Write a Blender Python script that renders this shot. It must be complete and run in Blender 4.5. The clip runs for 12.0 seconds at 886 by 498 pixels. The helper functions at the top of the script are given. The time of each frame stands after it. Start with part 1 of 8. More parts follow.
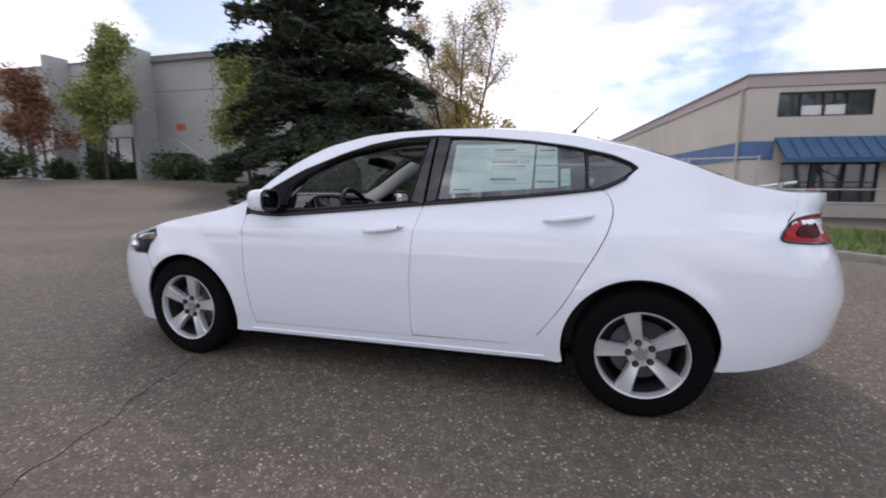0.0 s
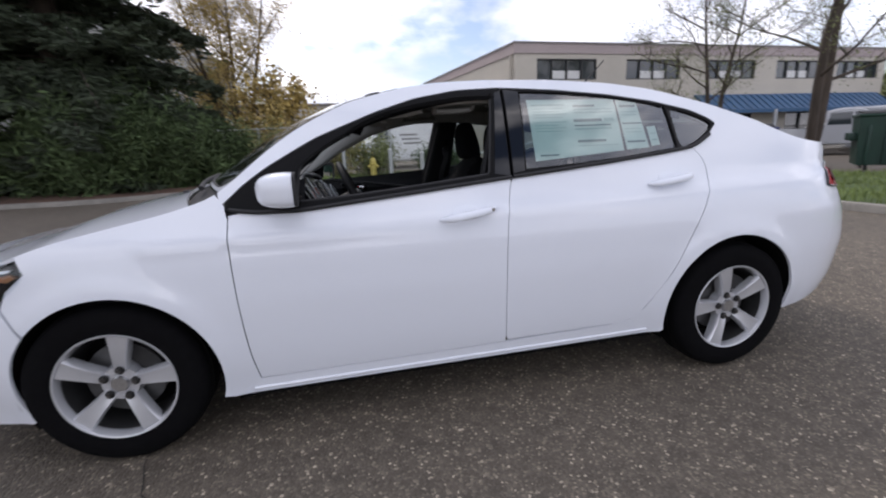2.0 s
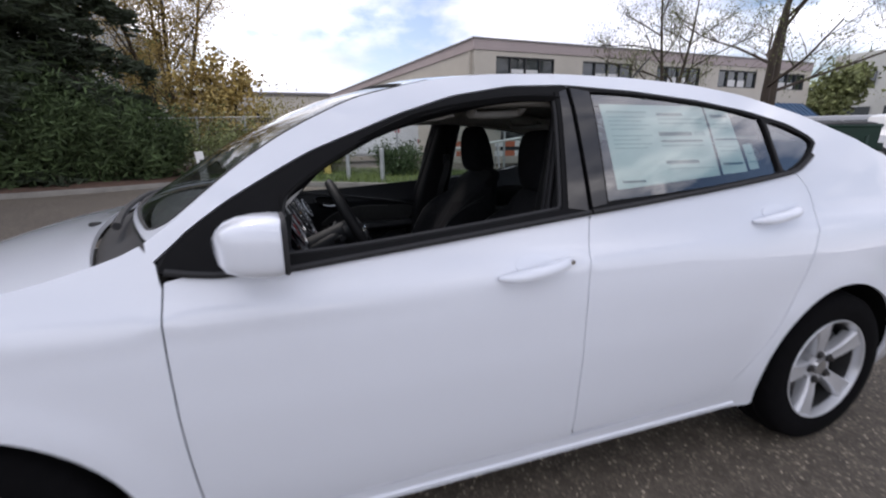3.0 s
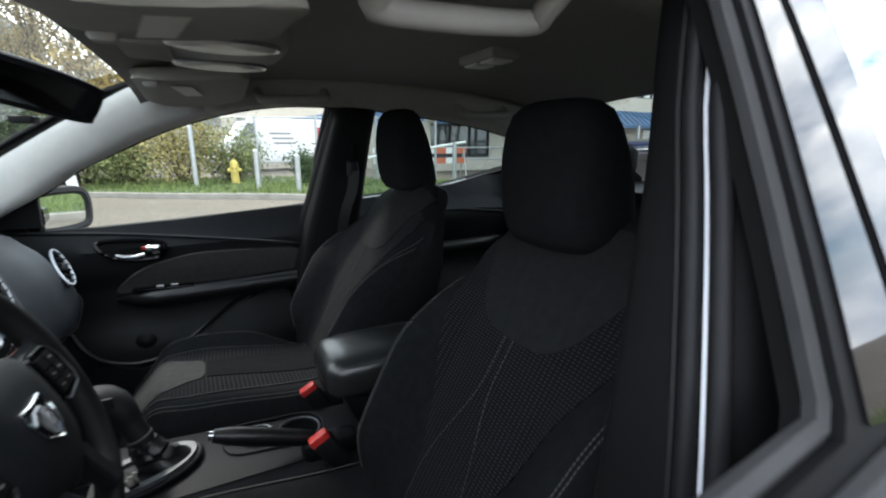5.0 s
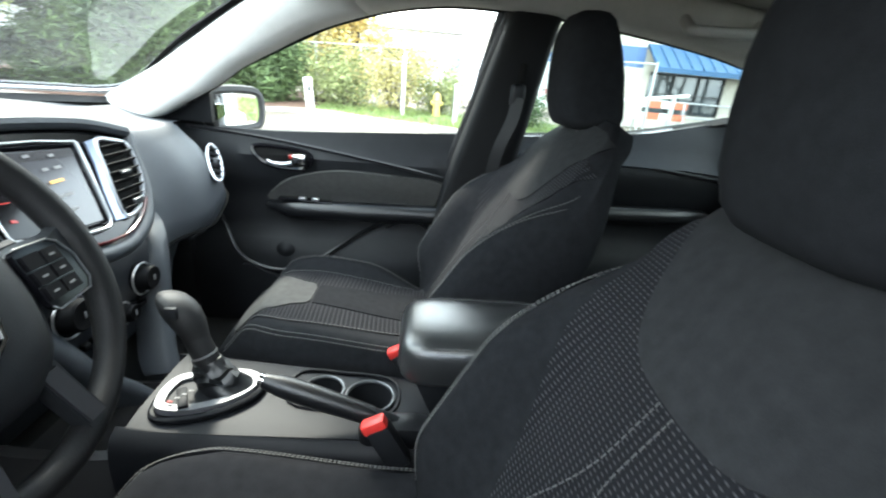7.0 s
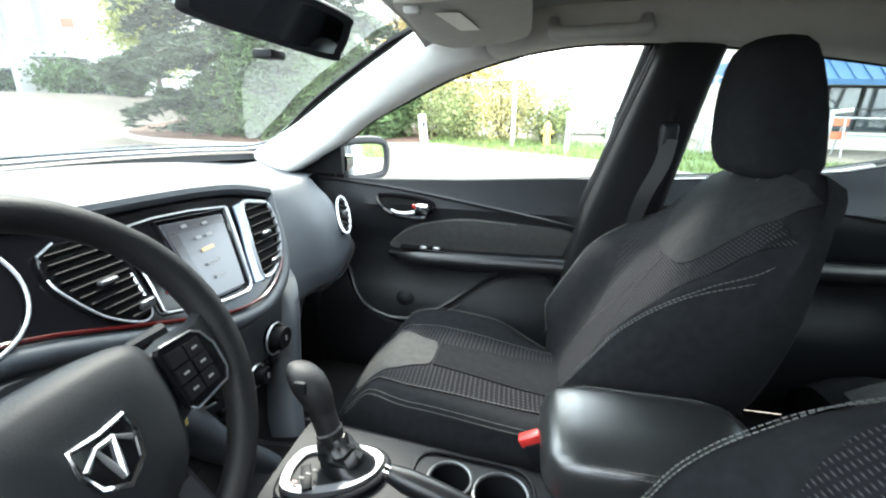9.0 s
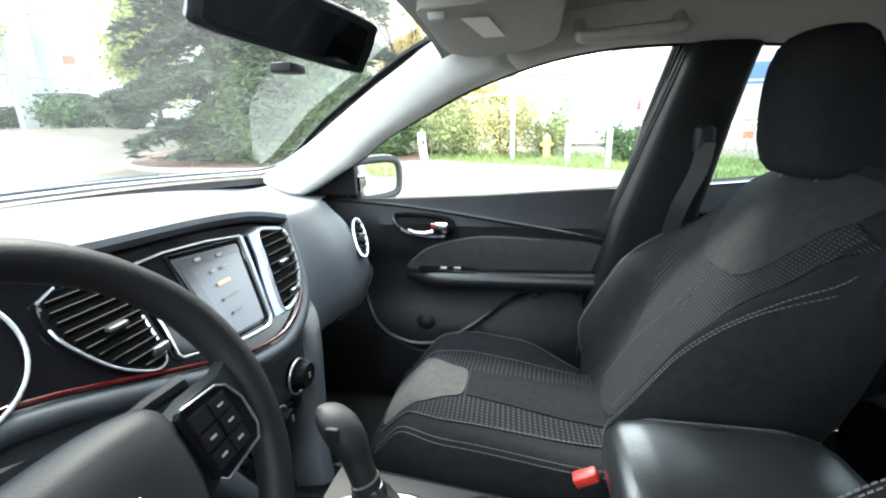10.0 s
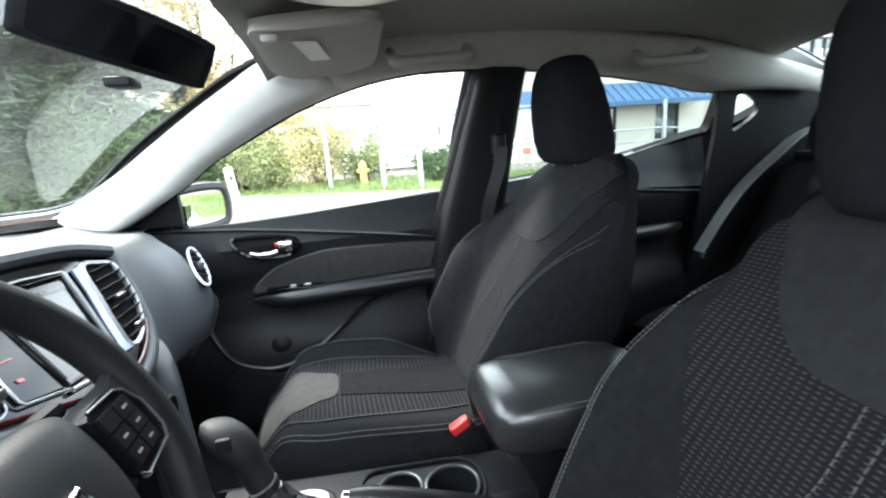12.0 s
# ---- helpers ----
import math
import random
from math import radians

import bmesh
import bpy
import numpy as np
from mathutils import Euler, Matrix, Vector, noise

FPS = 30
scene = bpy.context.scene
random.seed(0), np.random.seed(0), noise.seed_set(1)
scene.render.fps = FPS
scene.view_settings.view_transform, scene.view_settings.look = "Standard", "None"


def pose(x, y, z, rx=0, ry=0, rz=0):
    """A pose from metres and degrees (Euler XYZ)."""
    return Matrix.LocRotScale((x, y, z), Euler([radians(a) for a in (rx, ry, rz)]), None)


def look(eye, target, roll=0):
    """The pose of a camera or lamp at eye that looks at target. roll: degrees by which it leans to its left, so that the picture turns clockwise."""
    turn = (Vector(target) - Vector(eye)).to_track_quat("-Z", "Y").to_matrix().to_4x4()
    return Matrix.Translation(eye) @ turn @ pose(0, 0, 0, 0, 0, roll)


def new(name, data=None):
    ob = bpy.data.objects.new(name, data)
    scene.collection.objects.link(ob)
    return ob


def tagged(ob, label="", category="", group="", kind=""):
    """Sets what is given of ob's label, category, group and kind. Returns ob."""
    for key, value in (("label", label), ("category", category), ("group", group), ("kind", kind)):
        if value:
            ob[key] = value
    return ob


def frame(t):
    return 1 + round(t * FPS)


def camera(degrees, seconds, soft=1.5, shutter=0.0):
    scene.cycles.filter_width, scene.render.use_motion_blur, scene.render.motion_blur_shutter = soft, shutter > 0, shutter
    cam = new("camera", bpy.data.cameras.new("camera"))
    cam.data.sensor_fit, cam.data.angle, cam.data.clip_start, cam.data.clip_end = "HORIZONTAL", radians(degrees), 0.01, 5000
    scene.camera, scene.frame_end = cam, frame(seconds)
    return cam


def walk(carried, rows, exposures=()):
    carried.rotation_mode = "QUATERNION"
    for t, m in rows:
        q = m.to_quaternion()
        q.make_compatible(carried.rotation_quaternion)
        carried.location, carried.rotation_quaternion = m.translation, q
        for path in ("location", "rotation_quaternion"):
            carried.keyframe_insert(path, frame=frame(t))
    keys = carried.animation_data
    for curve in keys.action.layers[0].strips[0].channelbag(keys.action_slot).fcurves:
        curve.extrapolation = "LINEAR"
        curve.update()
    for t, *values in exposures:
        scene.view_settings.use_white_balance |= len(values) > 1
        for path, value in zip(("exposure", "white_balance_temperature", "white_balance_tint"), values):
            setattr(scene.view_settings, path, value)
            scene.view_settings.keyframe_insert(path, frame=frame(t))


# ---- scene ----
cam = camera(90.1, 12.0, soft=2.0, shutter=0.4)
PATH = [
    (0, (1.031, -3.064, 1.114), (0.457, -1.171, 0.823), 0.3),
    (0.5, (0.639, -3.066, 1.125), (0.328, -1.116, 0.813), 1.1),
    (0.7, (0.468, -3.059, 1.117), (0.264, -1.096, 0.793), 0.8),
    (1, (0.206, -3.029, 1.13), (0.099, -1.067, 0.755), -0.6),
    (1.5, (-0.156, -2.858, 1.135), (-0.041, -0.902, 0.736), -2.9),
    (2, (-0.432, -2.599, 1.162), (-0.047, -0.694, 0.69), -2.3),
    (2.5, (-0.584, -2.278, 1.218), (0.005, -0.454, 0.649), -2.3),
    (3, (-0.588, -1.915, 1.233), (0.015, -0.075, 0.735), -0.5),
    (3.5, (-0.534, -1.579, 1.222), (0.245, 0.218, 0.814), -0.3),
    (5.5, (-0.083, -0.785, 1.173), (0.806, 0.928, 0.647), 0.5),
    (6, (-0.055, -0.731, 1.162), (0.717, 1.012, 0.558), 2.9),
    (6.5, (-0.01, -0.692, 1.139), (0.414, 1.144, 0.467), 3.6),
    (7, (0.014, -0.65, 1.122), (0.14, 1.213, 0.404), 5.0),
    (7.5, (0.018, -0.619, 1.125), (-0.084, 1.242, 0.4), 6.5),
    (9.5, (-0.084, -0.51, 1.162), (-0.478, 1.362, 0.578), 0.2),
    (10, (-0.114, -0.487, 1.148), (-0.483, 1.398, 0.592), -1.4),
    (10.5, (-0.138, -0.489, 1.129), (-0.393, 1.418, 0.583), -4.3),
    (11, (-0.164, -0.518, 1.116), (-0.22, 1.412, 0.596), -5.3),
    (11.5, (-0.17, -0.555, 1.11), (0.017, 1.371, 0.606), -5.1),
    (12, (-0.163, -0.592, 1.116), (0.229, 1.311, 0.642), -4.4),
]
EXPOSURES = [(0.0, 0.0, 6500, 17), (3.7, 0.0, 6500, 17), (5.3, 2.2, 6500, 4), (6.0, 2.95, 6500, 2), (6.5, 3.25, 6500, 0), (7.5, 3.7, 6500, 2), (9.5, 3.65, 6500, 2), (10.4, 3.45, 6500, 3), (12.0, 3.35, 6500, 4)]
walk(cam, [(t, look(eye, target, roll)) for t, eye, target, roll in PATH], EXPOSURES)

# ---- sky, sun ----
world = bpy.data.worlds.new("world")
scene.world = world
world.use_nodes = True
SUN_EL, SUN_AZ = 48.0, -25.0  # degrees; azimuth from +y towards +x


def build_world():
    nt = world.node_tree
    nt.nodes.clear()
    N = nt.nodes.new
    out, bg = N("ShaderNodeOutputWorld"), N("ShaderNodeBackground")
    sky = N("ShaderNodeTexSky")
    sky.sky_type, sky.sun_disc = "NISHITA", False
    sky.sun_elevation, sky.sun_rotation = radians(SUN_EL), radians(SUN_AZ)
    tc, mp = N("ShaderNodeTexCoord"), N("ShaderNodeMapping")
    mp.inputs["Scale"].default_value = (1.0, 1.0, 2.1)
    mp.inputs["Location"].default_value = (0.35, 0.1, 0.2)
    n1 = N("ShaderNodeTexNoise")
    n1.inputs["Scale"].default_value, n1.inputs["Detail"].default_value, n1.inputs["Roughness"].default_value = 2.3, 7, 0.55
    r1 = N("ShaderNodeValToRGB")
    r1.color_ramp.elements[0].position, r1.color_ramp.elements[1].position = 0.385, 0.50
    n2 = N("ShaderNodeTexNoise")
    n2.inputs["Scale"].default_value, n2.inputs["Detail"].default_value = 4.2, 6
    r2 = N("ShaderNodeValToRGB")
    r2.color_ramp.elements[0].position, r2.color_ramp.elements[1].position = 0.36, 0.58
    r2.color_ramp.elements[0].color, r2.color_ramp.elements[1].color = (5.6, 6.2, 7.5, 1), (10.6, 10.9, 11.6, 1)
    r2.color_ramp.elements.new(0.73).color = (24, 24, 24, 1)
    mix = N("ShaderNodeMix")
    mix.data_type = "RGBA"
    L = nt.links.new
    L(tc.outputs["Generated"], mp.inputs["Vector"])
    L(mp.outputs[0], n1.inputs["Vector"])
    L(mp.outputs[0], n2.inputs["Vector"])
    L(n1.outputs[0], r1.inputs[0])
    L(n2.outputs[0], r2.inputs[0])
    L(r1.outputs[0], mix.inputs[0])
    L(sky.outputs[0], mix.inputs[6])
    L(r2.outputs[0], mix.inputs[7])
    L(mix.outputs[2], bg.inputs[0])
    bg.inputs[1].default_value = 0.137
    L(bg.outputs[0], out.inputs[0])


build_world()
sun = new("sun", bpy.data.lights.new("sun", "SUN"))
sun.data.energy, sun.data.angle, sun.data.color = 1.5, radians(10), (1.0, 0.95, 0.88)
_a, _e = radians(SUN_AZ), radians(SUN_EL)
sun.matrix_world = look((30 * math.sin(_a) * math.cos(_e), 30 * math.cos(_a) * math.cos(_e), 30 * math.sin(_e)), (0, 0, 0))


# ---- materials ----
def mat(name, base, rough=0.6, metal=0.0, vary=0.12, scale=8.0, bump=0.0, bscale=60.0, coat=0.0, spec=0.5, island=0.0, detail=4.0, stretch=(1, 1, 1)):
    """Noise varies the base colour at two scales; a finer noise gives relief."""
    m = bpy.data.materials.new(name)
    m.use_nodes = True
    nt = m.node_tree
    b = nt.nodes["Principled BSDF"]
    N, L = nt.nodes.new, nt.links.new
    b.inputs["Roughness"].default_value, b.inputs["Metallic"].default_value = rough, metal
    b.inputs["Coat Weight"].default_value, b.inputs["Coat Roughness"].default_value = coat, 0.03
    b.inputs["Specular IOR Level"].default_value = spec
    tc, mp = N("ShaderNodeTexCoord"), N("ShaderNodeMapping")
    mp.inputs["Scale"].default_value = stretch
    L(tc.outputs["Object"], mp.inputs["Vector"])
    n1, n2 = N("ShaderNodeTexNoise"), N("ShaderNodeTexNoise")
    n1.inputs["Scale"].default_value, n1.inputs["Detail"].default_value = scale, detail
    n2.inputs["Scale"].default_value, n2.inputs["Detail"].default_value = scale * 9, 3
    L(mp.outputs[0], n1.inputs["Vector"])
    L(mp.outputs[0], n2.inputs["Vector"])
    add = N("ShaderNodeMath")
    add.operation = "MULTIPLY_ADD"
    add.inputs[1].default_value = 0.45
    L(n2.outputs[0], add.inputs[0])
    L(n1.outputs[0], add.inputs[2])
    rng = N("ShaderNodeMapRange")
    rng.inputs["From Min"].default_value, rng.inputs["From Max"].default_value = 0.42, 1.02
    rng.inputs["To Min"].default_value, rng.inputs["To Max"].default_value = 1 - vary, 1 + vary
    L(add.outputs[0], rng.inputs["Value"])
    val = rng.outputs[0]
    if island:
        geo, r2, mul = N("ShaderNodeNewGeometry"), N("ShaderNodeMapRange"), N("ShaderNodeMath")
        r2.inputs["To Min"].default_value, r2.inputs["To Max"].default_value = 1 - island, 1 + island
        L(geo.outputs["Random Per Island"], r2.inputs["Value"])
        mul.operation = "MULTIPLY"
        L(val, mul.inputs[0])
        L(r2.outputs[0], mul.inputs[1])
        val = mul.outputs[0]
    col = N("ShaderNodeVectorMath")
    col.operation = "SCALE"
    col.inputs[0].default_value = base
    L(val, col.inputs["Scale"])
    L(col.outputs[0], b.inputs["Base Color"])
    if bump:
        n3, bp = N("ShaderNodeTexNoise"), N("ShaderNodeBump")
        n3.inputs["Scale"].default_value, n3.inputs["Detail"].default_value = bscale, 3
        L(mp.outputs[0], n3.inputs["Vector"])
        bp.inputs["Strength"].default_value, bp.inputs["Distance"].default_value = bump, 0.4 / bscale
        L(n3.outputs[0], bp.inputs["Height"])
        L(bp.outputs[0], b.inputs["Normal"])
    return m


def glass_mat(name, tint, base=0.06, rough=0.0, power=4.5, haze=0.0):
    """Thin clear pane: mostly see-through, mirror-like at a grazing angle; a translucent film can lay a pale haze over
    the view.
    """
    m = bpy.data.materials.new(name)
    m.use_nodes = True
    nt = m.node_tree
    nt.nodes.clear()
    N, L = nt.nodes.new, nt.links.new
    out, tr, gl, mx, lw = N("ShaderNodeOutputMaterial"), N("ShaderNodeBsdfTransparent"), N("ShaderNodeBsdfGlossy"), N("ShaderNodeMixShader"), N("ShaderNodeLayerWeight")
    pw, ma = N("ShaderNodeMath"), N("ShaderNodeMath")
    pw.operation, ma.operation = "POWER", "MULTIPLY_ADD"
    pw.inputs[1].default_value, ma.inputs[1].default_value, ma.inputs[2].default_value = power, 0.9, base
    tr.inputs[0].default_value = (*tint, 1)
    gl.inputs["Roughness"].default_value = rough
    L(lw.outputs["Facing"], pw.inputs[0])
    L(pw.outputs[0], ma.inputs[0])
    L(ma.outputs[0], mx.inputs[0])
    L(tr.outputs[0], mx.inputs[1])
    L(gl.outputs[0], mx.inputs[2])
    if haze:
        film, both = N("ShaderNodeBsdfTranslucent"), N("ShaderNodeMixShader")
        film.inputs[0].default_value = (0.8, 0.8, 0.78, 1)
        both.inputs[0].default_value = haze
        L(mx.outputs[0], both.inputs[1])
        L(film.outputs[0], both.inputs[2])
        L(both.outputs[0], out.inputs[0])
    else:
        L(mx.outputs[0], out.inputs[0])
    return m


def glow_mat(name, color, strength):
    m = bpy.data.materials.new(name)
    m.use_nodes = True
    b = m.node_tree.nodes["Principled BSDF"]
    b.inputs["Base Color"].default_value = (*color, 1)
    b.inputs["Emission Color"].default_value = (*color, 1)
    b.inputs["Emission Strength"].default_value = strength
    b.inputs["Roughness"].default_value = 0.2
    return m


def asphalt_mat():
    m = bpy.data.materials.new("asphalt")
    m.use_nodes = True
    nt = m.node_tree
    b = nt.nodes["Principled BSDF"]
    N, L = nt.nodes.new, nt.links.new
    tc = N("ShaderNodeTexCoord")
    vo = N("ShaderNodeTexVoronoi")
    vo.inputs["Scale"].default_value = 100
    big, mid = N("ShaderNodeTexNoise"), N("ShaderNodeTexNoise")
    big.inputs["Scale"].default_value, big.inputs["Detail"].default_value = 0.35, 6
    mid.inputs["Scale"].default_value, mid.inputs["Detail"].default_value = 14, 5
    wn = N("ShaderNodeTexWhiteNoise")
    ramp = N("ShaderNodeValToRGB")
    e = ramp.color_ramp.elements
    e[0].position, e[0].color = 0.0, (0.074, 0.061, 0.046, 1)
    e[1].position, e[1].color = 1.0, (0.42, 0.355, 0.27, 1)
    for p, c in ((0.55, (0.095, 0.078, 0.0585, 1)), (0.85, (0.122, 0.101, 0.076, 1)), (0.96, (0.19, 0.158, 0.118, 1))):
        k = e.new(p)
        k.color = c
    L(tc.outputs["Object"], vo.inputs["Vector"])
    L(tc.outputs["Object"], big.inputs["Vector"])
    L(tc.outputs["Object"], mid.inputs["Vector"])
    L(vo.outputs["Position"], wn.inputs["Vector"])
    L(wn.outputs["Value"], ramp.inputs[0])
    r = N("ShaderNodeMapRange")
    r.inputs["From Min"].default_value, r.inputs["From Max"].default_value = 0.3, 0.7
    r.inputs["To Min"].default_value, r.inputs["To Max"].default_value = 0.82, 1.18
    L(big.outputs[0], r.inputs["Value"])
    r2 = N("ShaderNodeMapRange")
    r2.inputs["From Min"].default_value, r2.inputs["From Max"].default_value = 0.3, 0.7
    r2.inputs["To Min"].default_value, r2.inputs["To Max"].default_value = 0.75, 1.25
    L(mid.outputs[0], r2.inputs["Value"])
    mu = N("ShaderNodeMath")
    mu.operation = "MULTIPLY"
    L(r.outputs[0], mu.inputs[0])
    L(r2.outputs[0], mu.inputs[1])
    sc = N("ShaderNodeVectorMath")
    sc.operation = "SCALE"
    L(ramp.outputs[0], sc.inputs[0])
    L(mu.outputs[0], sc.inputs["Scale"])
    L(sc.outputs[0], b.inputs["Base Color"])
    b.inputs["Roughness"].default_value = 0.8
    bp = N("ShaderNodeBump")
    bp.inputs["Strength"].default_value, bp.inputs["Distance"].default_value = 0.7, 0.006
    bp.invert = True
    L(vo.outputs["Distance"], bp.inputs["Height"])
    L(bp.outputs[0], b.inputs["Normal"])
    return m


PAINT = mat("white_paint", (0.755, 0.785, 0.84), 0.3, vary=0.012, scale=1.5, coat=1.0)
BLACK_GLOSS = mat("black_gloss_trim", (0.006, 0.006, 0.007), 0.04, vary=0.1, spec=0.6)
RUBBER = mat("rubber", (0.018, 0.018, 0.019), 0.75, vary=0.2, scale=30, bump=0.15, bscale=200)
DARK = mat("dark_underside", (0.006, 0.006, 0.006), 0.95, spec=0.1)
TYRE = mat("tyre_rubber", (0.004, 0.004, 0.0045), 0.9, vary=0.25, scale=30, bump=0.2, bscale=200, spec=0.08)
ALLOY = mat("silver_alloy", (0.60, 0.61, 0.63), 0.26, metal=0.5, vary=0.04, scale=20)
STEEL = mat("brake_steel", (0.11, 0.105, 0.1), 0.4, metal=0.9, vary=0.15, scale=30)
CHROME = mat("chrome", (0.75, 0.75, 0.76), 0.12, metal=1.0, vary=0.03)
GLASS = glass_mat("window_glass", (0.93, 0.97, 0.95))
LENS = glass_mat("headlight_lens", (0.85, 0.87, 0.88), 0.025, 0.0, 6.0)
# the windshield's pale veil is put in as an added translucent film
WINDSHIELD = glass_mat("windshield_glass", (0.90, 0.945, 0.925), 0.15, haze=0.006)
REAR_GLASS = glass_mat("tinted_rear_glass", (0.62, 0.68, 0.66), 0.10)
TINTED = glass_mat("tinted_window_glass", (0.54, 0.62, 0.61), 0.13, 0.0, 1.9)
RED_LENS = mat("red_lens", (0.30, 0.004, 0.010), 0.2, vary=0.35, scale=25, spec=0.18)
DARK_LENS = mat("smoked_red_lens", (0.05, 0.002, 0.004), 0.45, vary=0.3, scale=25, spec=0.08)
WHITE_LENS = mat("clear_lens", (0.75, 0.74, 0.75), 0.15, vary=0.2, scale=40, coat=1)
AMBER = mat("amber_reflector", (0.42, 0.16, 0.05), 0.2, vary=0.2, scale=40, coat=1)
PAPER = mat("sticker_paper", (0.80, 0.93, 0.87), 0.7, vary=0.03, scale=12)
INK = mat("sticker_print", (0.12, 0.2, 0.2), 0.7)
INK2 = mat("sticker_pale_print", (0.45, 0.6, 0.57), 0.7)
ASPHALT = asphalt_mat()


# ---- mesh helpers ----
def link_mesh(name, me, material, parent=None, label="", sharp=38):
    me.materials.append(material)
    if len(me.polygons):
        me.shade_smooth()
        me.set_sharp_from_angle(angle=radians(sharp))
    ob = new(name, me)
    if parent is not None:
        ob.parent = parent
    if label:
        ob["label"] = label
    return ob


def part(name, bm, material, parent=None, label="", sharp=38):
    """Links a bmesh as one mesh object under a thing or a part."""
    if isinstance(bm, bpy.types.Mesh):
        return link_mesh(name, bm, material, parent, label, sharp)
    me = bpy.data.meshes.new(name)
    bmesh.ops.recalc_face_normals(bm, faces=bm.faces)
    bm.to_mesh(me)
    bm.free()
    return link_mesh(name, me, material, parent, label, sharp)


def thing(name, label, category, loc=(0, 0, 0), rz=0, group="", kind=""):
    ob = new(name)
    ob.matrix_basis = pose(*loc, 0, 0, rz)
    return tagged(ob, label, category, group, kind)


def box(bm, c, s, bevel=0.0, m=None, seg=2):
    """A bevelled box of size s round c, turned by m."""
    r = bmesh.ops.create_cube(bm, size=1.0)
    vs = r["verts"]
    bmesh.ops.scale(bm, vec=s, verts=vs)
    if bevel:
        es = list({e for v in vs for e in v.link_edges})
        r = bmesh.ops.bevel(bm, geom=es, offset=bevel, segments=seg, profile=0.5, affect="EDGES")
        vs = list({v for f in r["faces"] for v in f.verts} | {v for v in vs if v.is_valid})
    if m is not None:
        bmesh.ops.transform(bm, matrix=m, verts=vs)
    bmesh.ops.translate(bm, vec=c, verts=vs)
    return bm


def box_bm(c, s, bevel=0.0, m=None, seg=2):
    return box(bmesh.new(), c, s, bevel, m, seg)


def cyl(bm, a, b, r1, r2=None, n=16, caps=True):
    """A round bar from a to b."""
    a, b = Vector(a), Vector(b)
    d = b - a
    m = Matrix.Translation((a + b) / 2) @ d.to_track_quat("Z", "Y").to_matrix().to_4x4()
    bmesh.ops.create_cone(bm, cap_ends=caps, segments=n, radius1=r1, radius2=r1 if r2 is None else r2, depth=d.length, matrix=m)
    return bm


def loft(rings, closed=True, caps=True, bm=None):
    """Skins rings of equal length."""
    bm = bm or bmesh.new()
    vs = [[bm.verts.new(p) for p in r] for r in rings]
    n = len(vs[0])
    for a, b in zip(vs, vs[1:]):
        for i in range(n if closed else n - 1):
            j = (i + 1) % n
            bm.faces.new((a[i], a[j], b[j], b[i]))
    if caps and closed:
        bm.faces.new(vs[0][::-1])
        bm.faces.new(vs[-1])
    return bm


def tube(pts, r, n=8, bm=None, closed=False, flat=1.0):
    """A round bar along a line of points; r is a number or one for each point."""
    pts = [Vector(p) for p in pts]
    k = len(pts)
    rr = r if isinstance(r, (list, tuple)) else [r] * k
    rings, up = [], None
    for i, p in enumerate(pts):
        a = pts[(i - 1) % k] if (closed or i) else p
        b = pts[(i + 1) % k] if (closed or i < k - 1) else p
        t = (b - a).normalized()
        if up is None:
            up = t.orthogonal().normalized()
        up = (up - t * up.dot(t)).normalized()
        side = t.cross(up)
        rings.append([p + (up * math.cos(q) + side * math.sin(q) * flat) * rr[i] for q in [2 * math.pi * j / n for j in range(n)]])
    if closed:
        rings.append(rings[0])
        bm = loft(rings, True, False, bm)
        bmesh.ops.remove_doubles(bm, verts=bm.verts, dist=1e-5)
        return bm
    return loft(rings, True, True, bm)


def spline(pts, n=8, closed=False):
    """A smooth line through the points (Catmull-Rom)."""
    P = [np.array(p, float) for p in pts]
    k, out = len(P), []
    for i in range(k if closed else k - 1):
        p0 = P[(i - 1) % k] if (closed or i) else P[0]
        p1, p2 = P[i], P[(i + 1) % k]
        p3 = P[(i + 2) % k] if (closed or i + 2 < k) else P[-1]
        for j in range(n):
            t = j / n
            out.append(tuple(0.5 * (2 * p1 + (p2 - p0) * t + (2 * p0 - 5 * p1 + 4 * p2 - p3) * t * t + (3 * p1 - p0 - 3 * p2 + p3) * t ** 3)))
    if not closed:
        out.append(tuple(P[-1]))
    return out


def curve_fn(xs, ys, sigma=0.04, lo=None, hi=None):
    """A smoothed table."""
    lo, hi = xs[0] if lo is None else lo, xs[-1] if hi is None else hi
    g = np.linspace(lo - 0.5, hi + 0.5, 1200)
    v = np.interp(g, xs, ys)
    d = g[1] - g[0]
    w = np.exp(-0.5 * (np.arange(-int(4 * sigma / d) - 1, int(4 * sigma / d) + 2) * d / sigma) ** 2)
    w /= w.sum()
    v = np.convolve(np.pad(v, len(w) // 2, mode="edge"), w, mode="valid")
    return lambda x: float(np.interp(x, g, v))


def in_poly(px, pz, poly):
    """Which of the points lie inside the polygon."""
    poly = np.array(poly)
    x1, z1 = poly[:, 0], poly[:, 1]
    x2, z2 = np.roll(x1, -1), np.roll(z1, -1)
    r = np.zeros(len(px), bool)
    for a, b, c, d in zip(x1, z1, x2, z2):
        hit = ((b > pz) != (d > pz)) & (px < (c - a) * (pz - b) / ((d - b) if d != b else 1e-12) + a)
        r ^= hit
    return r


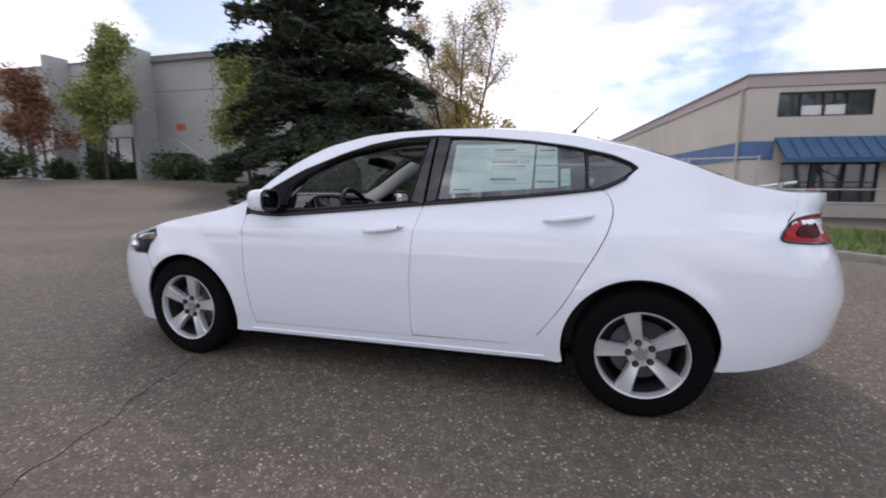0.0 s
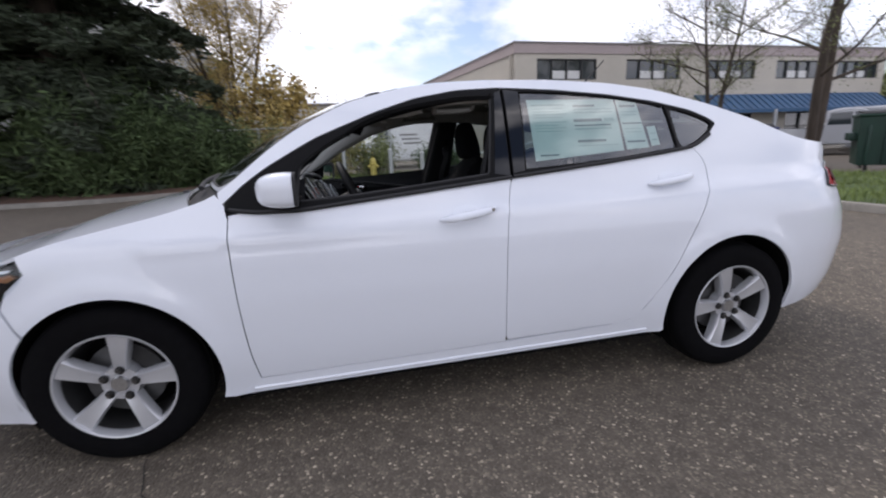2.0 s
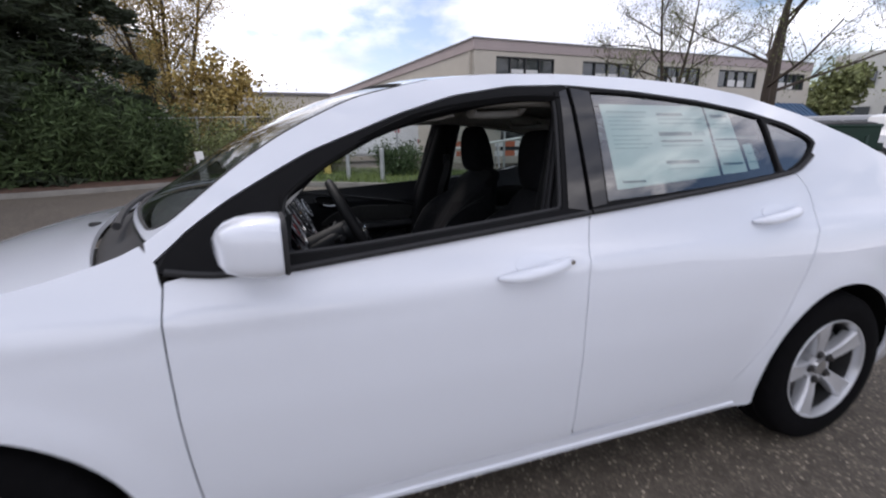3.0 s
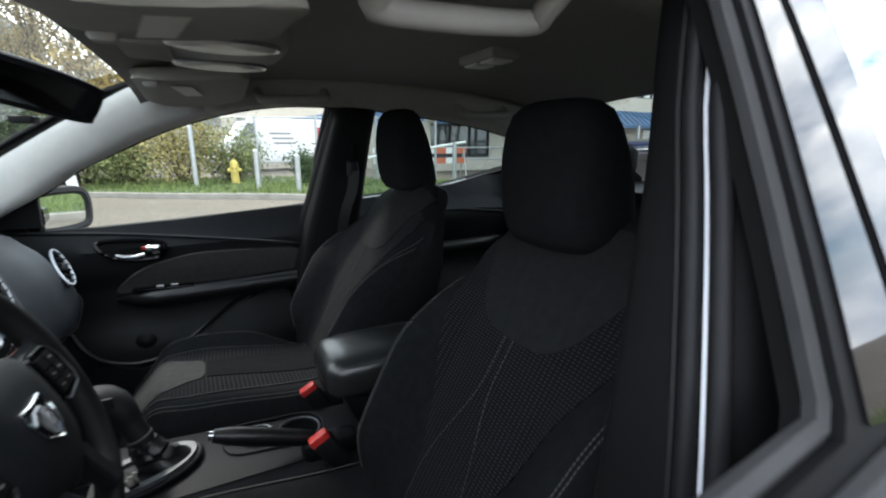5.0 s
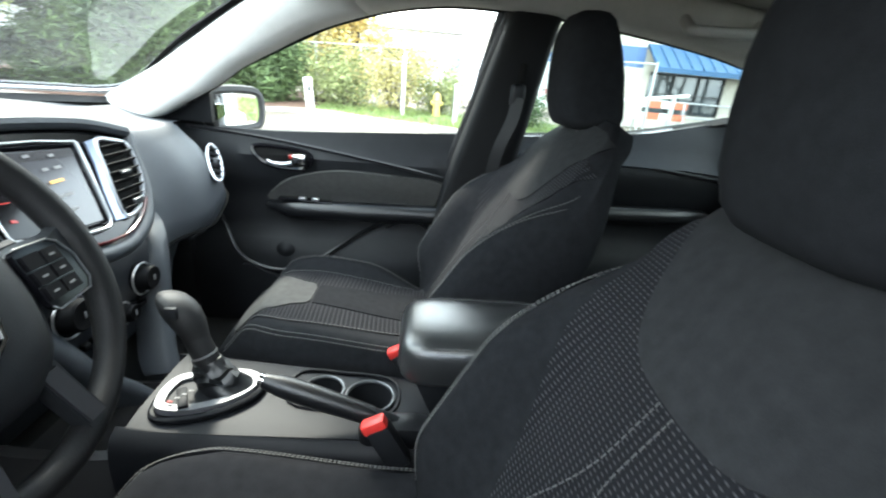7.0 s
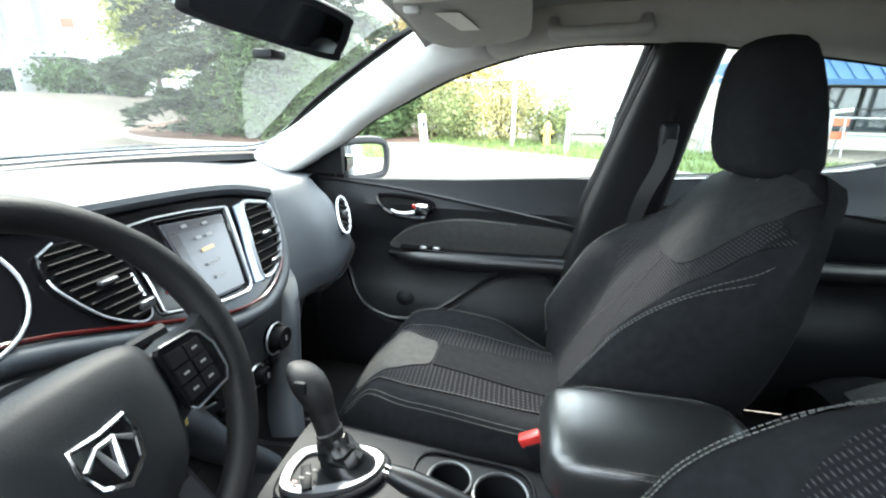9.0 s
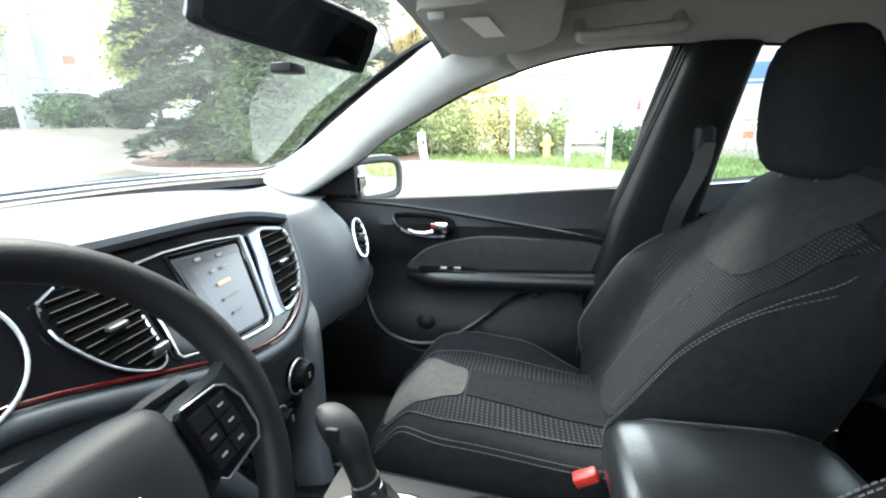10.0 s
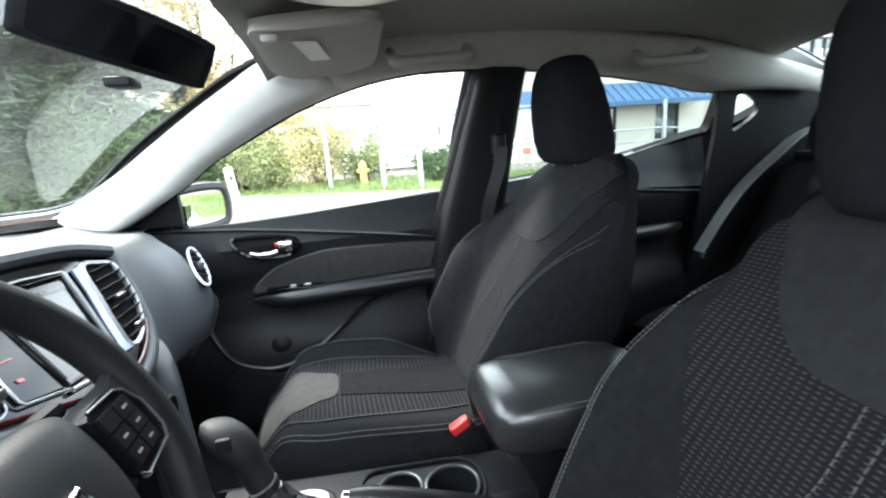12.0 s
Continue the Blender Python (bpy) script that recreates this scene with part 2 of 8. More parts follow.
def edge_far(px, pz, poly, far):
    poly = np.array(poly)
    q = np.roll(poly, -1, 0)
    keep = np.ones(len(px), bool)
    P = np.stack([px, pz], 1)
    for a, b in zip(poly, q):
        d = b - a
        l2 = max(d @ d, 1e-12)
        t = np.clip(((P - a) @ d) / l2, 0, 1)
        keep &= np.linalg.norm(P - a - t[:, None] * d, axis=1) > far
    return keep


def dense(poly, step):
    out = []
    for a, b in zip(poly, poly[1:] + poly[:1]):
        n = max(1, int(math.ceil(math.dist(a, b) / step)))
        out += [(a[0] + (b[0] - a[0]) * i / n, a[1] + (b[1] - a[1]) * i / n) for i in range(n)]
    return out


def sheet(name, outline, holes, f, step=0.04, thick=0.0, flip=False):
    """A mesh over a flat region with holes, carried into space by f(u, v); with a back face if it is thick."""
    from mathutils.geometry import delaunay_2d_cdt
    loops = [dense([tuple(p[:2]) for p in l], step) for l in [outline] + list(holes)]
    vs, es = [], []
    for l in loops:
        k = len(vs)
        vs += l
        es += [(k + i, k + (i + 1) % len(l)) for i in range(len(l))]
    o = np.array(loops[0])
    gx, gz = np.meshgrid(np.arange(o[:, 0].min(), o[:, 0].max(), step), np.arange(o[:, 1].min(), o[:, 1].max(), step))
    gx, gz = gx.ravel() + step * 0.31, gz.ravel() + step * 0.27
    ok = in_poly(gx, gz, loops[0])
    for l in loops[1:]:
        ok &= ~in_poly(gx, gz, l)
    gx, gz = gx[ok], gz[ok]
    for l in loops:
        ok = edge_far(gx, gz, l, step * 0.45)
        gx, gz = gx[ok], gz[ok]
    vs += list(zip(gx, gz))
    v2, _, tri, *_ = delaunay_2d_cdt([Vector(v) for v in vs], es, [], 0, 1e-6)
    v2 = np.array([(v[0], v[1]) for v in v2])
    tri = np.array([t for t in tri if len(t) == 3])
    c = v2[tri].mean(1)
    ok = in_poly(c[:, 0], c[:, 1], loops[0])
    for l in loops[1:]:
        ok &= ~in_poly(c[:, 0], c[:, 1], l)
    tri = tri[ok]
    ar = np.cross(v2[tri[:, 1]] - v2[tri[:, 0]], v2[tri[:, 2]] - v2[tri[:, 0]])
    tri[ar < 0] = tri[ar < 0][:, ::-1]
    tri = tri[np.abs(ar) > 1e-9]
    if flip:
        tri = tri[:, ::-1]
    p = np.array([f(u, v) for u, v in v2], float)
    faces = [tuple(t) for t in tri]
    if thick:
        nrm = np.cross(p[tri[:, 1]] - p[tri[:, 0]], p[tri[:, 2]] - p[tri[:, 0]])
        vn = np.zeros_like(p)
        for i in range(3):
            np.add.at(vn, tri[:, i], nrm)
        vn /= np.maximum(np.linalg.norm(vn, axis=1), 1e-9)[:, None]
        k = len(p)
        count = {}
        for a, b, c in tri:
            for e in ((a, b), (b, c), (c, a)):
                count[e] = count.get(e, 0) + 1
        rim = [e for e in count if (e[1], e[0]) not in count]
        p = np.concatenate([p, p - vn * thick])
        faces += [(t[2] + k, t[1] + k, t[0] + k) for t in tri] + [(b, a, a + k, b + k) for a, b in rim]
    used = sorted({int(i) for t in faces for i in t})
    re = {u: i for i, u in enumerate(used)}
    me = bpy.data.meshes.new(name)
    me.from_pydata([tuple(p[u]) for u in used], [], [tuple(re[int(i)] for i in t) for t in faces])
    me.update()
    return me


def inset(poly, d):
    """Moves a polygon's outline inwards by d."""
    P = np.array(poly, float)
    area = np.sum(P[:, 0] * np.roll(P[:, 1], -1) - np.roll(P[:, 0], -1) * P[:, 1])
    a, b = P - np.roll(P, 1, 0), np.roll(P, -1, 0) - P
    na, nb = np.stack([-a[:, 1], a[:, 0]], 1), np.stack([-b[:, 1], b[:, 0]], 1)
    na /= np.maximum(np.linalg.norm(na, axis=1), 1e-9)[:, None]
    nb /= np.maximum(np.linalg.norm(nb, axis=1), 1e-9)[:, None]
    n = na + nb
    n /= np.maximum(np.linalg.norm(n, axis=1), 1e-9)[:, None]
    k = d / np.maximum((n * na).sum(1), 0.5)
    return [tuple(q) for q in P + n * (k * (1 if area > 0 else -1))[:, None]]


def smooth01(t):
    t = min(1.0, max(0.0, t))
    return t * t * (3 - 2 * t)


# ---- the car's outer surface ----
SIDE_Y = curve_fn([0.1, 0.2, 0.25, 0.32, 0.4, 0.5, 0.6, 0.75, 0.84, 0.9, 0.96, 1.0, 1.1, 1.2, 1.3, 1.4, 1.5],
                  [0.83, 0.848, 0.855, 0.872, 0.885, 0.895, 0.902, 0.897, 0.885, 0.858, 0.828, 0.81, 0.765, 0.716, 0.665, 0.60, 0.52], 0.018)
LEAN_F = curve_fn([0.15, 0.2, 0.3, 0.45, 0.6, 0.72, 0.8, 0.9, 1.0], [0.1, 0.08, 0.03, 0.0, 0.02, 0.08, 0.15, 0.24, 0.3], 0.03)
LEAN_R = curve_fn([0.2, 0.28, 0.4, 0.6, 0.75, 0.86, 0.95, 1.02, 1.07, 1.15, 1.3], [-0.2, -0.13, -0.04, 0.0, -0.03, -0.09, -0.13, -0.11, -0.075, -0.15, -0.4], 0.02)
EDGE_Z = curve_fn([-3.4, -2.4, -2.0, -1.66, -1.54, -1.3, -1.1, -0.94, -0.87, -0.76, -0.68, -0.59, -0.42, -0.18, 0, 0.25, 0.52, 0.79, 1.02, 1.29, 1.56, 1.81, 2.0, 2.3, 3.2],
                  [0.70, 0.71, 0.745, 0.82, 0.855, 0.905, 0.945, 0.99, 1.042, 1.136, 1.196, 1.252, 1.335, 1.394, 1.413, 1.422, 1.418, 1.40, 1.365, 1.293, 1.20, 1.112, 1.083, 1.082, 1.085], 0.035)
CROWN = curve_fn([-3.2, -2.3, -1.6, -1.0, -0.8, -0.3, 0.2, 0.9, 1.3, 1.8, 2.1, 3.2], [0.01, 0.045, 0.06, 0.022, 0.018, 0.03, 0.042, 0.05, 0.05, 0.03, 0.015, 0.0], 0.08)
BOW = curve_fn([-3.2, -1.5, -1.1, -0.92, -0.6, -0.3, 0, 0.9, 1.2, 1.5, 1.75, 2.0, 3.2], [0, 0, -0.12, -0.19, -0.15, -0.08, 0, 0, 0.05, 0.09, 0.07, 0, 0], 0.06)


def end_table(x0, a, n, sign):
    th = np.linspace(0, math.pi / 2, 400)
    x, y = a * np.sin(th) ** (2 / n), np.cos(th) ** (2 / n)
    arc = np.concatenate([[0], np.cumsum(np.hypot(np.diff(x), np.diff(y) * 0.88))])
    return arc, x, y


FRONT0, REAR0 = 1.45, 1.55
FT, RT = end_table(FRONT0, 0.85, 2.6, -1), end_table(REAR0, 0.78, 3.0, 1)
S_NOSE, S_TAIL = -FRONT0 - FT[0][-1], REAR0 + RT[0][-1]
ARCH_F, ARCH_R, ARCH_RAD = (-1.335, 0.311), (1.335, 0.328), 0.357


def side_pt(s, z, side=-1, off=0.0):
    """A point of the body's side; s runs along the plan's outline and equals x between the bumpers."""
    yf = 1.0
    if s < -FRONT0:
        a = -FRONT0 - s
        dx, yf = np.interp(a, FT[0], FT[1]), np.interp(a, FT[0], FT[2])
        x = -FRONT0 - dx + LEAN_F(z) * dx / 0.85
    elif s > REAR0:
        a = s - REAR0
        dx, yf = np.interp(a, RT[0], RT[1]), np.interp(a, RT[0], RT[2])
        x = REAR0 + dx + LEAN_R(z) * dx / 0.78
    else:
        x = s
    y = SIDE_Y(z) + off
    for c in (ARCH_F, ARCH_R):
        d = math.hypot(s - c[0], z - c[1])
        if z < 0.8:
            y += 0.012 * math.exp(-((d - 0.37) / 0.05) ** 2)
    if z > 0.95:
        y *= 1 - 0.02 * max(0.0, s - 0.9) * (1 if s < 1.6 else 1)
    ln = 0.845 + 0.06 * (s + 0.9) / 2.6
    if -1.2 < s < 2.2:
        y += 0.0085 * math.exp(-((z - ln) / 0.02) ** 2)
    return (float(x), float(side * y * yf), float(z))


def sm(a, b, x):
    return smooth01((x - a) / (b - a))


def edge_z(s, u):
    """Height of the upper edge of the side, a little lower on the passenger's A-pillar."""
    return EDGE_Z(s) - 0.037 * sm(-0.95, -0.76, s) * sm(-0.15, -0.62, s) * (0.5 + 0.5 * max(-1.0, min(1.0, u)))


def top_pt(s, u, off=0.0):
    """A point of the hood, roof or deck; u runs from -1 to 1 across."""
    x, y, z = side_pt(s, edge_z(s, u), 1)
    k = 1 - abs(u) ** 2.3
    return (x + BOW(s) * (1 - u * u), y * u * (1 if off == 0 else 1 + off * 0.5), z + CROWN(s) * k + off)


def arc_pts(c, r, a0, a1, n=26):
    return [(c[0] + r * math.cos(radians(a0 + (a1 - a0) * i / n)), c[1] + r * math.sin(radians(a0 + (a1 - a0) * i / n))) for i in range(n + 1)]


# outlines on the side, in (s, z)
BELT = [(-0.905, 0.945), (-0.80, 0.926), (-0.634, 0.922), (-0.433, 0.94), (-0.149, 0.965), (0.235, 1.0), (0.414, 1.015), (0.692, 1.04), (0.968, 1.068), (1.146, 1.09), (1.247, 1.138), (1.304, 1.198)]
DLO_TOP = [(1.304, 1.198), (1.27, 1.225), (1.182, 1.263), (0.993, 1.309), (0.77, 1.345), (0.512, 1.371), (0.248, 1.385), (0.054, 1.377), (-0.138, 1.344), (-0.305, 1.292), (-0.46, 1.232), (-0.55, 1.197), (-0.628, 1.156), (-0.749, 1.088), (-0.835, 1.028), (-0.905, 0.962)]
belt_z = curve_fn([p[0] for p in BELT], [p[1] for p in BELT], 0.01)
_t = sorted(DLO_TOP)
dlo_z = curve_fn([p[0] for p in _t], [p[1] for p in _t], 0.012)
FD_FRONT = [(-0.885, 0.925), (-0.889, 0.838), (-0.887, 0.726), (-0.88, 0.55), (-0.867, 0.378), (-0.848, 0.262)]
SPLIT = [(0.189, 0.283), (0.184, 0.494), (0.187, 0.697), (0.201, 0.861), (0.236, 1.0)]
RD_REAR = [(0.72, 0.302), (0.80, 0.32), (0.867, 0.37), (0.977, 0.527), (1.071, 0.697), (1.149, 0.844), (1.185, 0.94), (1.192, 1.0), (1.178, 1.05), (1.146, 1.088)]
FRONT_DOOR = spline(FD_FRONT, 5) + spline(SPLIT, 5) + [(x, belt_z(x)) for x in np.linspace(0.235, -0.88, 30)][1:-1]
REAR_DOOR = [(0.196, 0.29)] + spline(RD_REAR, 4) + [(x, belt_z(x)) for x in np.linspace(1.146, 0.243, 24)][1:] + spline(SPLIT[::-1], 5)[1:-1]
DLO_F = [(x, belt_z(x)) for x in np.linspace(-0.9, 0.238, 34)] + [(0.238 + 0.018 * k, belt_z(0.238) + (dlo_z(0.256) - belt_z(0.238)) * k) for k in (0.5, 1)] + [(x, dlo_z(x)) for x in np.linspace(0.25, -0.9, 40)][1:-1]
DLO_R = [(x, belt_z(x)) for x in np.linspace(0.244, 1.302, 40)] + [(x, dlo_z(x)) for x in np.linspace(1.302, 0.262, 40)][1:]
OPEN_F = spline([(-0.64, 0.956), (-0.435, 0.966), (-0.15, 0.99), (0.140, 1.018)], 6) + spline([(0.150, 1.03), (0.205, 1.338), (0.19, 1.352), (0.07, 1.348), (-0.107, 1.318), (-0.318, 1.262), (-0.445, 1.205), (-0.535, 1.154), (-0.61, 1.10), (-0.628, 1.06)], 5)
OPEN_R = spline([(0.31, 1.034), (0.692, 1.058), (1.055, 1.094)], 6) + spline([(1.062, 1.105), (1.05, 1.27), (1.03, 1.286), (0.9, 1.315), (0.713, 1.341), (0.5, 1.36), (0.352, 1.365), (0.34, 1.355)], 4)
OPEN_Q = spline([(1.072, 1.264), (1.083, 1.108), (1.135, 1.108), (1.225, 1.148), (1.275, 1.197), (1.2, 1.238), (1.1, 1.27)], 4)

# ---- the car's shell ----
FRAME_BLACK = mat("matte_black_frame", (0.0055, 0.0055, 0.006), 0.6, vary=0.15, scale=30, spec=0.12)
PLASTIC_B = mat("black_frame_plastic", (0.006, 0.006, 0.0065), 0.6, vary=0.15, scale=30, spec=0.12)
RAIL_LOW = spline([(-0.74, 0.705, 0.955), (-0.582, 0.705, 1.044), (-0.494, 0.70, 1.106), (-0.395, 0.695, 1.157), (-0.317, 0.69, 1.195), (-0.236, 0.665, 1.228), (-0.101, 0.645, 1.268), (0.027, 0.635, 1.29), (0.149, 0.63, 1.296), (0.35, 0.63, 1.29), (0.6, 0.635, 1.265), (0.8, 0.64, 1.235), (0.95, 0.645, 1.205), (1.15, 0.64, 1.20), (1.3, 0.63, 1.19)], 4)


def rail_low(side):
    """Lower edge of the roof rail's lining; it lies higher on the driver's side."""
    if side > 0:
        return RAIL_LOW
    return [(x, y, z + 0.068 * sm(-0.75, -0.5, x) - 0.026 * sm(-0.4, 0.0, x) - 0.034 * sm(0.2, 0.4, x)) for x, y, z in RAIL_LOW]


car = thing("car", "white four-door sedan with silver alloy wheels and open front window", "car")


def f_side(side, off=0.0):
    return lambda s, z: side_pt(s, z, side, off)


LOW_F = 0.19
BUMP_SEAM_F = [(-1.62, 0.80), (-1.66, 0.72), (-1.655, 0.62), (-1.59, 0.56)]
ARC_F = arc_pts(ARCH_F, ARCH_RAD, 0, 180)  # from its rear foot over the top to its front foot
ARC_R = arc_pts(ARCH_R, ARCH_RAD, 0, 180)


def build_side(side):
    fl = side > 0
    # fender
    a0, a1 = -18, 136
    fender = [(x, EDGE_Z(x)) for x in np.linspace(-1.60, -0.93, 20)] + [(-0.9, 0.962), (-0.893, 0.925)] + [(p[0] - 0.003, p[1]) for p in spline(FD_FRONT, 5)[1:]] + [(-0.853, 0.25), (-0.962, 0.196)] + arc_pts(ARCH_F, ARCH_RAD, a0, a1, 30) + [(-1.652, 0.66), (-1.63, 0.72), (-1.565, 0.775)]
    part("front_fender", sheet("front_fender", fender, [], f_side(side), 0.035, 0.012, fl), PAINT, car)
    # bumper round to the middle of the nose
    arcs = arc_pts(ARCH_F, ARCH_RAD, 138, 199, 14)
    bump = arcs + [(-1.70, LOW_F), (-2.1, 0.175), (S_NOSE, 0.17)] + [(S_NOSE, z) for z in np.linspace(0.17, EDGE_Z(S_NOSE), 8)][1:] + [(s, EDGE_Z(s)) for s in np.linspace(S_NOSE, -1.86, 20)][1:] + [(-1.83, 0.655), (-1.66, 0.655)]
    grille_up = [(S_NOSE, 0.60), (-2.45, 0.60), (-2.38, 0.64), (-2.45, 0.68), (S_NOSE, 0.685)]
    bump_holes = [[(-2.72, 0.27), (-2.3, 0.27), (-2.22, 0.33), (-2.3, 0.42), (-2.72, 0.42)], [(-2.08, 0.30), (-1.98, 0.30), (-1.96, 0.36), (-2.06, 0.37)]]
    part("front_bumper", sheet("front_bumper", bump, bump_holes, f_side(side), 0.04, 0.012, fl), PAINT, car)
    part("bumper_grille", sheet("bumper_grille", [(-2.76, 0.25), (-2.2, 0.25), (-2.18, 0.44), (-2.76, 0.44)], [], f_side(side, -0.03), 0.06, 0.01, fl), RUBBER, car, "black lower grille mesh")
    fog = part("fog_lamp", sheet("fog_lamp", [(-2.1, 0.29), (-1.95, 0.29), (-1.94, 0.37), (-2.08, 0.38)], [], f_side(side, -0.02), 0.04, 0.01, fl), BLACK_GLOSS, car, "black fog lamp recess")
    # headlight
    hl = spline([(-1.572, 0.772), (-1.62, 0.81), (-1.70, 0.805), (-1.80, 0.76), (-1.92, 0.735), (-1.97, 0.724), (-1.975, 0.695), (-1.93, 0.668), (-1.82, 0.66), (-1.72, 0.663), (-1.63, 0.71)], 3, True)
    head = part("headlight", sheet("headlight", hl, [], f_side(side, -0.03), 0.03, 0.01, fl), BLACK_GLOSS, car, "dark smoked headlight housing")
    part("lens", sheet("lens", inset(hl, -0.004), [], f_side(side, 0.001), 0.03, 0.003, fl), LENS, head)
    part("amber_reflector", sheet("amber_reflector", [(-1.605, 0.762), (-1.635, 0.748), (-1.69, 0.755), (-1.67, 0.768), (-1.63, 0.775)], [], f_side(side, -0.018), 0.02, 0.012, fl), AMBER, head)
    part("chrome_strip", sheet("chrome_strip", [(-1.62, 0.792), (-1.63, 0.782), (-1.72, 0.778), (-1.9, 0.72), (-1.9, 0.735), (-1.75, 0.785)], [], f_side(side, -0.016), 0.02, 0.012, fl), CHROME, head)
    c = Vector(side_pt(-1.83, 0.70, side, -0.02))
    bm = bmesh.new()
    bmesh.ops.create_uvsphere(bm, u_segments=16, v_segments=10, radius=0.035, matrix=Matrix.Translation(c))
    part("projector", bm, CHROME, head)
    # sill, quarter panel, roof rail and C pillar in one stamping
    body = [(-0.962, 0.194), (-0.85, 0.259), (0.195, 0.281), (0.70, 0.2985), (0.80, 0.317), (0.870, 0.367)] + [(p[0] + 0.003, p[1] - 0.001) for p in spline(RD_REAR[3:], 4)] + \
        [(1.155, 1.093)] + [(x, belt_z(x)) for x in np.linspace(1.18, 1.304, 8)] + [(x, dlo_z(x) + 0.002) for x in np.linspace(1.30, -0.9, 70)] + [(-0.915, 0.958)] + \
        [(x, edge_z(x, side)) for x in np.linspace(-0.92, 2.028, 80)] + [(2.034, 1.0), (2.02, 0.985), (1.962, 0.93), (1.955, 0.90), (1.9035, 0.60), (1.8935, 0.562), (1.612, 0.552)]
    body += arc_pts(ARCH_R, ARCH_RAD, 39, 195, 34) + [(0.972, 0.228)] + [(x, 0.212 + 0.018 * x) for x in np.linspace(0.9, -0.9, 20)]
    part("body_side", sheet("body_side", body, [], f_side(side), 0.035, 0.012, fl), PAINT, car)
    part("sill_lip", tube([side_pt(x, 0.232 + 0.018 * x, side, 0.0) for x in np.linspace(-0.88, 0.90, 24)], 0.0065, 8), PAINT, car)
    part("sill_flange", sheet("sill_flange", [(-0.96, 0.15), (0.97, 0.18), (0.97, 0.226), (-0.96, 0.196)], [], f_side(side, -0.05), 0.1, 0.02, fl), DARK, car)
    # rear bumper and tail
    rb = arc_pts(ARCH_R, ARCH_RAD, -9, 39, 12) + [(1.8935, 0.562), (1.9035, 0.60), (1.9365, 0.79), (1.9452, 0.84), (1.9565, 0.90), (2.02, 0.90), (2.3, 0.90), (S_TAIL, 0.90)] + [(S_TAIL, z) for z in np.linspace(0.90, 0.41, 10)][1:] + [(s, 0.27 + 0.14 * smooth01((s - 1.72) / 0.7)) for s in np.linspace(S_TAIL, 1.72, 14)][1:]
    part("rear_bumper", sheet("rear_bumper", rb, [], f_side(side), 0.04, 0.012, fl), PAINT, car)
    tl = spline([(1.93, 0.893), (1.965, 0.928), (2.05, 0.968), (2.2, 0.984), (2.4, 0.988), (S_TAIL - 0.04, 0.988), (S_TAIL - 0.03, 0.865), (2.4, 0.86), (2.2, 0.862), (2.02, 0.870), (1.945, 0.878)], 3, True)
    tail = part("tail_light", sheet("tail_light", inset(tl, 0.004), [], f_side(side, 0.007), 0.03, 0.012, fl), RED_LENS, car, "red tail light with clear reversing lens")
    part("clear_lens", sheet("clear_lens", [(2.20, 0.905), (2.245, 0.902), (2.26, 0.945), (2.21, 0.945)], [], f_side(side, 0.011), 0.03, 0.008, fl), WHITE_LENS, tail)
    part("dark_band", sheet("dark_band", spline([(2.02, 0.90), (2.17, 0.893), (2.185, 0.95), (2.06, 0.942)], 3, True), [], f_side(side, 0.011), 0.03, 0.006, fl), DARK_LENS, tail, "dark smoked lens band")
    part("lamp_border", tube([side_pt(s, z, side, 0.006) for s, z in tl], 0.006, 6, closed=True), BLACK_GLOSS, tail, "black lamp border")
    tp = [(2.036, 0.985), (1.968, 0.93), (2.2, 0.93), (S_TAIL, 0.93)] + [(s, EDGE_Z(s)) for s in np.linspace(S_TAIL, 2.03, 16)]
    part("trunk_lip", sheet("trunk_lip", tp, [], f_side(side, 0.0), 0.035, 0.012, fl), PAINT, car)
    # wheel houses
    for c, nm in ((ARCH_F, "wheel_house"), (ARCH_R, "wheel_house")):
        rings = [[(c[0] + (ARCH_RAD + 0.006) * math.cos(radians(a)), side * (y if y < 0.5 else SIDE_Y(c[1] + ARCH_RAD * math.sin(radians(a))) - 0.006), c[1] + (ARCH_RAD + 0.006) * math.sin(radians(a))) for a in np.linspace(-12, 205, 30)] for y in (0.845, 0.45)]
        bm = loft(rings, False, False)
        bm.faces.new([v for v in bm.verts][30:])
        part(nm, bm, DARK, car)


def sag(x):
    """How far the passenger side's belt line lies under the driver's."""
    return 0.028 + 0.012 * sm(-0.5, 0.1, x) - 0.04 * sm(0.6, 1.05, x)


def sagged(pts, k=1.0):
    return [(x, z - k * sag(x) * sm(belt_z(x) + 0.16, belt_z(x) + 0.035, z) * sm(belt_z(x) - 0.2, belt_z(x) - 0.02, z)) for x, z in pts]


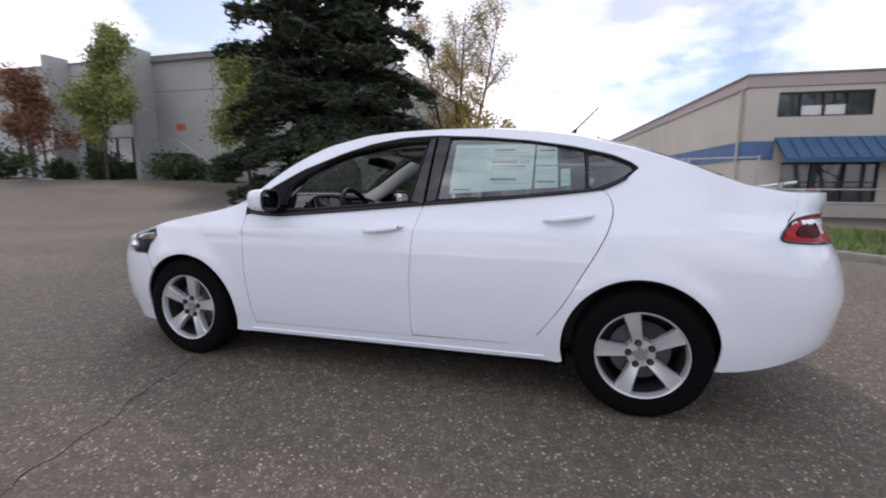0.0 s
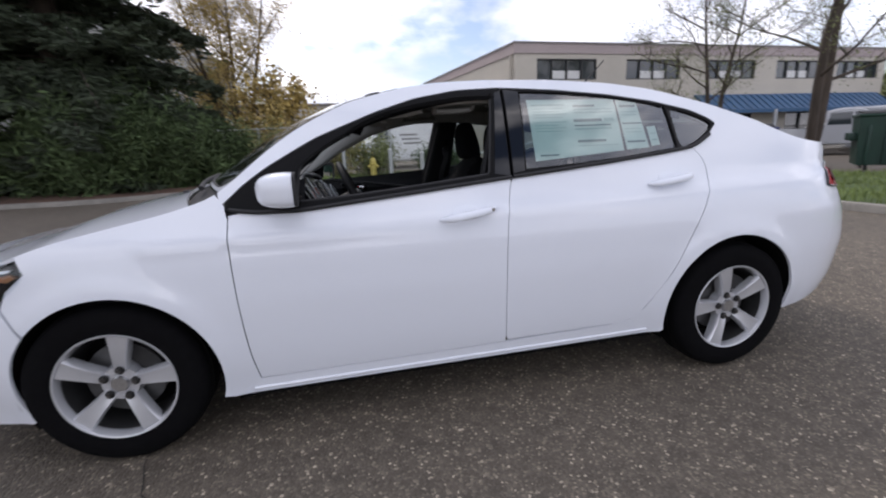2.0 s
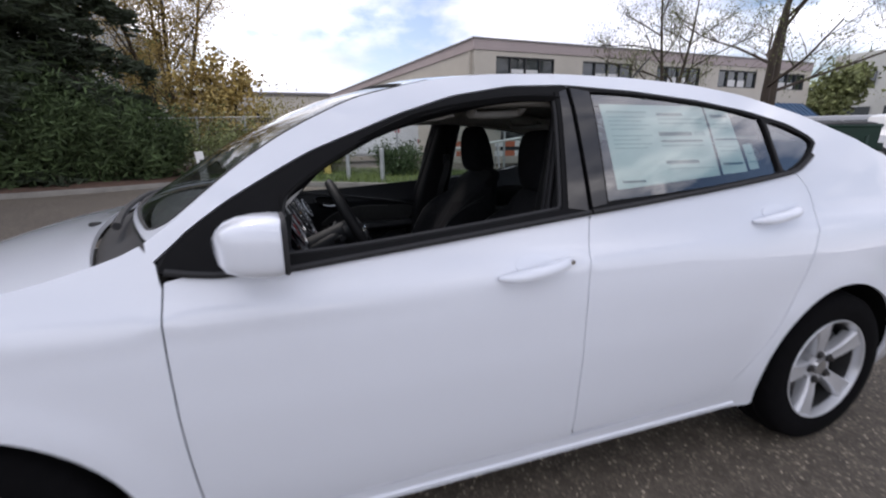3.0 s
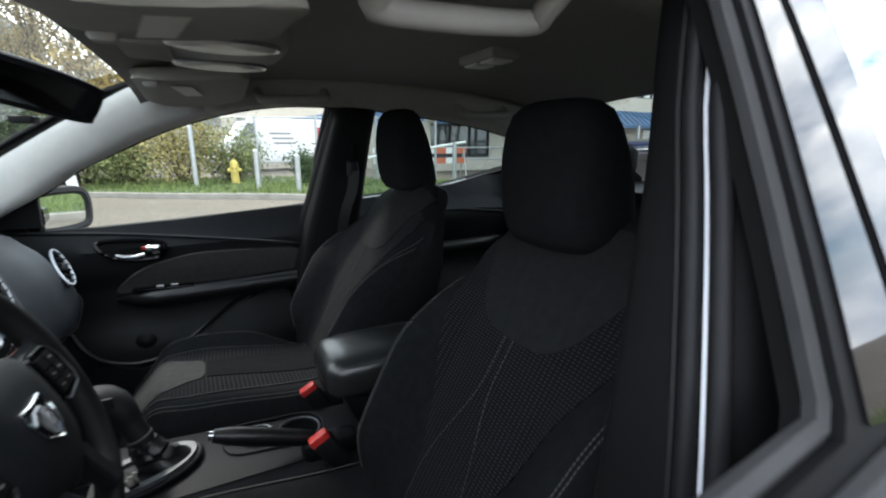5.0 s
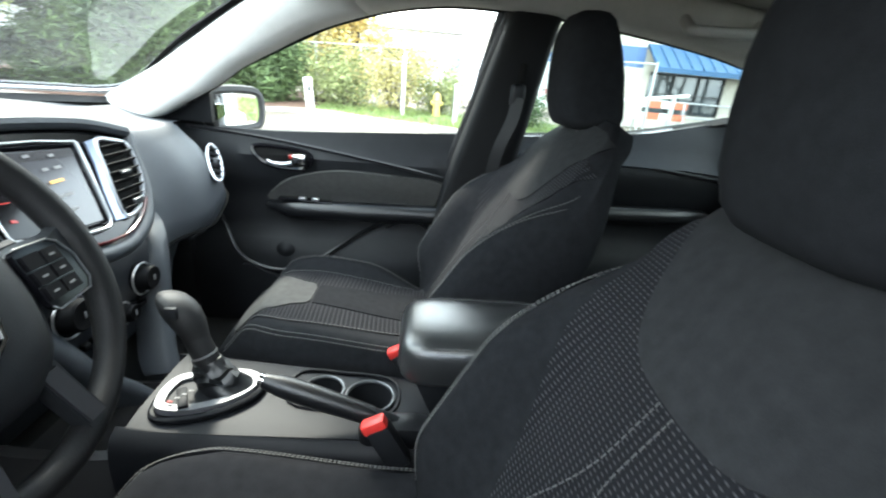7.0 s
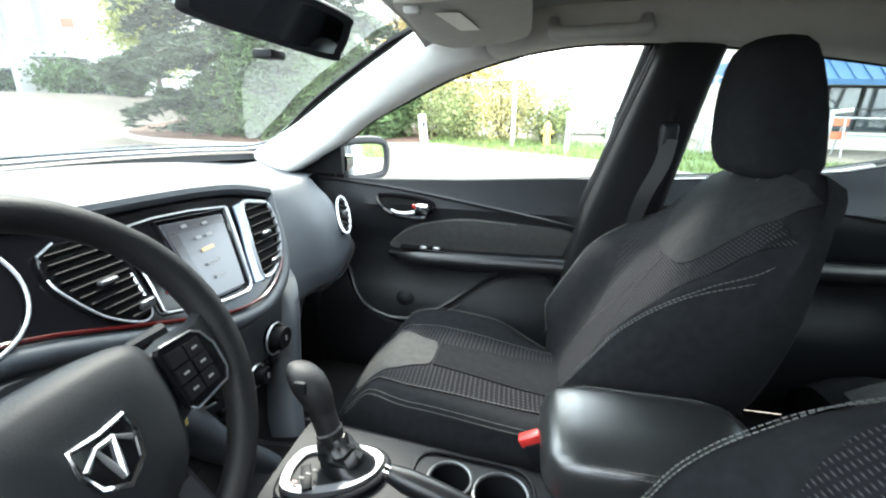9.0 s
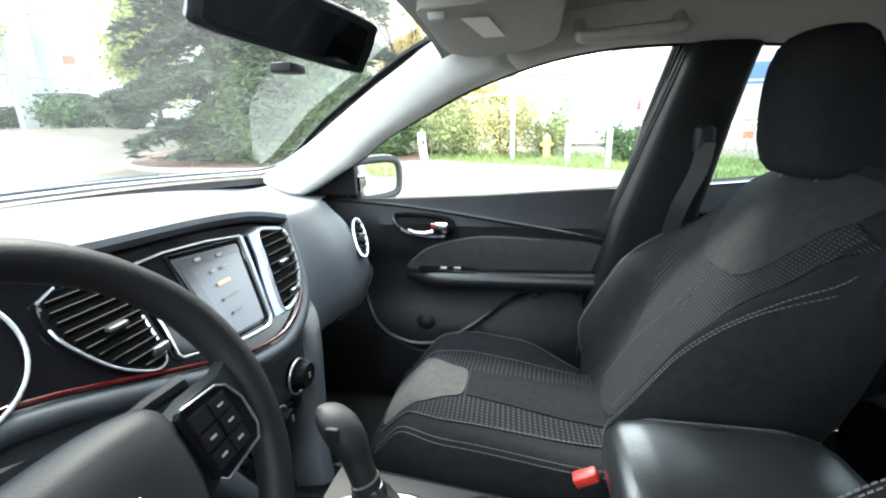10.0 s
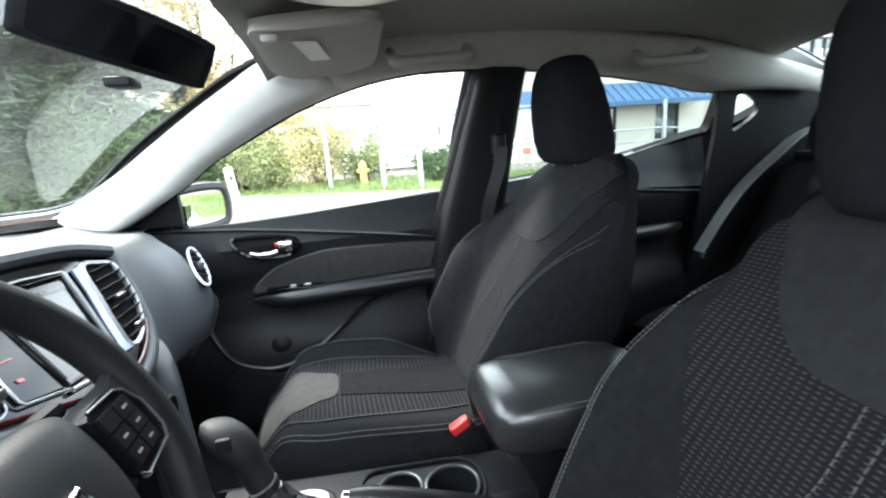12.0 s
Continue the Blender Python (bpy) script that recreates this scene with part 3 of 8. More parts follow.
def build_door(side, front):
    fl = side > 0
    bot = FRONT_DOOR if front else REAR_DOOR
    dlo, opening = (DLO_F, OPEN_F) if front else (DLO_R, OPEN_R)
    lower = 0.0
    if side > 0:
        bot, dlo, opening, lower = sagged(bot), sagged(dlo), sagged(opening, 1.7), 1.0
    hole = [opening] if front else [opening, OPEN_Q]
    door = part("front_door" if front else "rear_door", sheet("door", inset(bot, 0.0014), [], f_side(side), 0.03, 0.02, fl), PAINT, car,
                ("white front door with its window lowered" if side < 0 else "white front door") if front else "white rear door")
    part("window_frame", sheet("window_frame", inset(dlo, 0.002), hole, f_side(side, 0.003), 0.025, 0.035, fl), FRAME_BLACK, door, "black window surround")
    x0, x1 = (-0.88, 0.236) if front else (0.244, 1.25)
    part("belt_strip", tube([side_pt(x, belt_z(x) + 0.006 - lower * (sag(x) + 0.006), side, 0.008) for x in np.linspace(x0, x1, 24)], 0.009, 6), RUBBER, door, "black rubber belt strip")
    if front:
        rl = [p for p in rail_low(side) if p[0] > -0.70 and p[0] < 0.26]
        up_z = curve_fn([-0.66, -0.61, -0.535, -0.445, -0.318, -0.107, 0.07, 0.19, 0.25], [1.04, 1.10, 1.154, 1.205, 1.262, 1.318, 1.348, 1.352, 1.352], 0.015)
        rings = [[Vector((x, side * (y + 0.006), z - 0.004)), Vector(side_pt(x, up_z(x) - 0.002, side, -0.026)), Vector(side_pt(x, up_z(x) + 0.012, side, -0.03)), Vector((x, side * (y + 0.012), z + 0.012))] for x, y, z in rl]
        part("inner_frame", loft(rings), PLASTIC_B, door, "black inner window frame")
        # seals round the opening, and the mirror's sail plate
        part("seal", tube([side_pt(x, z, side, -0.012) for x, z in opening], 0.008, 6, closed=True), RUBBER, door, "black window seal")
        part("sail_panel", sheet("sail_panel", [(-0.87, 0.94), (-0.64, 0.935), (-0.632, 1.10), (-0.75, 1.04), (-0.86, 0.97)], [], f_side(side, 0.006), 0.03, 0.012, fl), FRAME_BLACK, door, "black triangular sail panel")
        if side > 0:
            g = part("window_pane", sheet("window_pane", inset(opening, -0.01), [], f_side(side, -0.02), 0.06, 0.0, fl), GLASS, door)
            g.visible_shadow = False
    else:
        up_z = curve_fn([0.2, 0.34, 0.5, 0.713, 0.9, 1.03, 1.2], [1.356, 1.357, 1.36, 1.341, 1.315, 1.286, 1.24], 0.015)
        rings = [[Vector((x, side * (y + 0.006), z - 0.004)), Vector(side_pt(x, up_z(x) - 0.002, side, -0.026)), Vector(side_pt(x, up_z(x) + 0.012, side, -0.03)), Vector((x, side * (y + 0.012), z + 0.012))] for x, y, z in rail_low(side) if 0.26 < x < 1.16]
        part("inner_frame", loft(rings), PLASTIC_B, door, "black inner window frame")
        g = part("window_pane", sheet("window_pane", inset(opening, -0.01), [], f_side(side, -0.006), 0.06, 0.0, fl), TINTED, door, "tinted rear window pane")
        g.visible_shadow = False
        g = part("quarter_pane", sheet("quarter_pane", inset(OPEN_Q, -0.006), [], f_side(side, -0.006), 0.06, 0.0, fl), TINTED, door, "tinted quarter window pane")
        g.visible_shadow = False
        part("divider", tube([side_pt(1.062 + 0.012 * (1 - k), 1.095 + 0.17 * k, side, 0.0) for k in np.linspace(0, 1, 6)], 0.0065, 6), RUBBER, door)
    ap = [(0.165, 1.022), (0.232, 1.012), (0.25, 1.372), (0.222, 1.362)] if front else [(0.249, 1.02), (0.302, 1.028), (0.335, 1.366), (0.267, 1.376)]
    part("pillar_applique", sheet("pillar_applique", ap, [], f_side(side, 0.006), 0.03, 0.003, fl), BLACK_GLOSS, door, "gloss black pillar cover")
    # handle: a bridge over a cup
    hx, hz, tilt = (0.025, 0.874, 0.13) if front else (0.99, 0.957, 0.13)
    pts = []
    for k in np.linspace(-1, 1, 13):
        x, z = hx + 0.118 * k, hz + 0.118 * k * tilt
        pts.append(side_pt(x, z, side, 0.004 + 0.036 * (1 - abs(k) ** 3)))
    bm = tube(pts, [0.006 + 0.013 * (1 - abs(k) ** 4) for k in np.linspace(-1, 1, 13)], 10, flat=0.75)
    part("door_handle", bm, PAINT, door, "body-coloured pull handle")
    cup = [(hx + 0.062 * math.cos(a), hz + 0.008 + 0.026 * math.sin(a)) for a in np.linspace(0, 2 * math.pi, 24)[:-1]]
    part("handle_cup", sheet("handle_cup", cup, [], lambda s, z: side_pt(s, z, side, 0.003), 0.02, 0.004, fl), PAINT_CUP, door)
    if front and side < 0:
        c = Vector(pts[-2]) + Vector((0.002, -0.012, 0.0))
        part("key_lock", cyl(bmesh.new(), c, c + Vector((0, -0.006, 0)), 0.007, n=12), CHROME, door)
    return door


PAINT_CUP = mat("white_paint_recess", (0.755, 0.785, 0.84), 0.4, vary=0.012, scale=1.5, coat=0.6)


def build_mirror(side, door):
    """Door mirror: a rounded shell on a foot, with a glass towards the rear."""
    prof = [(-0.097, 0.02), (-0.092, 0.05), (-0.066, 0.073), (0.0, 0.08), (0.074, 0.075), (0.097, 0.05), (0.1, 0.0), (0.093, -0.042), (0.066, -0.058), (0.0, -0.062), (-0.066, -0.053), (-0.092, -0.025)]
    cx, cy, cz = (-0.682, 0.952, 1.012) if side < 0 else (-0.672, 0.90, 0.962)
    sw = 0.066 if side < 0 else 0.6
    if side < 0:
        prof = [(y * 0.9, z * 0.86) for y, z in prof]
    rings = []
    for dx, k in ((0.055, 0.93), (0.05, 0.985), (0.03, 1.0), (0.0, 0.985), (-0.03, 0.92), (-0.055, 0.78), (-0.072, 0.55), (-0.082, 0.25)):
        sk = 0.035 * (1 - k)
        rings.append([(cx + dx + sw * y, side * (cy + y * k - sk), cz + z * k) for y, z in spline(prof, 3, True)])
    shell = part("mirror_shell", loft(rings), PAINT, door, "white door mirror shell")
    gl = [(cx + 0.057 + sw * y, side * (cy + y * 0.87), cz + z * 0.86) for y, z in spline(prof, 3, True)]
    g2 = [(p[0] + 0.003, p[1], p[2]) for p in gl]
    part("mirror_glass", loft([gl, g2]), MIRROR, shell, "silvered mirror glass")
    rim = [(cx + 0.058 + sw * y, side * (cy + y * 0.915), cz + z * 0.9) for y, z in spline(prof, 3, True)]
    part("mirror_rim", tube(rim, 0.006 if side < 0 else 0.014, 6, closed=True), RUBBER, shell, "black mirror rim")
    foot = [[(x, side * y, z) for x, y, z in r] for r in (
        [(-0.72, 0.80, 0.945), (-0.62, 0.80, 0.945), (-0.62, 0.80, 0.99), (-0.72, 0.80, 0.99)],
        [(-0.71, 0.90, 0.955), (-0.63, 0.90, 0.955), (-0.63, 0.90, 0.985), (-0.71, 0.90, 0.985)])]
    part("mirror_foot", loft(foot), BLACK_GLOSS, door, "black mirror foot")


MIRROR = mat("mirror_silver", (0.85, 0.87, 0.88), 0.02, metal=1.0, vary=0.0)
MIRROR_DIM = mat("dimming_mirror", (0.34, 0.35, 0.36), 0.05, metal=1.0, vary=0.0)
for _s in (-1, 1):
    build_side(_s)
    build_mirror(_s, build_door(_s, True))
    build_door(_s, False)

# top of the car
WS_S, RW_S = (-0.9, -0.26), (1.1, 1.70)


def rect(s0, s1, u):
    return [(s0, -u)] + [(s, -u) for s in np.linspace(s0, s1, 12)][1:] + [(s1, v) for v in np.linspace(-u, u, 14)][1:] + [(s, u) for s in np.linspace(s1, s0, 12)][1:] + [(s0, v) for v in np.linspace(u, -u, 14)][1:-1]


def round_rect(s0, s1, u, rs=0.05, ru=0.09, k0=1.0, k1=1.0):
    """The same region with rounded corners."""
    out = []
    for cs, cu, a0 in ((s1 - rs, u - ru, 0), (s0 + rs, u - ru, 90), (s0 + rs, -u + ru, 180), (s1 - rs, -u + ru, 270)):
        out += [(cs + rs * math.cos(radians(a0 + a)), cu + ru * math.sin(radians(a0 + a))) for a in np.linspace(0, 90, 7)]
    return [(s, v * (k0 + (k1 - k0) * (s - s0) / (s1 - s0))) for s, v in dense(out, 0.05)]


WS_HOLE, RW_HOLE = round_rect(*WS_S, 0.985), round_rect(*RW_S, 0.94, k0=0.97)
part("hood", sheet("hood", rect(S_NOSE + 0.02, -1.02, 1.0), [], lambda s, u: top_pt(s, u), 0.06, 0.012), PAINT, car)
part("roof", sheet("roof", rect(-0.915, 1.74, 1.0), [WS_HOLE, RW_HOLE], lambda s, u: top_pt(s, u), 0.05, 0.012), PAINT, car)
part("trunk_lid", sheet("trunk_lid", rect(1.745, S_TAIL - 0.01, 1.0), [], lambda s, u: top_pt(s, u), 0.06, 0.012), PAINT, car)
_g = part("windshield", sheet("windshield", rect(WS_S[0] - 0.02, WS_S[1] + 0.01, 0.995), [], lambda s, u: top_pt(s, u, -0.004), 0.08), WINDSHIELD, car, "clear laminated windshield")
_g.visible_shadow = False
_g = part("rear_window", sheet("rear_window", rect(RW_S[0] - 0.01, RW_S[1] + 0.01, 0.955), [], lambda s, u: top_pt(s, u, -0.004), 0.08), REAR_GLASS, car, "lightly tinted rear window")
for _n, _r in (("windshield_seal", WS_HOLE), ("rear_window_seal", RW_HOLE)):
    part(_n, tube([top_pt(s, u, -0.002) for s, u in _r], 0.0045, 6, closed=True), RUBBER, car, "black rubber glass seal")
for _s in (-1, 1):
    part("windshield_border", loft([[side_pt(x, dlo_z(x) - 0.03 + (edge_z(x, _s) - dlo_z(x) + 0.034) * k, _s, -0.016) for k in (0, 0.5, 1)] + [top_pt(x, _s * u, -0.014) for u in (0.99, 0.965)] for x in np.linspace(-0.9, -0.2, 24)], False, False), RUBBER, car, "black ceramic windshield border")
part("cowl", sheet("cowl", rect(-1.015, -0.905, 0.99), [], lambda s, u: top_pt(s, u, -0.022), 0.05, 0.02), RUBBER, car, "black plastic cowl panel")
for _u0, _u1 in ((-0.72, -0.05), (-0.1, 0.6)):
    part("wiper", tube([Vector(top_pt(-0.955 + 0.035 * k, _u0 + (_u1 - _u0) * k, 0.012)) for k in np.linspace(0, 1, 10)], [0.011 - 0.004 * k for k in np.linspace(0, 1, 10)], 6), RUBBER, car, "black wiper arm and blade")
part("washer_nozzle", box_bm(top_pt(-1.06, -0.42, 0.004), (0.03, 0.02, 0.012), 0.004), RUBBER, car)
part("antenna", tube([(0.98, 0, 1.44), (1.0, 0, 1.47), (1.13, 0, 1.60)], [0.02, 0.006, 0.003], 8), RUBBER, car, "short black roof antenna")
part("underbody", box_bm((0.0, 0, 0.23), (3.3, 1.3, 0.08), 0.03), DARK, car)


# ---- wheels ----
def build_wheel(x, side):
    yc = 0.78
    w = new("wheel")
    w.parent = car
    R, W = 0.317, 0.112
    prof = [(0.205, -W + 0.014), (0.212, -W + 0.005), (0.25, -W - 0.002), (0.295, -W + 0.004), (0.309, -W + 0.018), (0.315, -W + 0.045), (0.317, 0), (0.315, W - 0.045), (0.309, W - 0.018), (0.295, W - 0.004), (0.25, W), (0.205, W - 0.012)]
    n = 56
    rings = [[(r * math.cos(a), y, r * math.sin(a)) for r, y in prof] for a in [2 * math.pi * i / n for i in range(n)]]
    bm = loft(rings + [rings[0]], False, False)
    bmesh.ops.remove_doubles(bm, verts=bm.verts, dist=1e-5)
    part("tyre", bm, TYRE, w, "black rubber tyre")
    bm = bmesh.new()
    for yy in (-0.045, 0.0, 0.045):
        tube([((R + 0.0008) * math.cos(a), yy, (R + 0.0008) * math.sin(a)) for a in np.linspace(0, 2 * math.pi, 49)[:-1]], 0.004, 4, bm, True)
    part("tread_groove", bm, DARK, w)
    # rim barrel with a polished lip
    prof = [(0.213, -0.105), (0.210, -0.111), (0.204, -0.109), (0.198, -0.09), (0.192, -0.05), (0.186, 0.03), (0.186, 0.1)]
    rings = [[(r * math.cos(a), y, r * math.sin(a)) for r, y in prof] for a in [2 * math.pi * i / n for i in range(n)]]
    bm = loft(rings + [rings[0]], False, False)
    bmesh.ops.remove_doubles(bm, verts=bm.verts, dist=1e-5)
    rim = part("rim", bm, ALLOY, w, "silver five-spoke alloy rim")
    # dark liner over the alloy barrel: the shade between the spokes, put into colour
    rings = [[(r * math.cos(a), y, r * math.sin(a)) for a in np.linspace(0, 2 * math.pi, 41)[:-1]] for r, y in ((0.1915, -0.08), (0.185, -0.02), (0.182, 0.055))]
    part("barrel_shade", loft(rings, True, False), DARK_METAL, rim, "dark liner giving the rim's inside its shade")
    for i in range(5):
        a = 2 * math.pi * i / 5 + math.pi / 2
        m = Matrix.Rotation(-a, 4, "Y")
        secs = []
        for r, hw, y0, y1 in ((0.03, 0.024, -0.072, -0.03), (0.065, 0.025, -0.083, -0.035), (0.11, 0.029, -0.094, -0.045), (0.157, 0.035, -0.101, -0.055), (0.19, 0.041, -0.104, -0.06), (0.204, 0.045, -0.104, -0.06)):
            secs.append([m @ Vector(p) for p in ((r, y1, -hw), (r, y0 + 0.012, -hw), (r, y0 + 0.002, -hw * 0.8), (r, y0 + 0.005, 0), (r, y0 + 0.002, hw * 0.8), (r, y0 + 0.012, hw), (r, y1, hw))])
        part("spoke", loft(secs), ALLOY, rim)
        p = m @ Vector((0.056, -0.0785, 0))
        # raised dark disc: the shade of the nut's hole, put into colour
        part("lug_hole_shade", cyl(bmesh.new(), p, p + Vector((0, -0.0045, 0)), 0.0165, n=14), DARK_METAL, rim)
        part("lug_nut", cyl(bmesh.new(), p, p + Vector((0, -0.016, 0)), 0.0105, 0.009, n=6), STEEL, rim)
    bm = bmesh.new()
    cyl(bm, (0, -0.03, 0), (0, -0.074, 0), 0.073, 0.066, n=30)
    part("hub", bm, ALLOY, rim)
    bm = cyl(bmesh.new(), (0, -0.07, 0), (0, -0.086, 0), 0.034, 0.028, n=24)
    part("hub_cap", bm, CHROME_DULL, rim)
    bm = cyl(bmesh.new(), (0, 0.0, 0), (0, -0.02, 0), 0.142, n=40)
    part("brake_disc", bm, DISC_STEEL, w, "grey steel brake disc")
    bm = bmesh.new()
    secs = [[(r * math.cos(a), y, r * math.sin(a)) for r, y in ((0.09, -0.05), (0.155, -0.05), (0.155, 0.02), (0.09, 0.02))] for a in np.linspace(0.5, 1.7, 10)]
    loft(secs, True, True, bm)
    part("brake_caliper", bm, DARK_METAL, w, "dark brake caliper")
    cyl_bm = cyl(bmesh.new(), (0, 0.06, 0), (0, 0.075, 0), 0.186, n=30)
    part("backing_plate", cyl_bm, DARK, w)
    w.matrix_basis = pose(x, side * yc, 0.316, 0, 10 if x < 0 else -15, 0) if side < 0 else pose(x, side * yc, 0.316, 0, 40, 180)
    return w


DISC_STEEL = mat("dark_disc_steel", (0.10, 0.10, 0.10), 0.45, metal=0.6, vary=0.2, scale=30)
CHROME_DULL = mat("dull_chrome", (0.5, 0.5, 0.5), 0.3, metal=0.9, vary=0.2, scale=60)
# caliper iron; also the dark colour for shade in the rim and lug holes
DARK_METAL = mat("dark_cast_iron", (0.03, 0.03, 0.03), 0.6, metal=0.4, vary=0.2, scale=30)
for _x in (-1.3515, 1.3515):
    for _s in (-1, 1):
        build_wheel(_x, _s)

# ---- the car's interior ----
CLOTH = mat("black_seat_cloth", (0.0100, 0.0104, 0.0118), 0.95, spec=0.06, vary=0.25, scale=60, bump=0.5, bscale=900)
CLOTH_MID = mat("soft_charcoal_cloth", (0.0165, 0.0168, 0.018), 0.95, spec=0.1, vary=0.22, scale=60, bump=0.5, bscale=900)
CLOTH_GREY = mat("charcoal_seat_cloth", (0.042, 0.042, 0.0412), 0.95, spec=0.15, vary=0.2, scale=60, bump=0.5, bscale=900)
LEATHERETTE = mat("black_leatherette", (0.0045, 0.005, 0.006), 0.36, spec=0.5, vary=0.15, scale=40, bump=0.35, bscale=350)
PLASTIC = mat("black_grained_plastic", (0.0072, 0.008, 0.0095), 0.55, spec=0.2, vary=0.15, scale=30, bump=0.3, bscale=500)
SOFT_DASH = mat("charcoal_soft_dash", (0.024, 0.028, 0.034), 0.55, spec=0.4, vary=0.12, scale=25, bump=0.35, bscale=420)
PIANO = mat("piano_black", (0.004, 0.004, 0.005), 0.1, vary=0.05, spec=0.22)
HEADLINER = mat("grey_headliner_cloth", (0.42, 0.415, 0.385), 0.95, vary=0.06, scale=40, bump=0.3, bscale=700)
PILLAR = mat("pale_grey_pillar_trim", (0.44, 0.44, 0.425), 0.65, vary=0.05, scale=30, bump=0.25, bscale=600)
SATIN_DARK = mat("dark_satin_rim", (0.10, 0.105, 0.11), 0.35, metal=0.7, vary=0.08, scale=30)
SATIN = mat("satin_silver_trim", (0.36, 0.37, 0.39), 0.28, metal=0.7, vary=0.05, scale=30)
THREAD = mat("pale_stitching", (0.065, 0.065, 0.063), 0.8, vary=0.15, scale=100)
REDBTN = mat("red_buckle_button", (0.6, 0.035, 0.03), 0.4, vary=0.1, scale=30)
REDLINE = glow_mat("red_accent_line", (0.035, 0.0015, 0.0015), 0.02)
SCREEN = glow_mat("touch_screen", (0.02, 0.021, 0.025), 0.32)
SCREEN_DK = glow_mat("screen_dark_bar", (0.012, 0.012, 0.014), 0.3)
AMBERTXT = glow_mat("amber_screen_mark", (0.3, 0.16, 0.03), 0.3)
REDTXT = glow_mat("red_button_mark", (0.2, 0.012, 0.01), 0.07)
WHITETXT = mat("white_button_print", (0.13, 0.13, 0.13), 0.6)
THREAD_BRIGHT = mat("white_double_stitching", (0.068, 0.068, 0.066), 0.8, vary=0.15, scale=100)
WHEEL_LEATHER = mat("black_wheel_leather", (0.0035, 0.0035, 0.004), 0.55, spec=0.2, vary=0.15, scale=40, bump=0.35, bscale=350)
BELT_WEB = mat("black_belt_webbing", (0.004, 0.004, 0.0045), 0.6, spec=0.2, vary=0.1, scale=80)
BELT_PALE = mat("pale_grey_belt_webbing", (0.10, 0.10, 0.10), 0.55, vary=0.1, scale=80)
CARPET = mat("black_carpet", (0.006, 0.006, 0.006), 1.0, vary=0.3, scale=90, bump=0.6, bscale=500)
DULL_POST = mat("dark_steel_post", (0.012, 0.012, 0.012), 0.5, vary=0.1)
LABEL_WHITE = mat("white_label", (0.78, 0.78, 0.74), 0.6, vary=0.03)
YELLOWTAG = mat("yellow_tag", (0.5, 0.4, 0.12), 0.6)
LAMP_LENS = mat("dome_lamp_lens", (0.8, 0.8, 0.78), 0.3, vary=0.03)


def mesh_cloth():
    """Dark knit with rows of pale dashes."""
    m = bpy.data.materials.new("dotted_seat_mesh")
    m.use_nodes = True
    nt = m.node_tree
    b = nt.nodes["Principled BSDF"]
    N, L = nt.nodes.new, nt.links.new
    tc, sep, ramp, bp = N("ShaderNodeTexCoord"), N("ShaderNodeSeparateXYZ"), N("ShaderNodeValToRGB"), N("ShaderNodeBump")
    L(tc.outputs["Object"], sep.inputs[0])

    def op(kind, a, b=None, c=None):
        n = N("ShaderNodeMath")
        n.operation = kind
        for k, q in enumerate((a, b, c)):
            if q is None:
                continue
            if isinstance(q, (int, float)):
                n.inputs[k].default_value = q
            else:
                L(q, n.inputs[k])
        return n.outputs[0]

    run = op("MULTIPLY_ADD", sep.outputs["X"], 0.7, op("MULTIPLY", sep.outputs["Z"], 0.9))
    w1 = op("SINE", op("MULTIPLY", sep.outputs["Y"], 2 * math.pi / 0.0092))
    w2 = op("SINE", op("MULTIPLY", run, 2 * math.pi / 0.0062))
    dots = op("MULTIPLY", w2, op("MULTIPLY_ADD", w1, 0.42, 0.58))
    e = ramp.color_ramp.elements
    e[0].position, e[0].color = 0.22, (0.0075, 0.0075, 0.009, 1)
    e[1].position, e[1].color = 0.85, (0.04, 0.04, 0.043, 1)
    L(dots, ramp.inputs[0])
    L(ramp.outputs[0], b.inputs["Base Color"])
    b.inputs["Roughness"].default_value = 0.95
    b.inputs["Specular IOR Level"].default_value = 0.1
    bp.inputs["Strength"].default_value, bp.inputs["Distance"].default_value = 0.5, 0.001
    L(dots, bp.inputs["Height"])
    L(bp.outputs[0], b.inputs["Normal"])
    return m


MESH = mesh_cloth()
BENCH = mat("black_bench_cloth", (0.0085, 0.0085, 0.009), 0.95, spec=0.1, vary=0.25, scale=60, bump=0.5, bscale=900)


def stitch(pts, r=0.0011, parent=None, off=0.0, thread=None):
    """A row of short stitches along a line."""
    bm = bmesh.new()
    P = [Vector(p) for p in spline(pts, 6)]
    run, i, a = 0.0, 0, P[0]
    seg = [a]
    for p, q in zip(P, P[1:]):
        run += (q - p).length
        seg.append(q)
        if run > 0.0065:
            tube([seg[0], seg[len(seg) // 2], seg[0].lerp(seg[-1], 0.72)] if len(seg) > 2 else [seg[0], seg[0].lerp(seg[-1], 0.72)], r, 3, bm)
            run, seg = 0.0, [q]
    return part("stitching", bm, thread or THREAD, parent)


SEAL = mat("black_seal_rubber", (0.011, 0.011, 0.012), 0.55, vary=0.15, scale=30, spec=0.2)
PILLAR_BLACK = mat("black_pillar_plastic", (0.0055, 0.0058, 0.0066), 0.62, vary=0.15, scale=30, bump=0.2, bscale=500, spec=0.14)
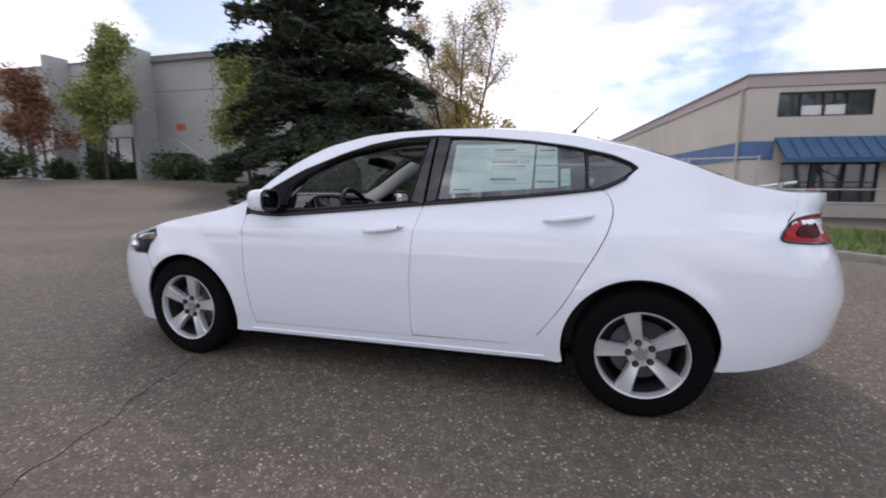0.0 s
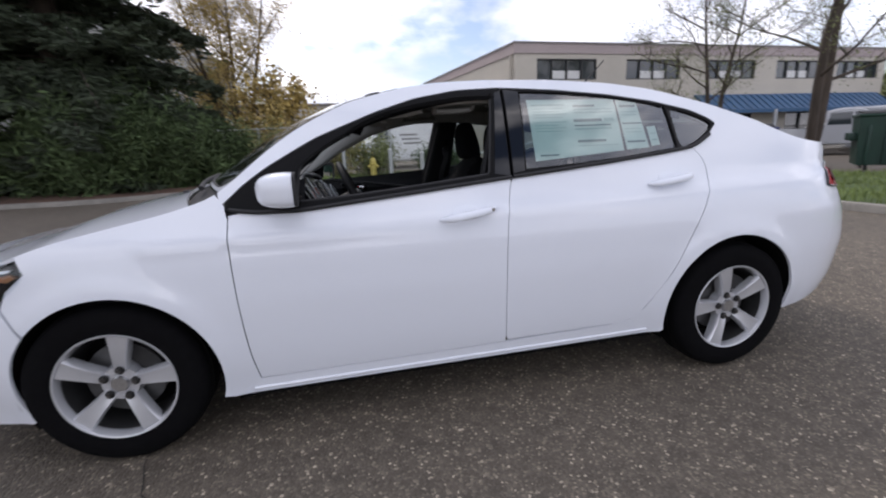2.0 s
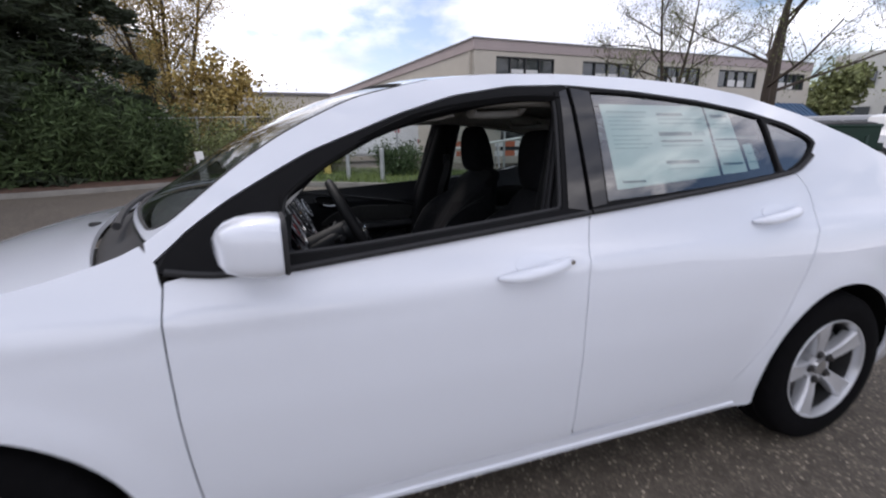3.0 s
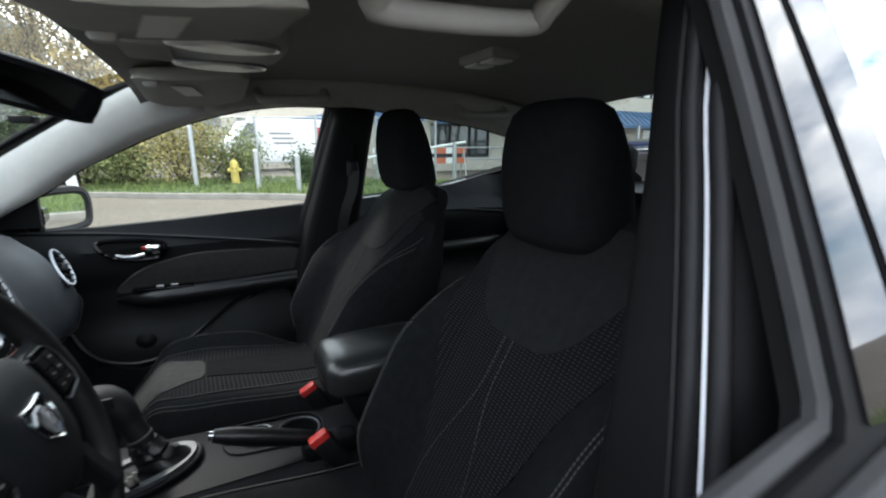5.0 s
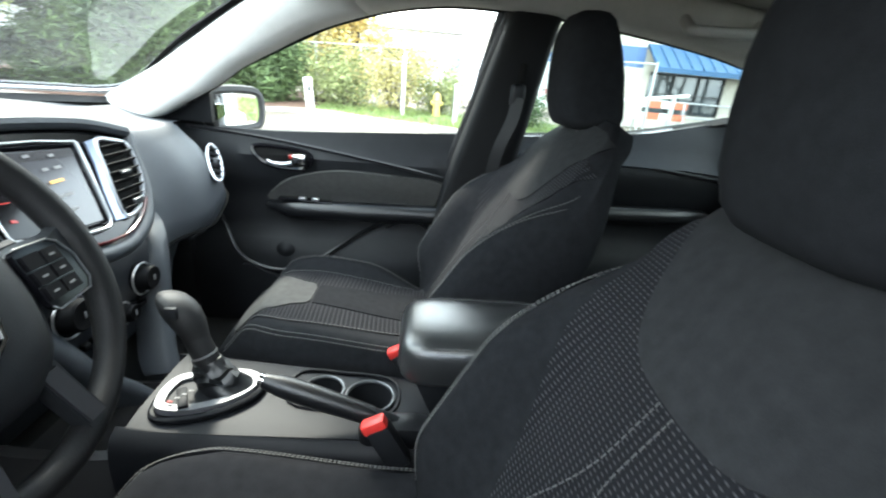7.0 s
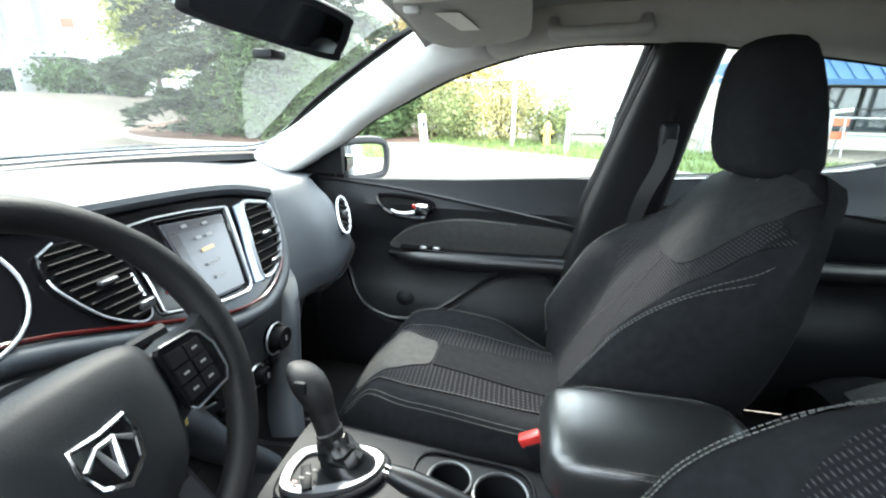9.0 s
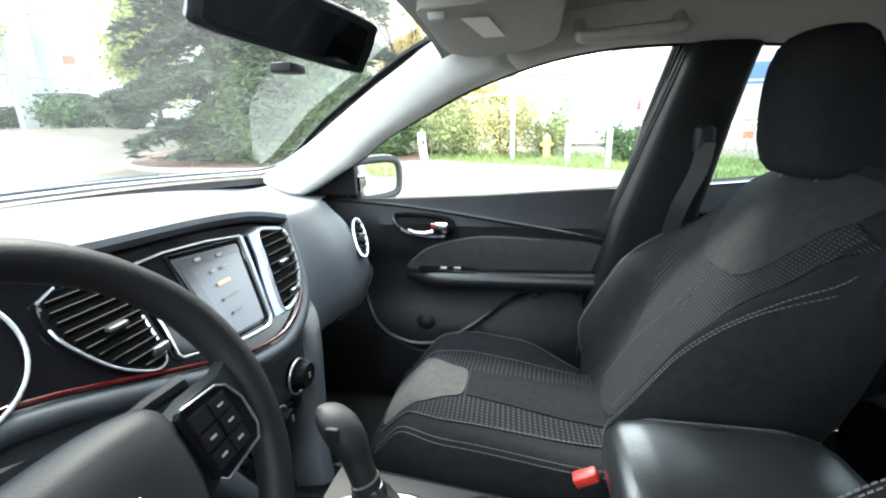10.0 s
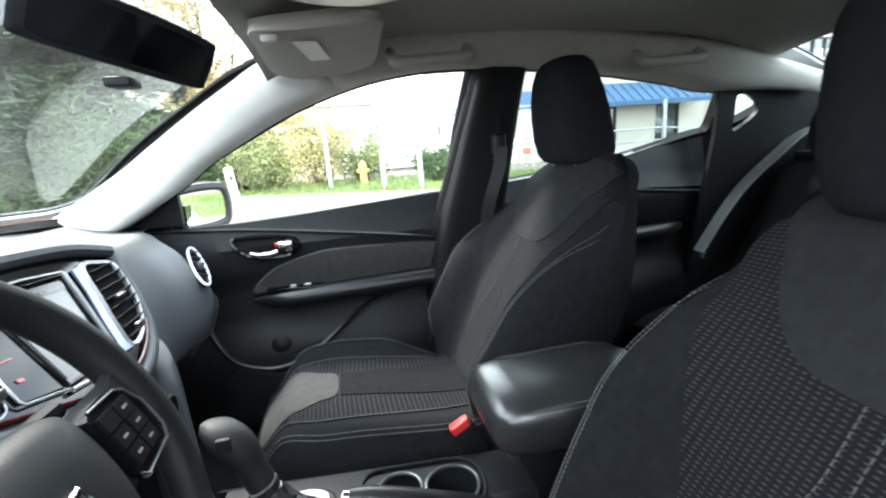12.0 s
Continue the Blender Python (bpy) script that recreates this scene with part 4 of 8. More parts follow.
# headliner, rails and pillars
part("headliner", sheet("headliner", rect(-0.315, 1.12, 0.90), [], lambda s, u: (lambda p: (p[0] - BOW(s) * (1 - u * u), p[1], p[2] - 0.045 - 0.02 * abs(u) ** 4 - 0.008 * sm(-0.1, -0.3, s)))(top_pt(s, u)), 0.06, 0.01), HEADLINER, car, "grey cloth headliner")
RAIL_TOP = spline([(-0.90, 0.73, 0.985), (-0.7356, 0.695, 1.072), (-0.645, 0.672, 1.128), (-0.52, 0.64, 1.205), (-0.42, 0.61, 1.26), (-0.31, 0.575, 1.315), (-0.15, 0.53, 1.343), (0.0, 0.51, 1.352), (0.149, 0.51, 1.356), (0.35, 0.51, 1.354), (0.6, 0.51, 1.34), (0.8, 0.51, 1.318), (0.95, 0.51, 1.29), (1.15, 0.53, 1.25), (1.3, 0.54, 1.215)], 4)


def build_rail(side):
    def ring(a, b):
        a, b = Vector(a), Vector(b)
        m = (a + b) / 2 + Vector((0.0, -0.035, -0.028))
        q1, q2 = a * 0.7 + m * 0.3 + Vector((0, -0.012, -0.004)), b * 0.7 + m * 0.3
        rim = [a + Vector((0, 0.03, 0.0)), a, q1, m, q2, b, b + Vector((0, 0.012, 0.02)), a + Vector((0, 0.04, 0.02))]
        return [Vector((p.x, side * min(p.y, SIDE_Y(p.z) - 0.05), p.z)) for p in rim]
    low = rail_low(side)
    n = len(low)
    k = 24
    part("a_pillar_trim", loft([ring(low[i], RAIL_TOP[i]) for i in range(0, k)]), PILLAR, car, "pale grey A-pillar trim", 100)
    part("roof_rail_trim", loft([ring(low[i], RAIL_TOP[i]) for i in range(k - 1, n)]), HEADLINER, car, "grey roof rail trim", 100)
    # B pillar: wide trim with a tapered top, and its seal
    rings = []
    levels = spline(((0.50, 0.03, 0.28, 0.68, 0.78), (0.75, 0.075, 0.29, 0.665, 0.77), (0.90, 0.11, 0.30, 0.648, 0.76), (1.0, 0.138, 0.315, 0.634, 0.745), (1.15, 0.178, 0.335, 0.609, 0.71), (1.26, 0.208, 0.35, 0.583, 0.665), (1.32, 0.225, 0.365, 0.57, 0.63)), 4)
    levels = [(z, x0, x1, yi, yo, 0.064 + 0.13 * max(0.0, 1.2 - z)) for z, x0, x1, yi, yo in levels]
    for z, x0, x1, yi, yo, w in levels:
        rings.append([(x, side * y, z) for x, y in [(x0 + 0.014, max(yo, yi + w + 0.012))] + spline([(x0 + 0.006, yi + w - 0.004), (x0, yi + w - 0.02), (x0 + 0.004, yi + 0.018), (x0 + 0.016, yi + 0.004), (x0 + 0.045, yi), (x1 - 0.045, yi), (x1 - 0.016, yi + 0.008), (x1, yi + 0.035)], 3) + [(x1, max(yo, yi + w + 0.012))]])
    bp = part("b_pillar_trim", loft(rings), PILLAR_BLACK, car, "black B-pillar trim", 80)
    part("door_seal", tube([(x0 - 0.003, side * (yi + w - 0.008), z) for z, x0, x1, yi, yo, w in levels], 0.0075, 10), SEAL, bp, "black rubber door seal")
    part("seal_lip", tube([(x0 - 0.001, side * (yi + w - 0.021), z) for z, x0, x1, yi, yo, w in levels], 0.004, 8), SEAL, bp)
    part("pillar_jamb", loft([[(x0 + dx, side * (yi + w + dy), z) for dx, dy in ((0.0, 0.0), (0.001, 0.006), (0.014, 0.006), (0.014, 0.0))] for z, x0, x1, yi, yo, w in levels]), PAINT, bp, "white painted door jamb")
    part("outer_seal", tube([(x0 - 0.002, side * (yi + w + 0.0145), z) for z, x0, x1, yi, yo, w in levels], 0.008, 10), SEAL, bp, "black rubber outer door seal")
    # upper belt guide and webbing
    part("belt_guide", box_bm((0.262, side * 0.60, 1.095), (0.04, 0.03, 0.06), 0.012, None, 4), PLASTIC, bp, "black belt guide")
    part("adjuster_slot", box_bm((0.267, side * 0.596, 1.15), (0.018, 0.012, 0.05), 0.004), DARK, bp)
    k = 0.0 if side > 0 else 0.04
    pts = [(0.26 + k, 0.582, 1.09), (0.25 + k, 0.575, 1.03), (0.225 + k, 0.588, 0.95), (0.215 + k, 0.61, 0.85), (0.21 + k, 0.63, 0.6)]
    part("seat_belt", loft([[(x - 0.014, side * (y + 0.012), z), (x + 0.016, side * (y - 0.012), z), (x + 0.0175, side * (y - 0.010), z), (x - 0.0125, side * (y + 0.014), z)] for x, y, z in spline(pts, 4)]), BELT_WEB, car, "black seat-belt webbing")
    # quarter trim with its window left open
    part("c_pillar_trim", sheet("c_pillar_trim", [(0.99, 0.30), (1.75, 0.30), (1.75, 0.9), (1.70, 1.02), (1.40, 1.19), (1.13, 1.215), (0.985, 1.20), (1.0, 1.07)], [spline([(1.055, 1.185), (1.058, 1.13), (1.064, 1.078), (1.10, 1.093), (1.14, 1.125), (1.142, 1.155), (1.10, 1.182)], 3, True)], lambda x, z: (x, side * (0.655 - 0.16 * (z - 0.95) - 0.08 * max(0, x - 1.2)), z), 0.05, 0.015, side < 0), PLASTIC, car, "dark rear quarter trim")


build_rail(-1)
build_rail(1)


# door trims
def door_in(x, z, off=0.0):
    y = 0.745 + 0.028 * sm(0.82, 0.96, z) - 0.018 * math.exp(-((z - 0.86) / 0.03) ** 2) * sm(-0.66, -0.5, x) - 0.03 * sm(0.64, 0.5, z) * sm(0.2, -0.1, x)
    y += 0.03 * sm(0.80, 0.72, z) * sm(0.55, 0.63, z)
    return y - off


def build_door_trim(side, front):
    fl = side < 0
    if front:
        out = [(-0.86, 0.28), (0.10, 0.28), (0.05, 0.5), (0.075, 0.75), (0.11, 0.90), (0.138, 0.963), (-0.107, 0.948), (-0.267, 0.938), (-0.433, 0.929), (-0.604, 0.928), (-0.74, 0.932), (-0.86, 0.94)]
    else:
        out = [(0.30, 0.30), (0.80, 0.32), (1.0, 0.55), (1.1, 0.8), (1.1, 1.075), (0.9, 1.062), (0.744, 1.044), (0.5, 1.025), (0.31, 1.01), (0.30, 0.8)]
        if side > 0:
            out = sagged(out)
    tr = part("door_trim", sheet("door_trim", out, [], lambda x, z: (x, side * door_in(x, z) if front else side * (door_in(x - 0.9, z - 0.03) - 0.02 * sm(0.5, 1.0, x)), z), 0.03, 0.02, fl), PLASTIC, car, "black moulded door trim")
    f = (lambda x, z, o=0.0: (x, side * (door_in(x, z) - o), z)) if front else (lambda x, z, o=0.0: (x, side * (door_in(x - 0.9, z - 0.03) - 0.02 * sm(0.5, 1.0, x) - o), z))
    if front:
        ins = spline([(-0.465, 0.715), (-0.44, 0.755), (-0.38, 0.795), (-0.30, 0.818), (-0.216, 0.828), (-0.072, 0.823), (0.09, 0.808), (0.075, 0.73), (-0.07, 0.722), (-0.31, 0.712)], 3, True)
        part("cloth_insert", sheet("cloth_insert", ins, [], lambda x, z: f(x, z, 0.012), 0.03, 0.012, fl), CLOTH_GREY, tr, "charcoal cloth insert")
        part("seam", tube([f(x, z, 0.012) for x, z in ins[2:16]], 0.0022, 4), THREAD, tr)
        rings = []
        for x in np.linspace(-0.475, 0.085, 16):
            k = sm(-0.475, -0.38, x)
            d, hgt, zc = 0.02 + 0.055 * k, 0.008 + 0.022 * k, 0.70 + 0.02 * (x + 0.2)
            y0 = door_in(x, zc)
            rings.append([(x, side * (y0 + 0.01 - (d + 0.01) * (0.5 + 0.5 * math.cos(a)) ** 0.6), zc + hgt * math.sin(a)) for a in np.linspace(math.pi, -math.pi, 15)[:-1]])
        arm = part("armrest", loft(rings), LEATHERETTE, tr, "black padded door armrest")
        stitch([(x, side * (door_in(x, 0.72) - 0.055 * sm(-0.475, -0.38, x)), 0.724 + 0.02 * (x + 0.2)) for x in np.linspace(-0.44, 0.08, 16)], 0.0012, arm)
        sw = part("switch_plate", box_bm(f(-0.34, 0.727, 0.045), (0.17, 0.035, 0.008), 0.003, Matrix.Rotation(0.03, 4, "Y")), PIANO, tr, "gloss black window switch plate")
        for dx in (-0.01, 0.03):
            part("switch", box_bm(f(-0.34 + dx, 0.734, 0.047), (0.022, 0.014, 0.008), 0.003), CHROME_DULL, sw)
        # handle
        rec = spline([(-0.495, 0.885), (-0.40, 0.885), (-0.325, 0.872), (-0.33, 0.84), (-0.36, 0.825), (-0.44, 0.832), (-0.48, 0.855)], 4, True)
        hb = part("handle_bezel", tube([f(x, z, 0.008) for x, z in rec], 0.007, 6, closed=True), PIANO, tr, "gloss black handle bezel")
        part("recess", sheet("recess", rec, [], lambda x, z: f(x, z, 0.004), 0.03, 0.003, fl), DARK, hb)
        part("pull_lever", tube([f(x, z, o) for x, z, o in ((-0.45, 0.847, 0.012), (-0.43, 0.842, 0.024), (-0.40, 0.841, 0.028), (-0.375, 0.846, 0.026))], [0.004, 0.005, 0.006, 0.006], 8), SATIN, hb, "chrome pull lever")
        part("lock_button", box_bm(f(-0.352, 0.858, 0.022), (0.04, 0.02, 0.03), 0.006), CHROME, hb)
        part("lock_mark", box_bm(f(-0.375, 0.866, 0.03), (0.01, 0.012, 0.012), 0.002), REDTXT, hb)
        # moulded lines
        part("upper_moulding", tube([f(x, z, 0.004) for x, z in spline([(-0.70, 0.927), (-0.50, 0.912), (-0.324, 0.892), (-0.075, 0.858), (0.10, 0.825)], 5)], 0.006, 6), LEATHERETTE, tr)
        part("pocket_lip", tube([f(x, z, 0.012) for x, z in spline([(-0.63, 0.66), (-0.60, 0.60), (-0.542, 0.53), (-0.48, 0.5), (-0.428, 0.492), (-0.37, 0.50), (-0.317, 0.525), (-0.194, 0.603), (-0.095, 0.656), (-0.02, 0.67), (0.05, 0.673)], 4)], 0.007, 6), LEATHERETTE, tr)
        part("map_pocket", sheet("map_pocket", spline([(-0.55, 0.33), (0.05, 0.33), (0.04, 0.655), (-0.095, 0.64), (-0.194, 0.587), (-0.317, 0.51), (-0.428, 0.476), (-0.54, 0.51)], 3, True), [], lambda x, z: f(x, z, 0.03), 0.04, 0.02, fl), PLASTIC, tr)
        part("speaker_dome", loft([[(-0.41 + r * math.cos(a), side * (door_in(-0.41, 0.54) - o), 0.555 + r * math.sin(a)) for a in np.linspace(0, 6.283, 17)[:-1]] for r, o in ((0.03, -0.004), (0.022, 0.002), (0.014, 0.005), (0.008, 0.008))]), PLASTIC, tr, "small black tweeter grille", 80)
        part("sail_trim", sheet("sail_trim", [(-0.78, 0.945), (-0.618, 0.94), (-0.606, 1.04)], [], lambda x, z: (x, side * (0.752 - 0.3 * (z - 0.95)), z), 0.03, 0.02, fl), PLASTIC, tr, "black mirror corner trim")
    else:
        rings = []
        for x in np.linspace(0.36, 0.98, 14):
            k = sm(0.36, 0.45, x) * sm(1.0, 0.9, x)
            d, hgt, zc = 0.015 + 0.05 * k, 0.01 + 0.02 * k, 0.74 + 0.04 * (x - 0.4)
            y0 = abs(f(x, zc)[1])
            rings.append([(x, side * (y0 + 0.01 - (d + 0.01) * (0.5 + 0.5 * math.cos(a)) ** 0.6), zc + hgt * math.sin(a)) for a in np.linspace(math.pi, -math.pi, 13)[:-1]])
        part("armrest", loft(rings), LEATHERETTE, tr, "black padded door armrest")
        pad = [(0.32, 0.94), (0.6, 0.935), (0.85, 0.915), (1.06, 0.90), (1.06, 1.07), (0.9, 1.06), (0.744, 1.042), (0.5, 1.023), (0.32, 1.008)]
        part("upper_pad", sheet("upper_pad", sagged(pad) if side > 0 else pad, [], lambda x, z: f(x, z, 0.012 - 0.012 * sm(0.99, 1.05, z)), 0.03, 0.012, fl), SOFT_DASH, tr, "charcoal soft door top")
        part("upper_moulding", tube([f(x, z, 0.004) for x, z in spline([(0.33, 0.93), (0.6, 0.925), (0.85, 0.90), (1.05, 0.88)], 5)], 0.007, 6), LEATHERETTE, tr)
        part("pull_lever", tube([f(x, z, o) for x, z, o in ((0.47, 0.875, 0.012), (0.50, 0.87, 0.026), (0.55, 0.873, 0.026))], 0.008, 8), CHROME, tr, "chrome pull lever")


for _s in (-1, 1):
    build_door_trim(_s, True)
    build_door_trim(_s, False)


# ---- seats ----
def build_seat(yc, mirror, hx, hy, hz, hk=1.0, bolster=0.075):
    """Front seat: bolstered cushion and backrest with dotted inserts, pale stitching and a headrest on two posts."""
    seat = new("front_seat")
    seat.parent = car
    seat["label"] = "black cloth bucket seat with dotted inserts and pale stitching"
    W = 0.245

    def cw(x):  # half width of the cushion
        return 0.178 + 0.064 * sm(-0.43, -0.24, x)

    def ctop(x, v):
        nose = 0.075 * sm(-0.33, -0.43, x)
        bol = 0.026 * sm(0.5, 0.85, abs(v)) * sm(-0.43, -0.3, x)
        tail = 0.075 * sm(-0.13, 0.1, x) * sm(0.45, 0.9, v * mirror)
        return 0.566 - 0.032 * sm(-0.28, 0.05, x) + bol - tail - nose - 0.05 * sm(0.9, 1.0, abs(v)) + 0.01 * (1 - v * v)

    def cpt(x, v, off=0.0):
        return (x, yc + v * cw(x), ctop(x, v) + off)

    rings = []
    xs = np.concatenate([np.linspace(-0.425, -0.3, 7), np.linspace(-0.25, 0.12, 8)])
    for x in xs:
        top = [cpt(x, v) for v in np.linspace(-1, 1, 31)]
        zb = 0.36 if x > -0.38 else 0.40
        w = cw(x)
        lo = [(x, yc + w * k, z) for k, z in ((1.03, ctop(x, 1) - 0.05), (1.0, zb + 0.03), (0.93, zb), (-0.93, zb), (-1.0, zb + 0.03), (-1.03, ctop(x, 1) - 0.05))]
        rings.append(top + lo)
    cush = part("cushion", loft(rings), CLOTH, seat, "black cloth seat cushion", 60)
    part("insert", sheet("insert", [(-0.40, -0.6), (0.06, -0.52), (0.06, 0.52), (-0.40, 0.6)], [], lambda x, v: cpt(x, v, 0.003), 0.03, 0.006), MESH, cush, "dotted mesh cushion insert")
    part("front_panel", sheet("front_panel", spline([(-0.412, -0.46), (-0.37, -0.50), (-0.33, -0.42), (-0.28, -0.27), (-0.243, -0.20), (-0.237, 0.0), (-0.243, 0.20), (-0.28, 0.27), (-0.33, 0.42), (-0.37, 0.50), (-0.412, 0.46)], 3, True), [], lambda x, v: cpt(x, v, 0.006), 0.025, 0.006), CLOTH_GREY, cush, "charcoal cloth front panel")
    part("centre_panel", sheet("centre_panel", [(-0.233, -0.2), (-0.2, -0.21), (0.07, -0.3), (0.07, 0.3), (-0.2, 0.21), (-0.233, 0.2)], [], lambda x, v: cpt(x, v, 0.0055), 0.025, 0.005), CLOTH, cush, "plain dark centre panel")
    for sg in (-1, 1):
        stitch([cpt(x, sg * (0.6 - 0.17 * (x + 0.4)), 0.004) for x in np.linspace(-0.41, 0.06, 20)], 0.0008, cush)
        for v in (0.885, 0.92):
            stitch([cpt(x, sg * v, 0.0025) for x in np.linspace(-0.405, 0.10, 26)], 0.0008, cush, 0.0, THREAD_BRIGHT)
    # backrest
    B, up, nn = Vector((0.095, yc, 0.51)), Vector((0.50, 0, 0.866)), Vector((-0.866, 0, 0.50))

    def bw(h):
        return (0.232 + 0.03 * sm(0.0, 0.2, h) - 0.04 * sm(0.34, 0.5, h)) * (1 - 0.42 * max(0.0, (h - 0.43) / 0.152) ** 3)

    def bdep(h, v):
        bol = bolster * sm(0.42, 0.82, abs(v)) * sm(-0.03, 0.09, h) * sm(0.46, 0.22, h)
        return 0.055 + bol - 0.035 * sm(0.88, 1.0, abs(v)) - 0.03 * sm(0.46, 0.58, h) - 0.024 * v * v * sm(0.28, 0.46, h)

    def bpt(h, v, off=0.0):
        p = B + up * (h * 1.09) + nn * (bdep(h, v) + off)
        return (p.x, yc + v * bw(h), p.z)

    rings = []
    for h in np.concatenate([np.linspace(-0.02, 0.5, 17), np.linspace(0.512, 0.582, 12)]):
        front = [bpt(h, v) for v in np.linspace(-1, 1, 31)]
        back = []
        tk = 0.05 + 0.062 * sm(0.04, 0.27, h) - 0.035 * sm(0.24, 0.42, h) - 0.055 * sm(0.38, 0.56, h)
        for v in (1.03, 1.0, 0.9, 0.5, 0, -0.5, -0.9, -1.0, -1.03):
            d = {1.03: 0.012 - tk * 0.25, 1.0: -tk * 0.75, 0.9: -tk}.get(abs(v), -tk - 0.01)
            p = B + up * (h * 1.09) + nn * d
            back.append((p.x, yc + v * bw(h), p.z))
        rings.append(front + back)
    back = part("backrest", loft(rings), CLOTH, seat, "black cloth backrest", 60)
    part("insert", sheet("insert", spline([(0.03, -0.26), (0.12, -0.33), (0.20, -0.45), (0.29, -0.59), (0.36, -0.71), (0.43, -0.82), (0.50, -0.84), (0.50, 0.84), (0.43, 0.82), (0.36, 0.71), (0.29, 0.59), (0.20, 0.45), (0.12, 0.32), (0.03, 0.24)], 3, True), [], lambda h, v: bpt(h, v, 0.003), 0.022, 0.006), MESH, back, "dotted mesh backrest insert")
    part("yoke", sheet("yoke", spline([(0.56, -0.80), (0.51, -0.85), (0.475, -0.72), (0.43, -0.58), (0.385, -0.42), (0.36, -0.25), (0.355, 0.0), (0.36, 0.25), (0.385, 0.42), (0.43, 0.58), (0.475, 0.72), (0.51, 0.85), (0.56, 0.80)], 3, True), [], lambda h, v: bpt(h, v, 0.005), 0.022, 0.006), CLOTH_MID, back, "smooth charcoal yoke panel")
    for sg in (-1, 1):
        stitch([bpt(h, sg * (0.04 + 0.2 * sm(0.3, 0.1, h)), 0.0095) for h in np.linspace(0.355, 0.04, 20)], 0.0007, back)
        for v in (0.835, 0.86):
            stitch([bpt(h, sg * (v + 0.03 * sm(0.17, 0.28, h) + 0.09 * sm(0.33, 0.46, h)), 0.002) for h in np.linspace(0.02, 0.445, 36)], 0.0009, back, 0.0, THREAD_BRIGHT)
    # headrest
    hc, tilt = Vector((hx, hy, hz)), radians(-4)
    prof = []
    for z, wd, dp, fx in ((-0.118, 0.078, 0.046, 0.016), (-0.113, 0.09, 0.058, 0.014), (-0.095, 0.098, 0.066, 0.01), (-0.06, 0.101, 0.068, 0.004), (-0.01, 0.101, 0.065, 0.0), (0.035, 0.098, 0.058, -0.004), (0.07, 0.092, 0.05, -0.006), (0.098, 0.08, 0.04, -0.006), (0.112, 0.062, 0.028, -0.006), (0.118, 0.035, 0.014, -0.006)):
        ring = []
        for a in np.linspace(0, 2 * math.pi, 33)[:-1]:
            c, s = math.cos(a), math.sin(a)
            x = fx + dp * hk * math.copysign(abs(c) ** 0.62, c)
            y = wd * hk * math.copysign(abs(s) ** 0.55, s)
            x -= 0.012 * (1 - (y / 0.13) ** 2) * (1 if c < 0 else 0)
            xx, zz = x * math.cos(tilt) + z * math.sin(tilt), z * math.cos(tilt) - x * math.sin(tilt)
            ring.append((hc.x + xx, hc.y + y, hc.z + zz))
        prof.append(ring)
    head = part("headrest", loft(prof), CLOTH, seat, "black cloth headrest", 60)
    for sg in (-1, 1):
        part("headrest_post", tube([(hx - 0.03, hy + sg * 0.06, 0.98), (hx - 0.005, hy + sg * 0.05, hz - 0.1)], 0.005, 8), DULL_POST, head)
    part("side_shield", box_bm((-0.12, yc + mirror * 0.262, 0.40), (0.46, 0.03, 0.10), 0.012), PLASTIC, seat)
    part("seat_rail", box_bm((-0.15, yc, 0.31), (0.5, 0.36, 0.06), 0.01), DARK, seat)
    # buckle on its stalk, on the console side
    bx, by, bz = (-0.005, 0.122, 0.555) if yc > 0 else (-0.027, -0.112, 0.58)
    bu = part("belt_buckle", box_bm((bx + 0.02, by, bz), (0.04, 0.028, 0.085), 0.008, Matrix.Rotation(-0.5, 4, "Y")), PLASTIC, seat, "black belt buckle with a red button")
    part("button", box_bm((bx - 0.004, by, bz + 0.039), (0.04, 0.022, 0.02), 0.005, Matrix.Rotation(-0.5, 4, "Y")), REDBTN, bu, "red release button")
    return seat


build_seat(-0.36, -1, 0.36, -0.322, 1.132, 1.1, 0.062)
build_seat(0.385, 1, 0.372, 0.405, 1.162)


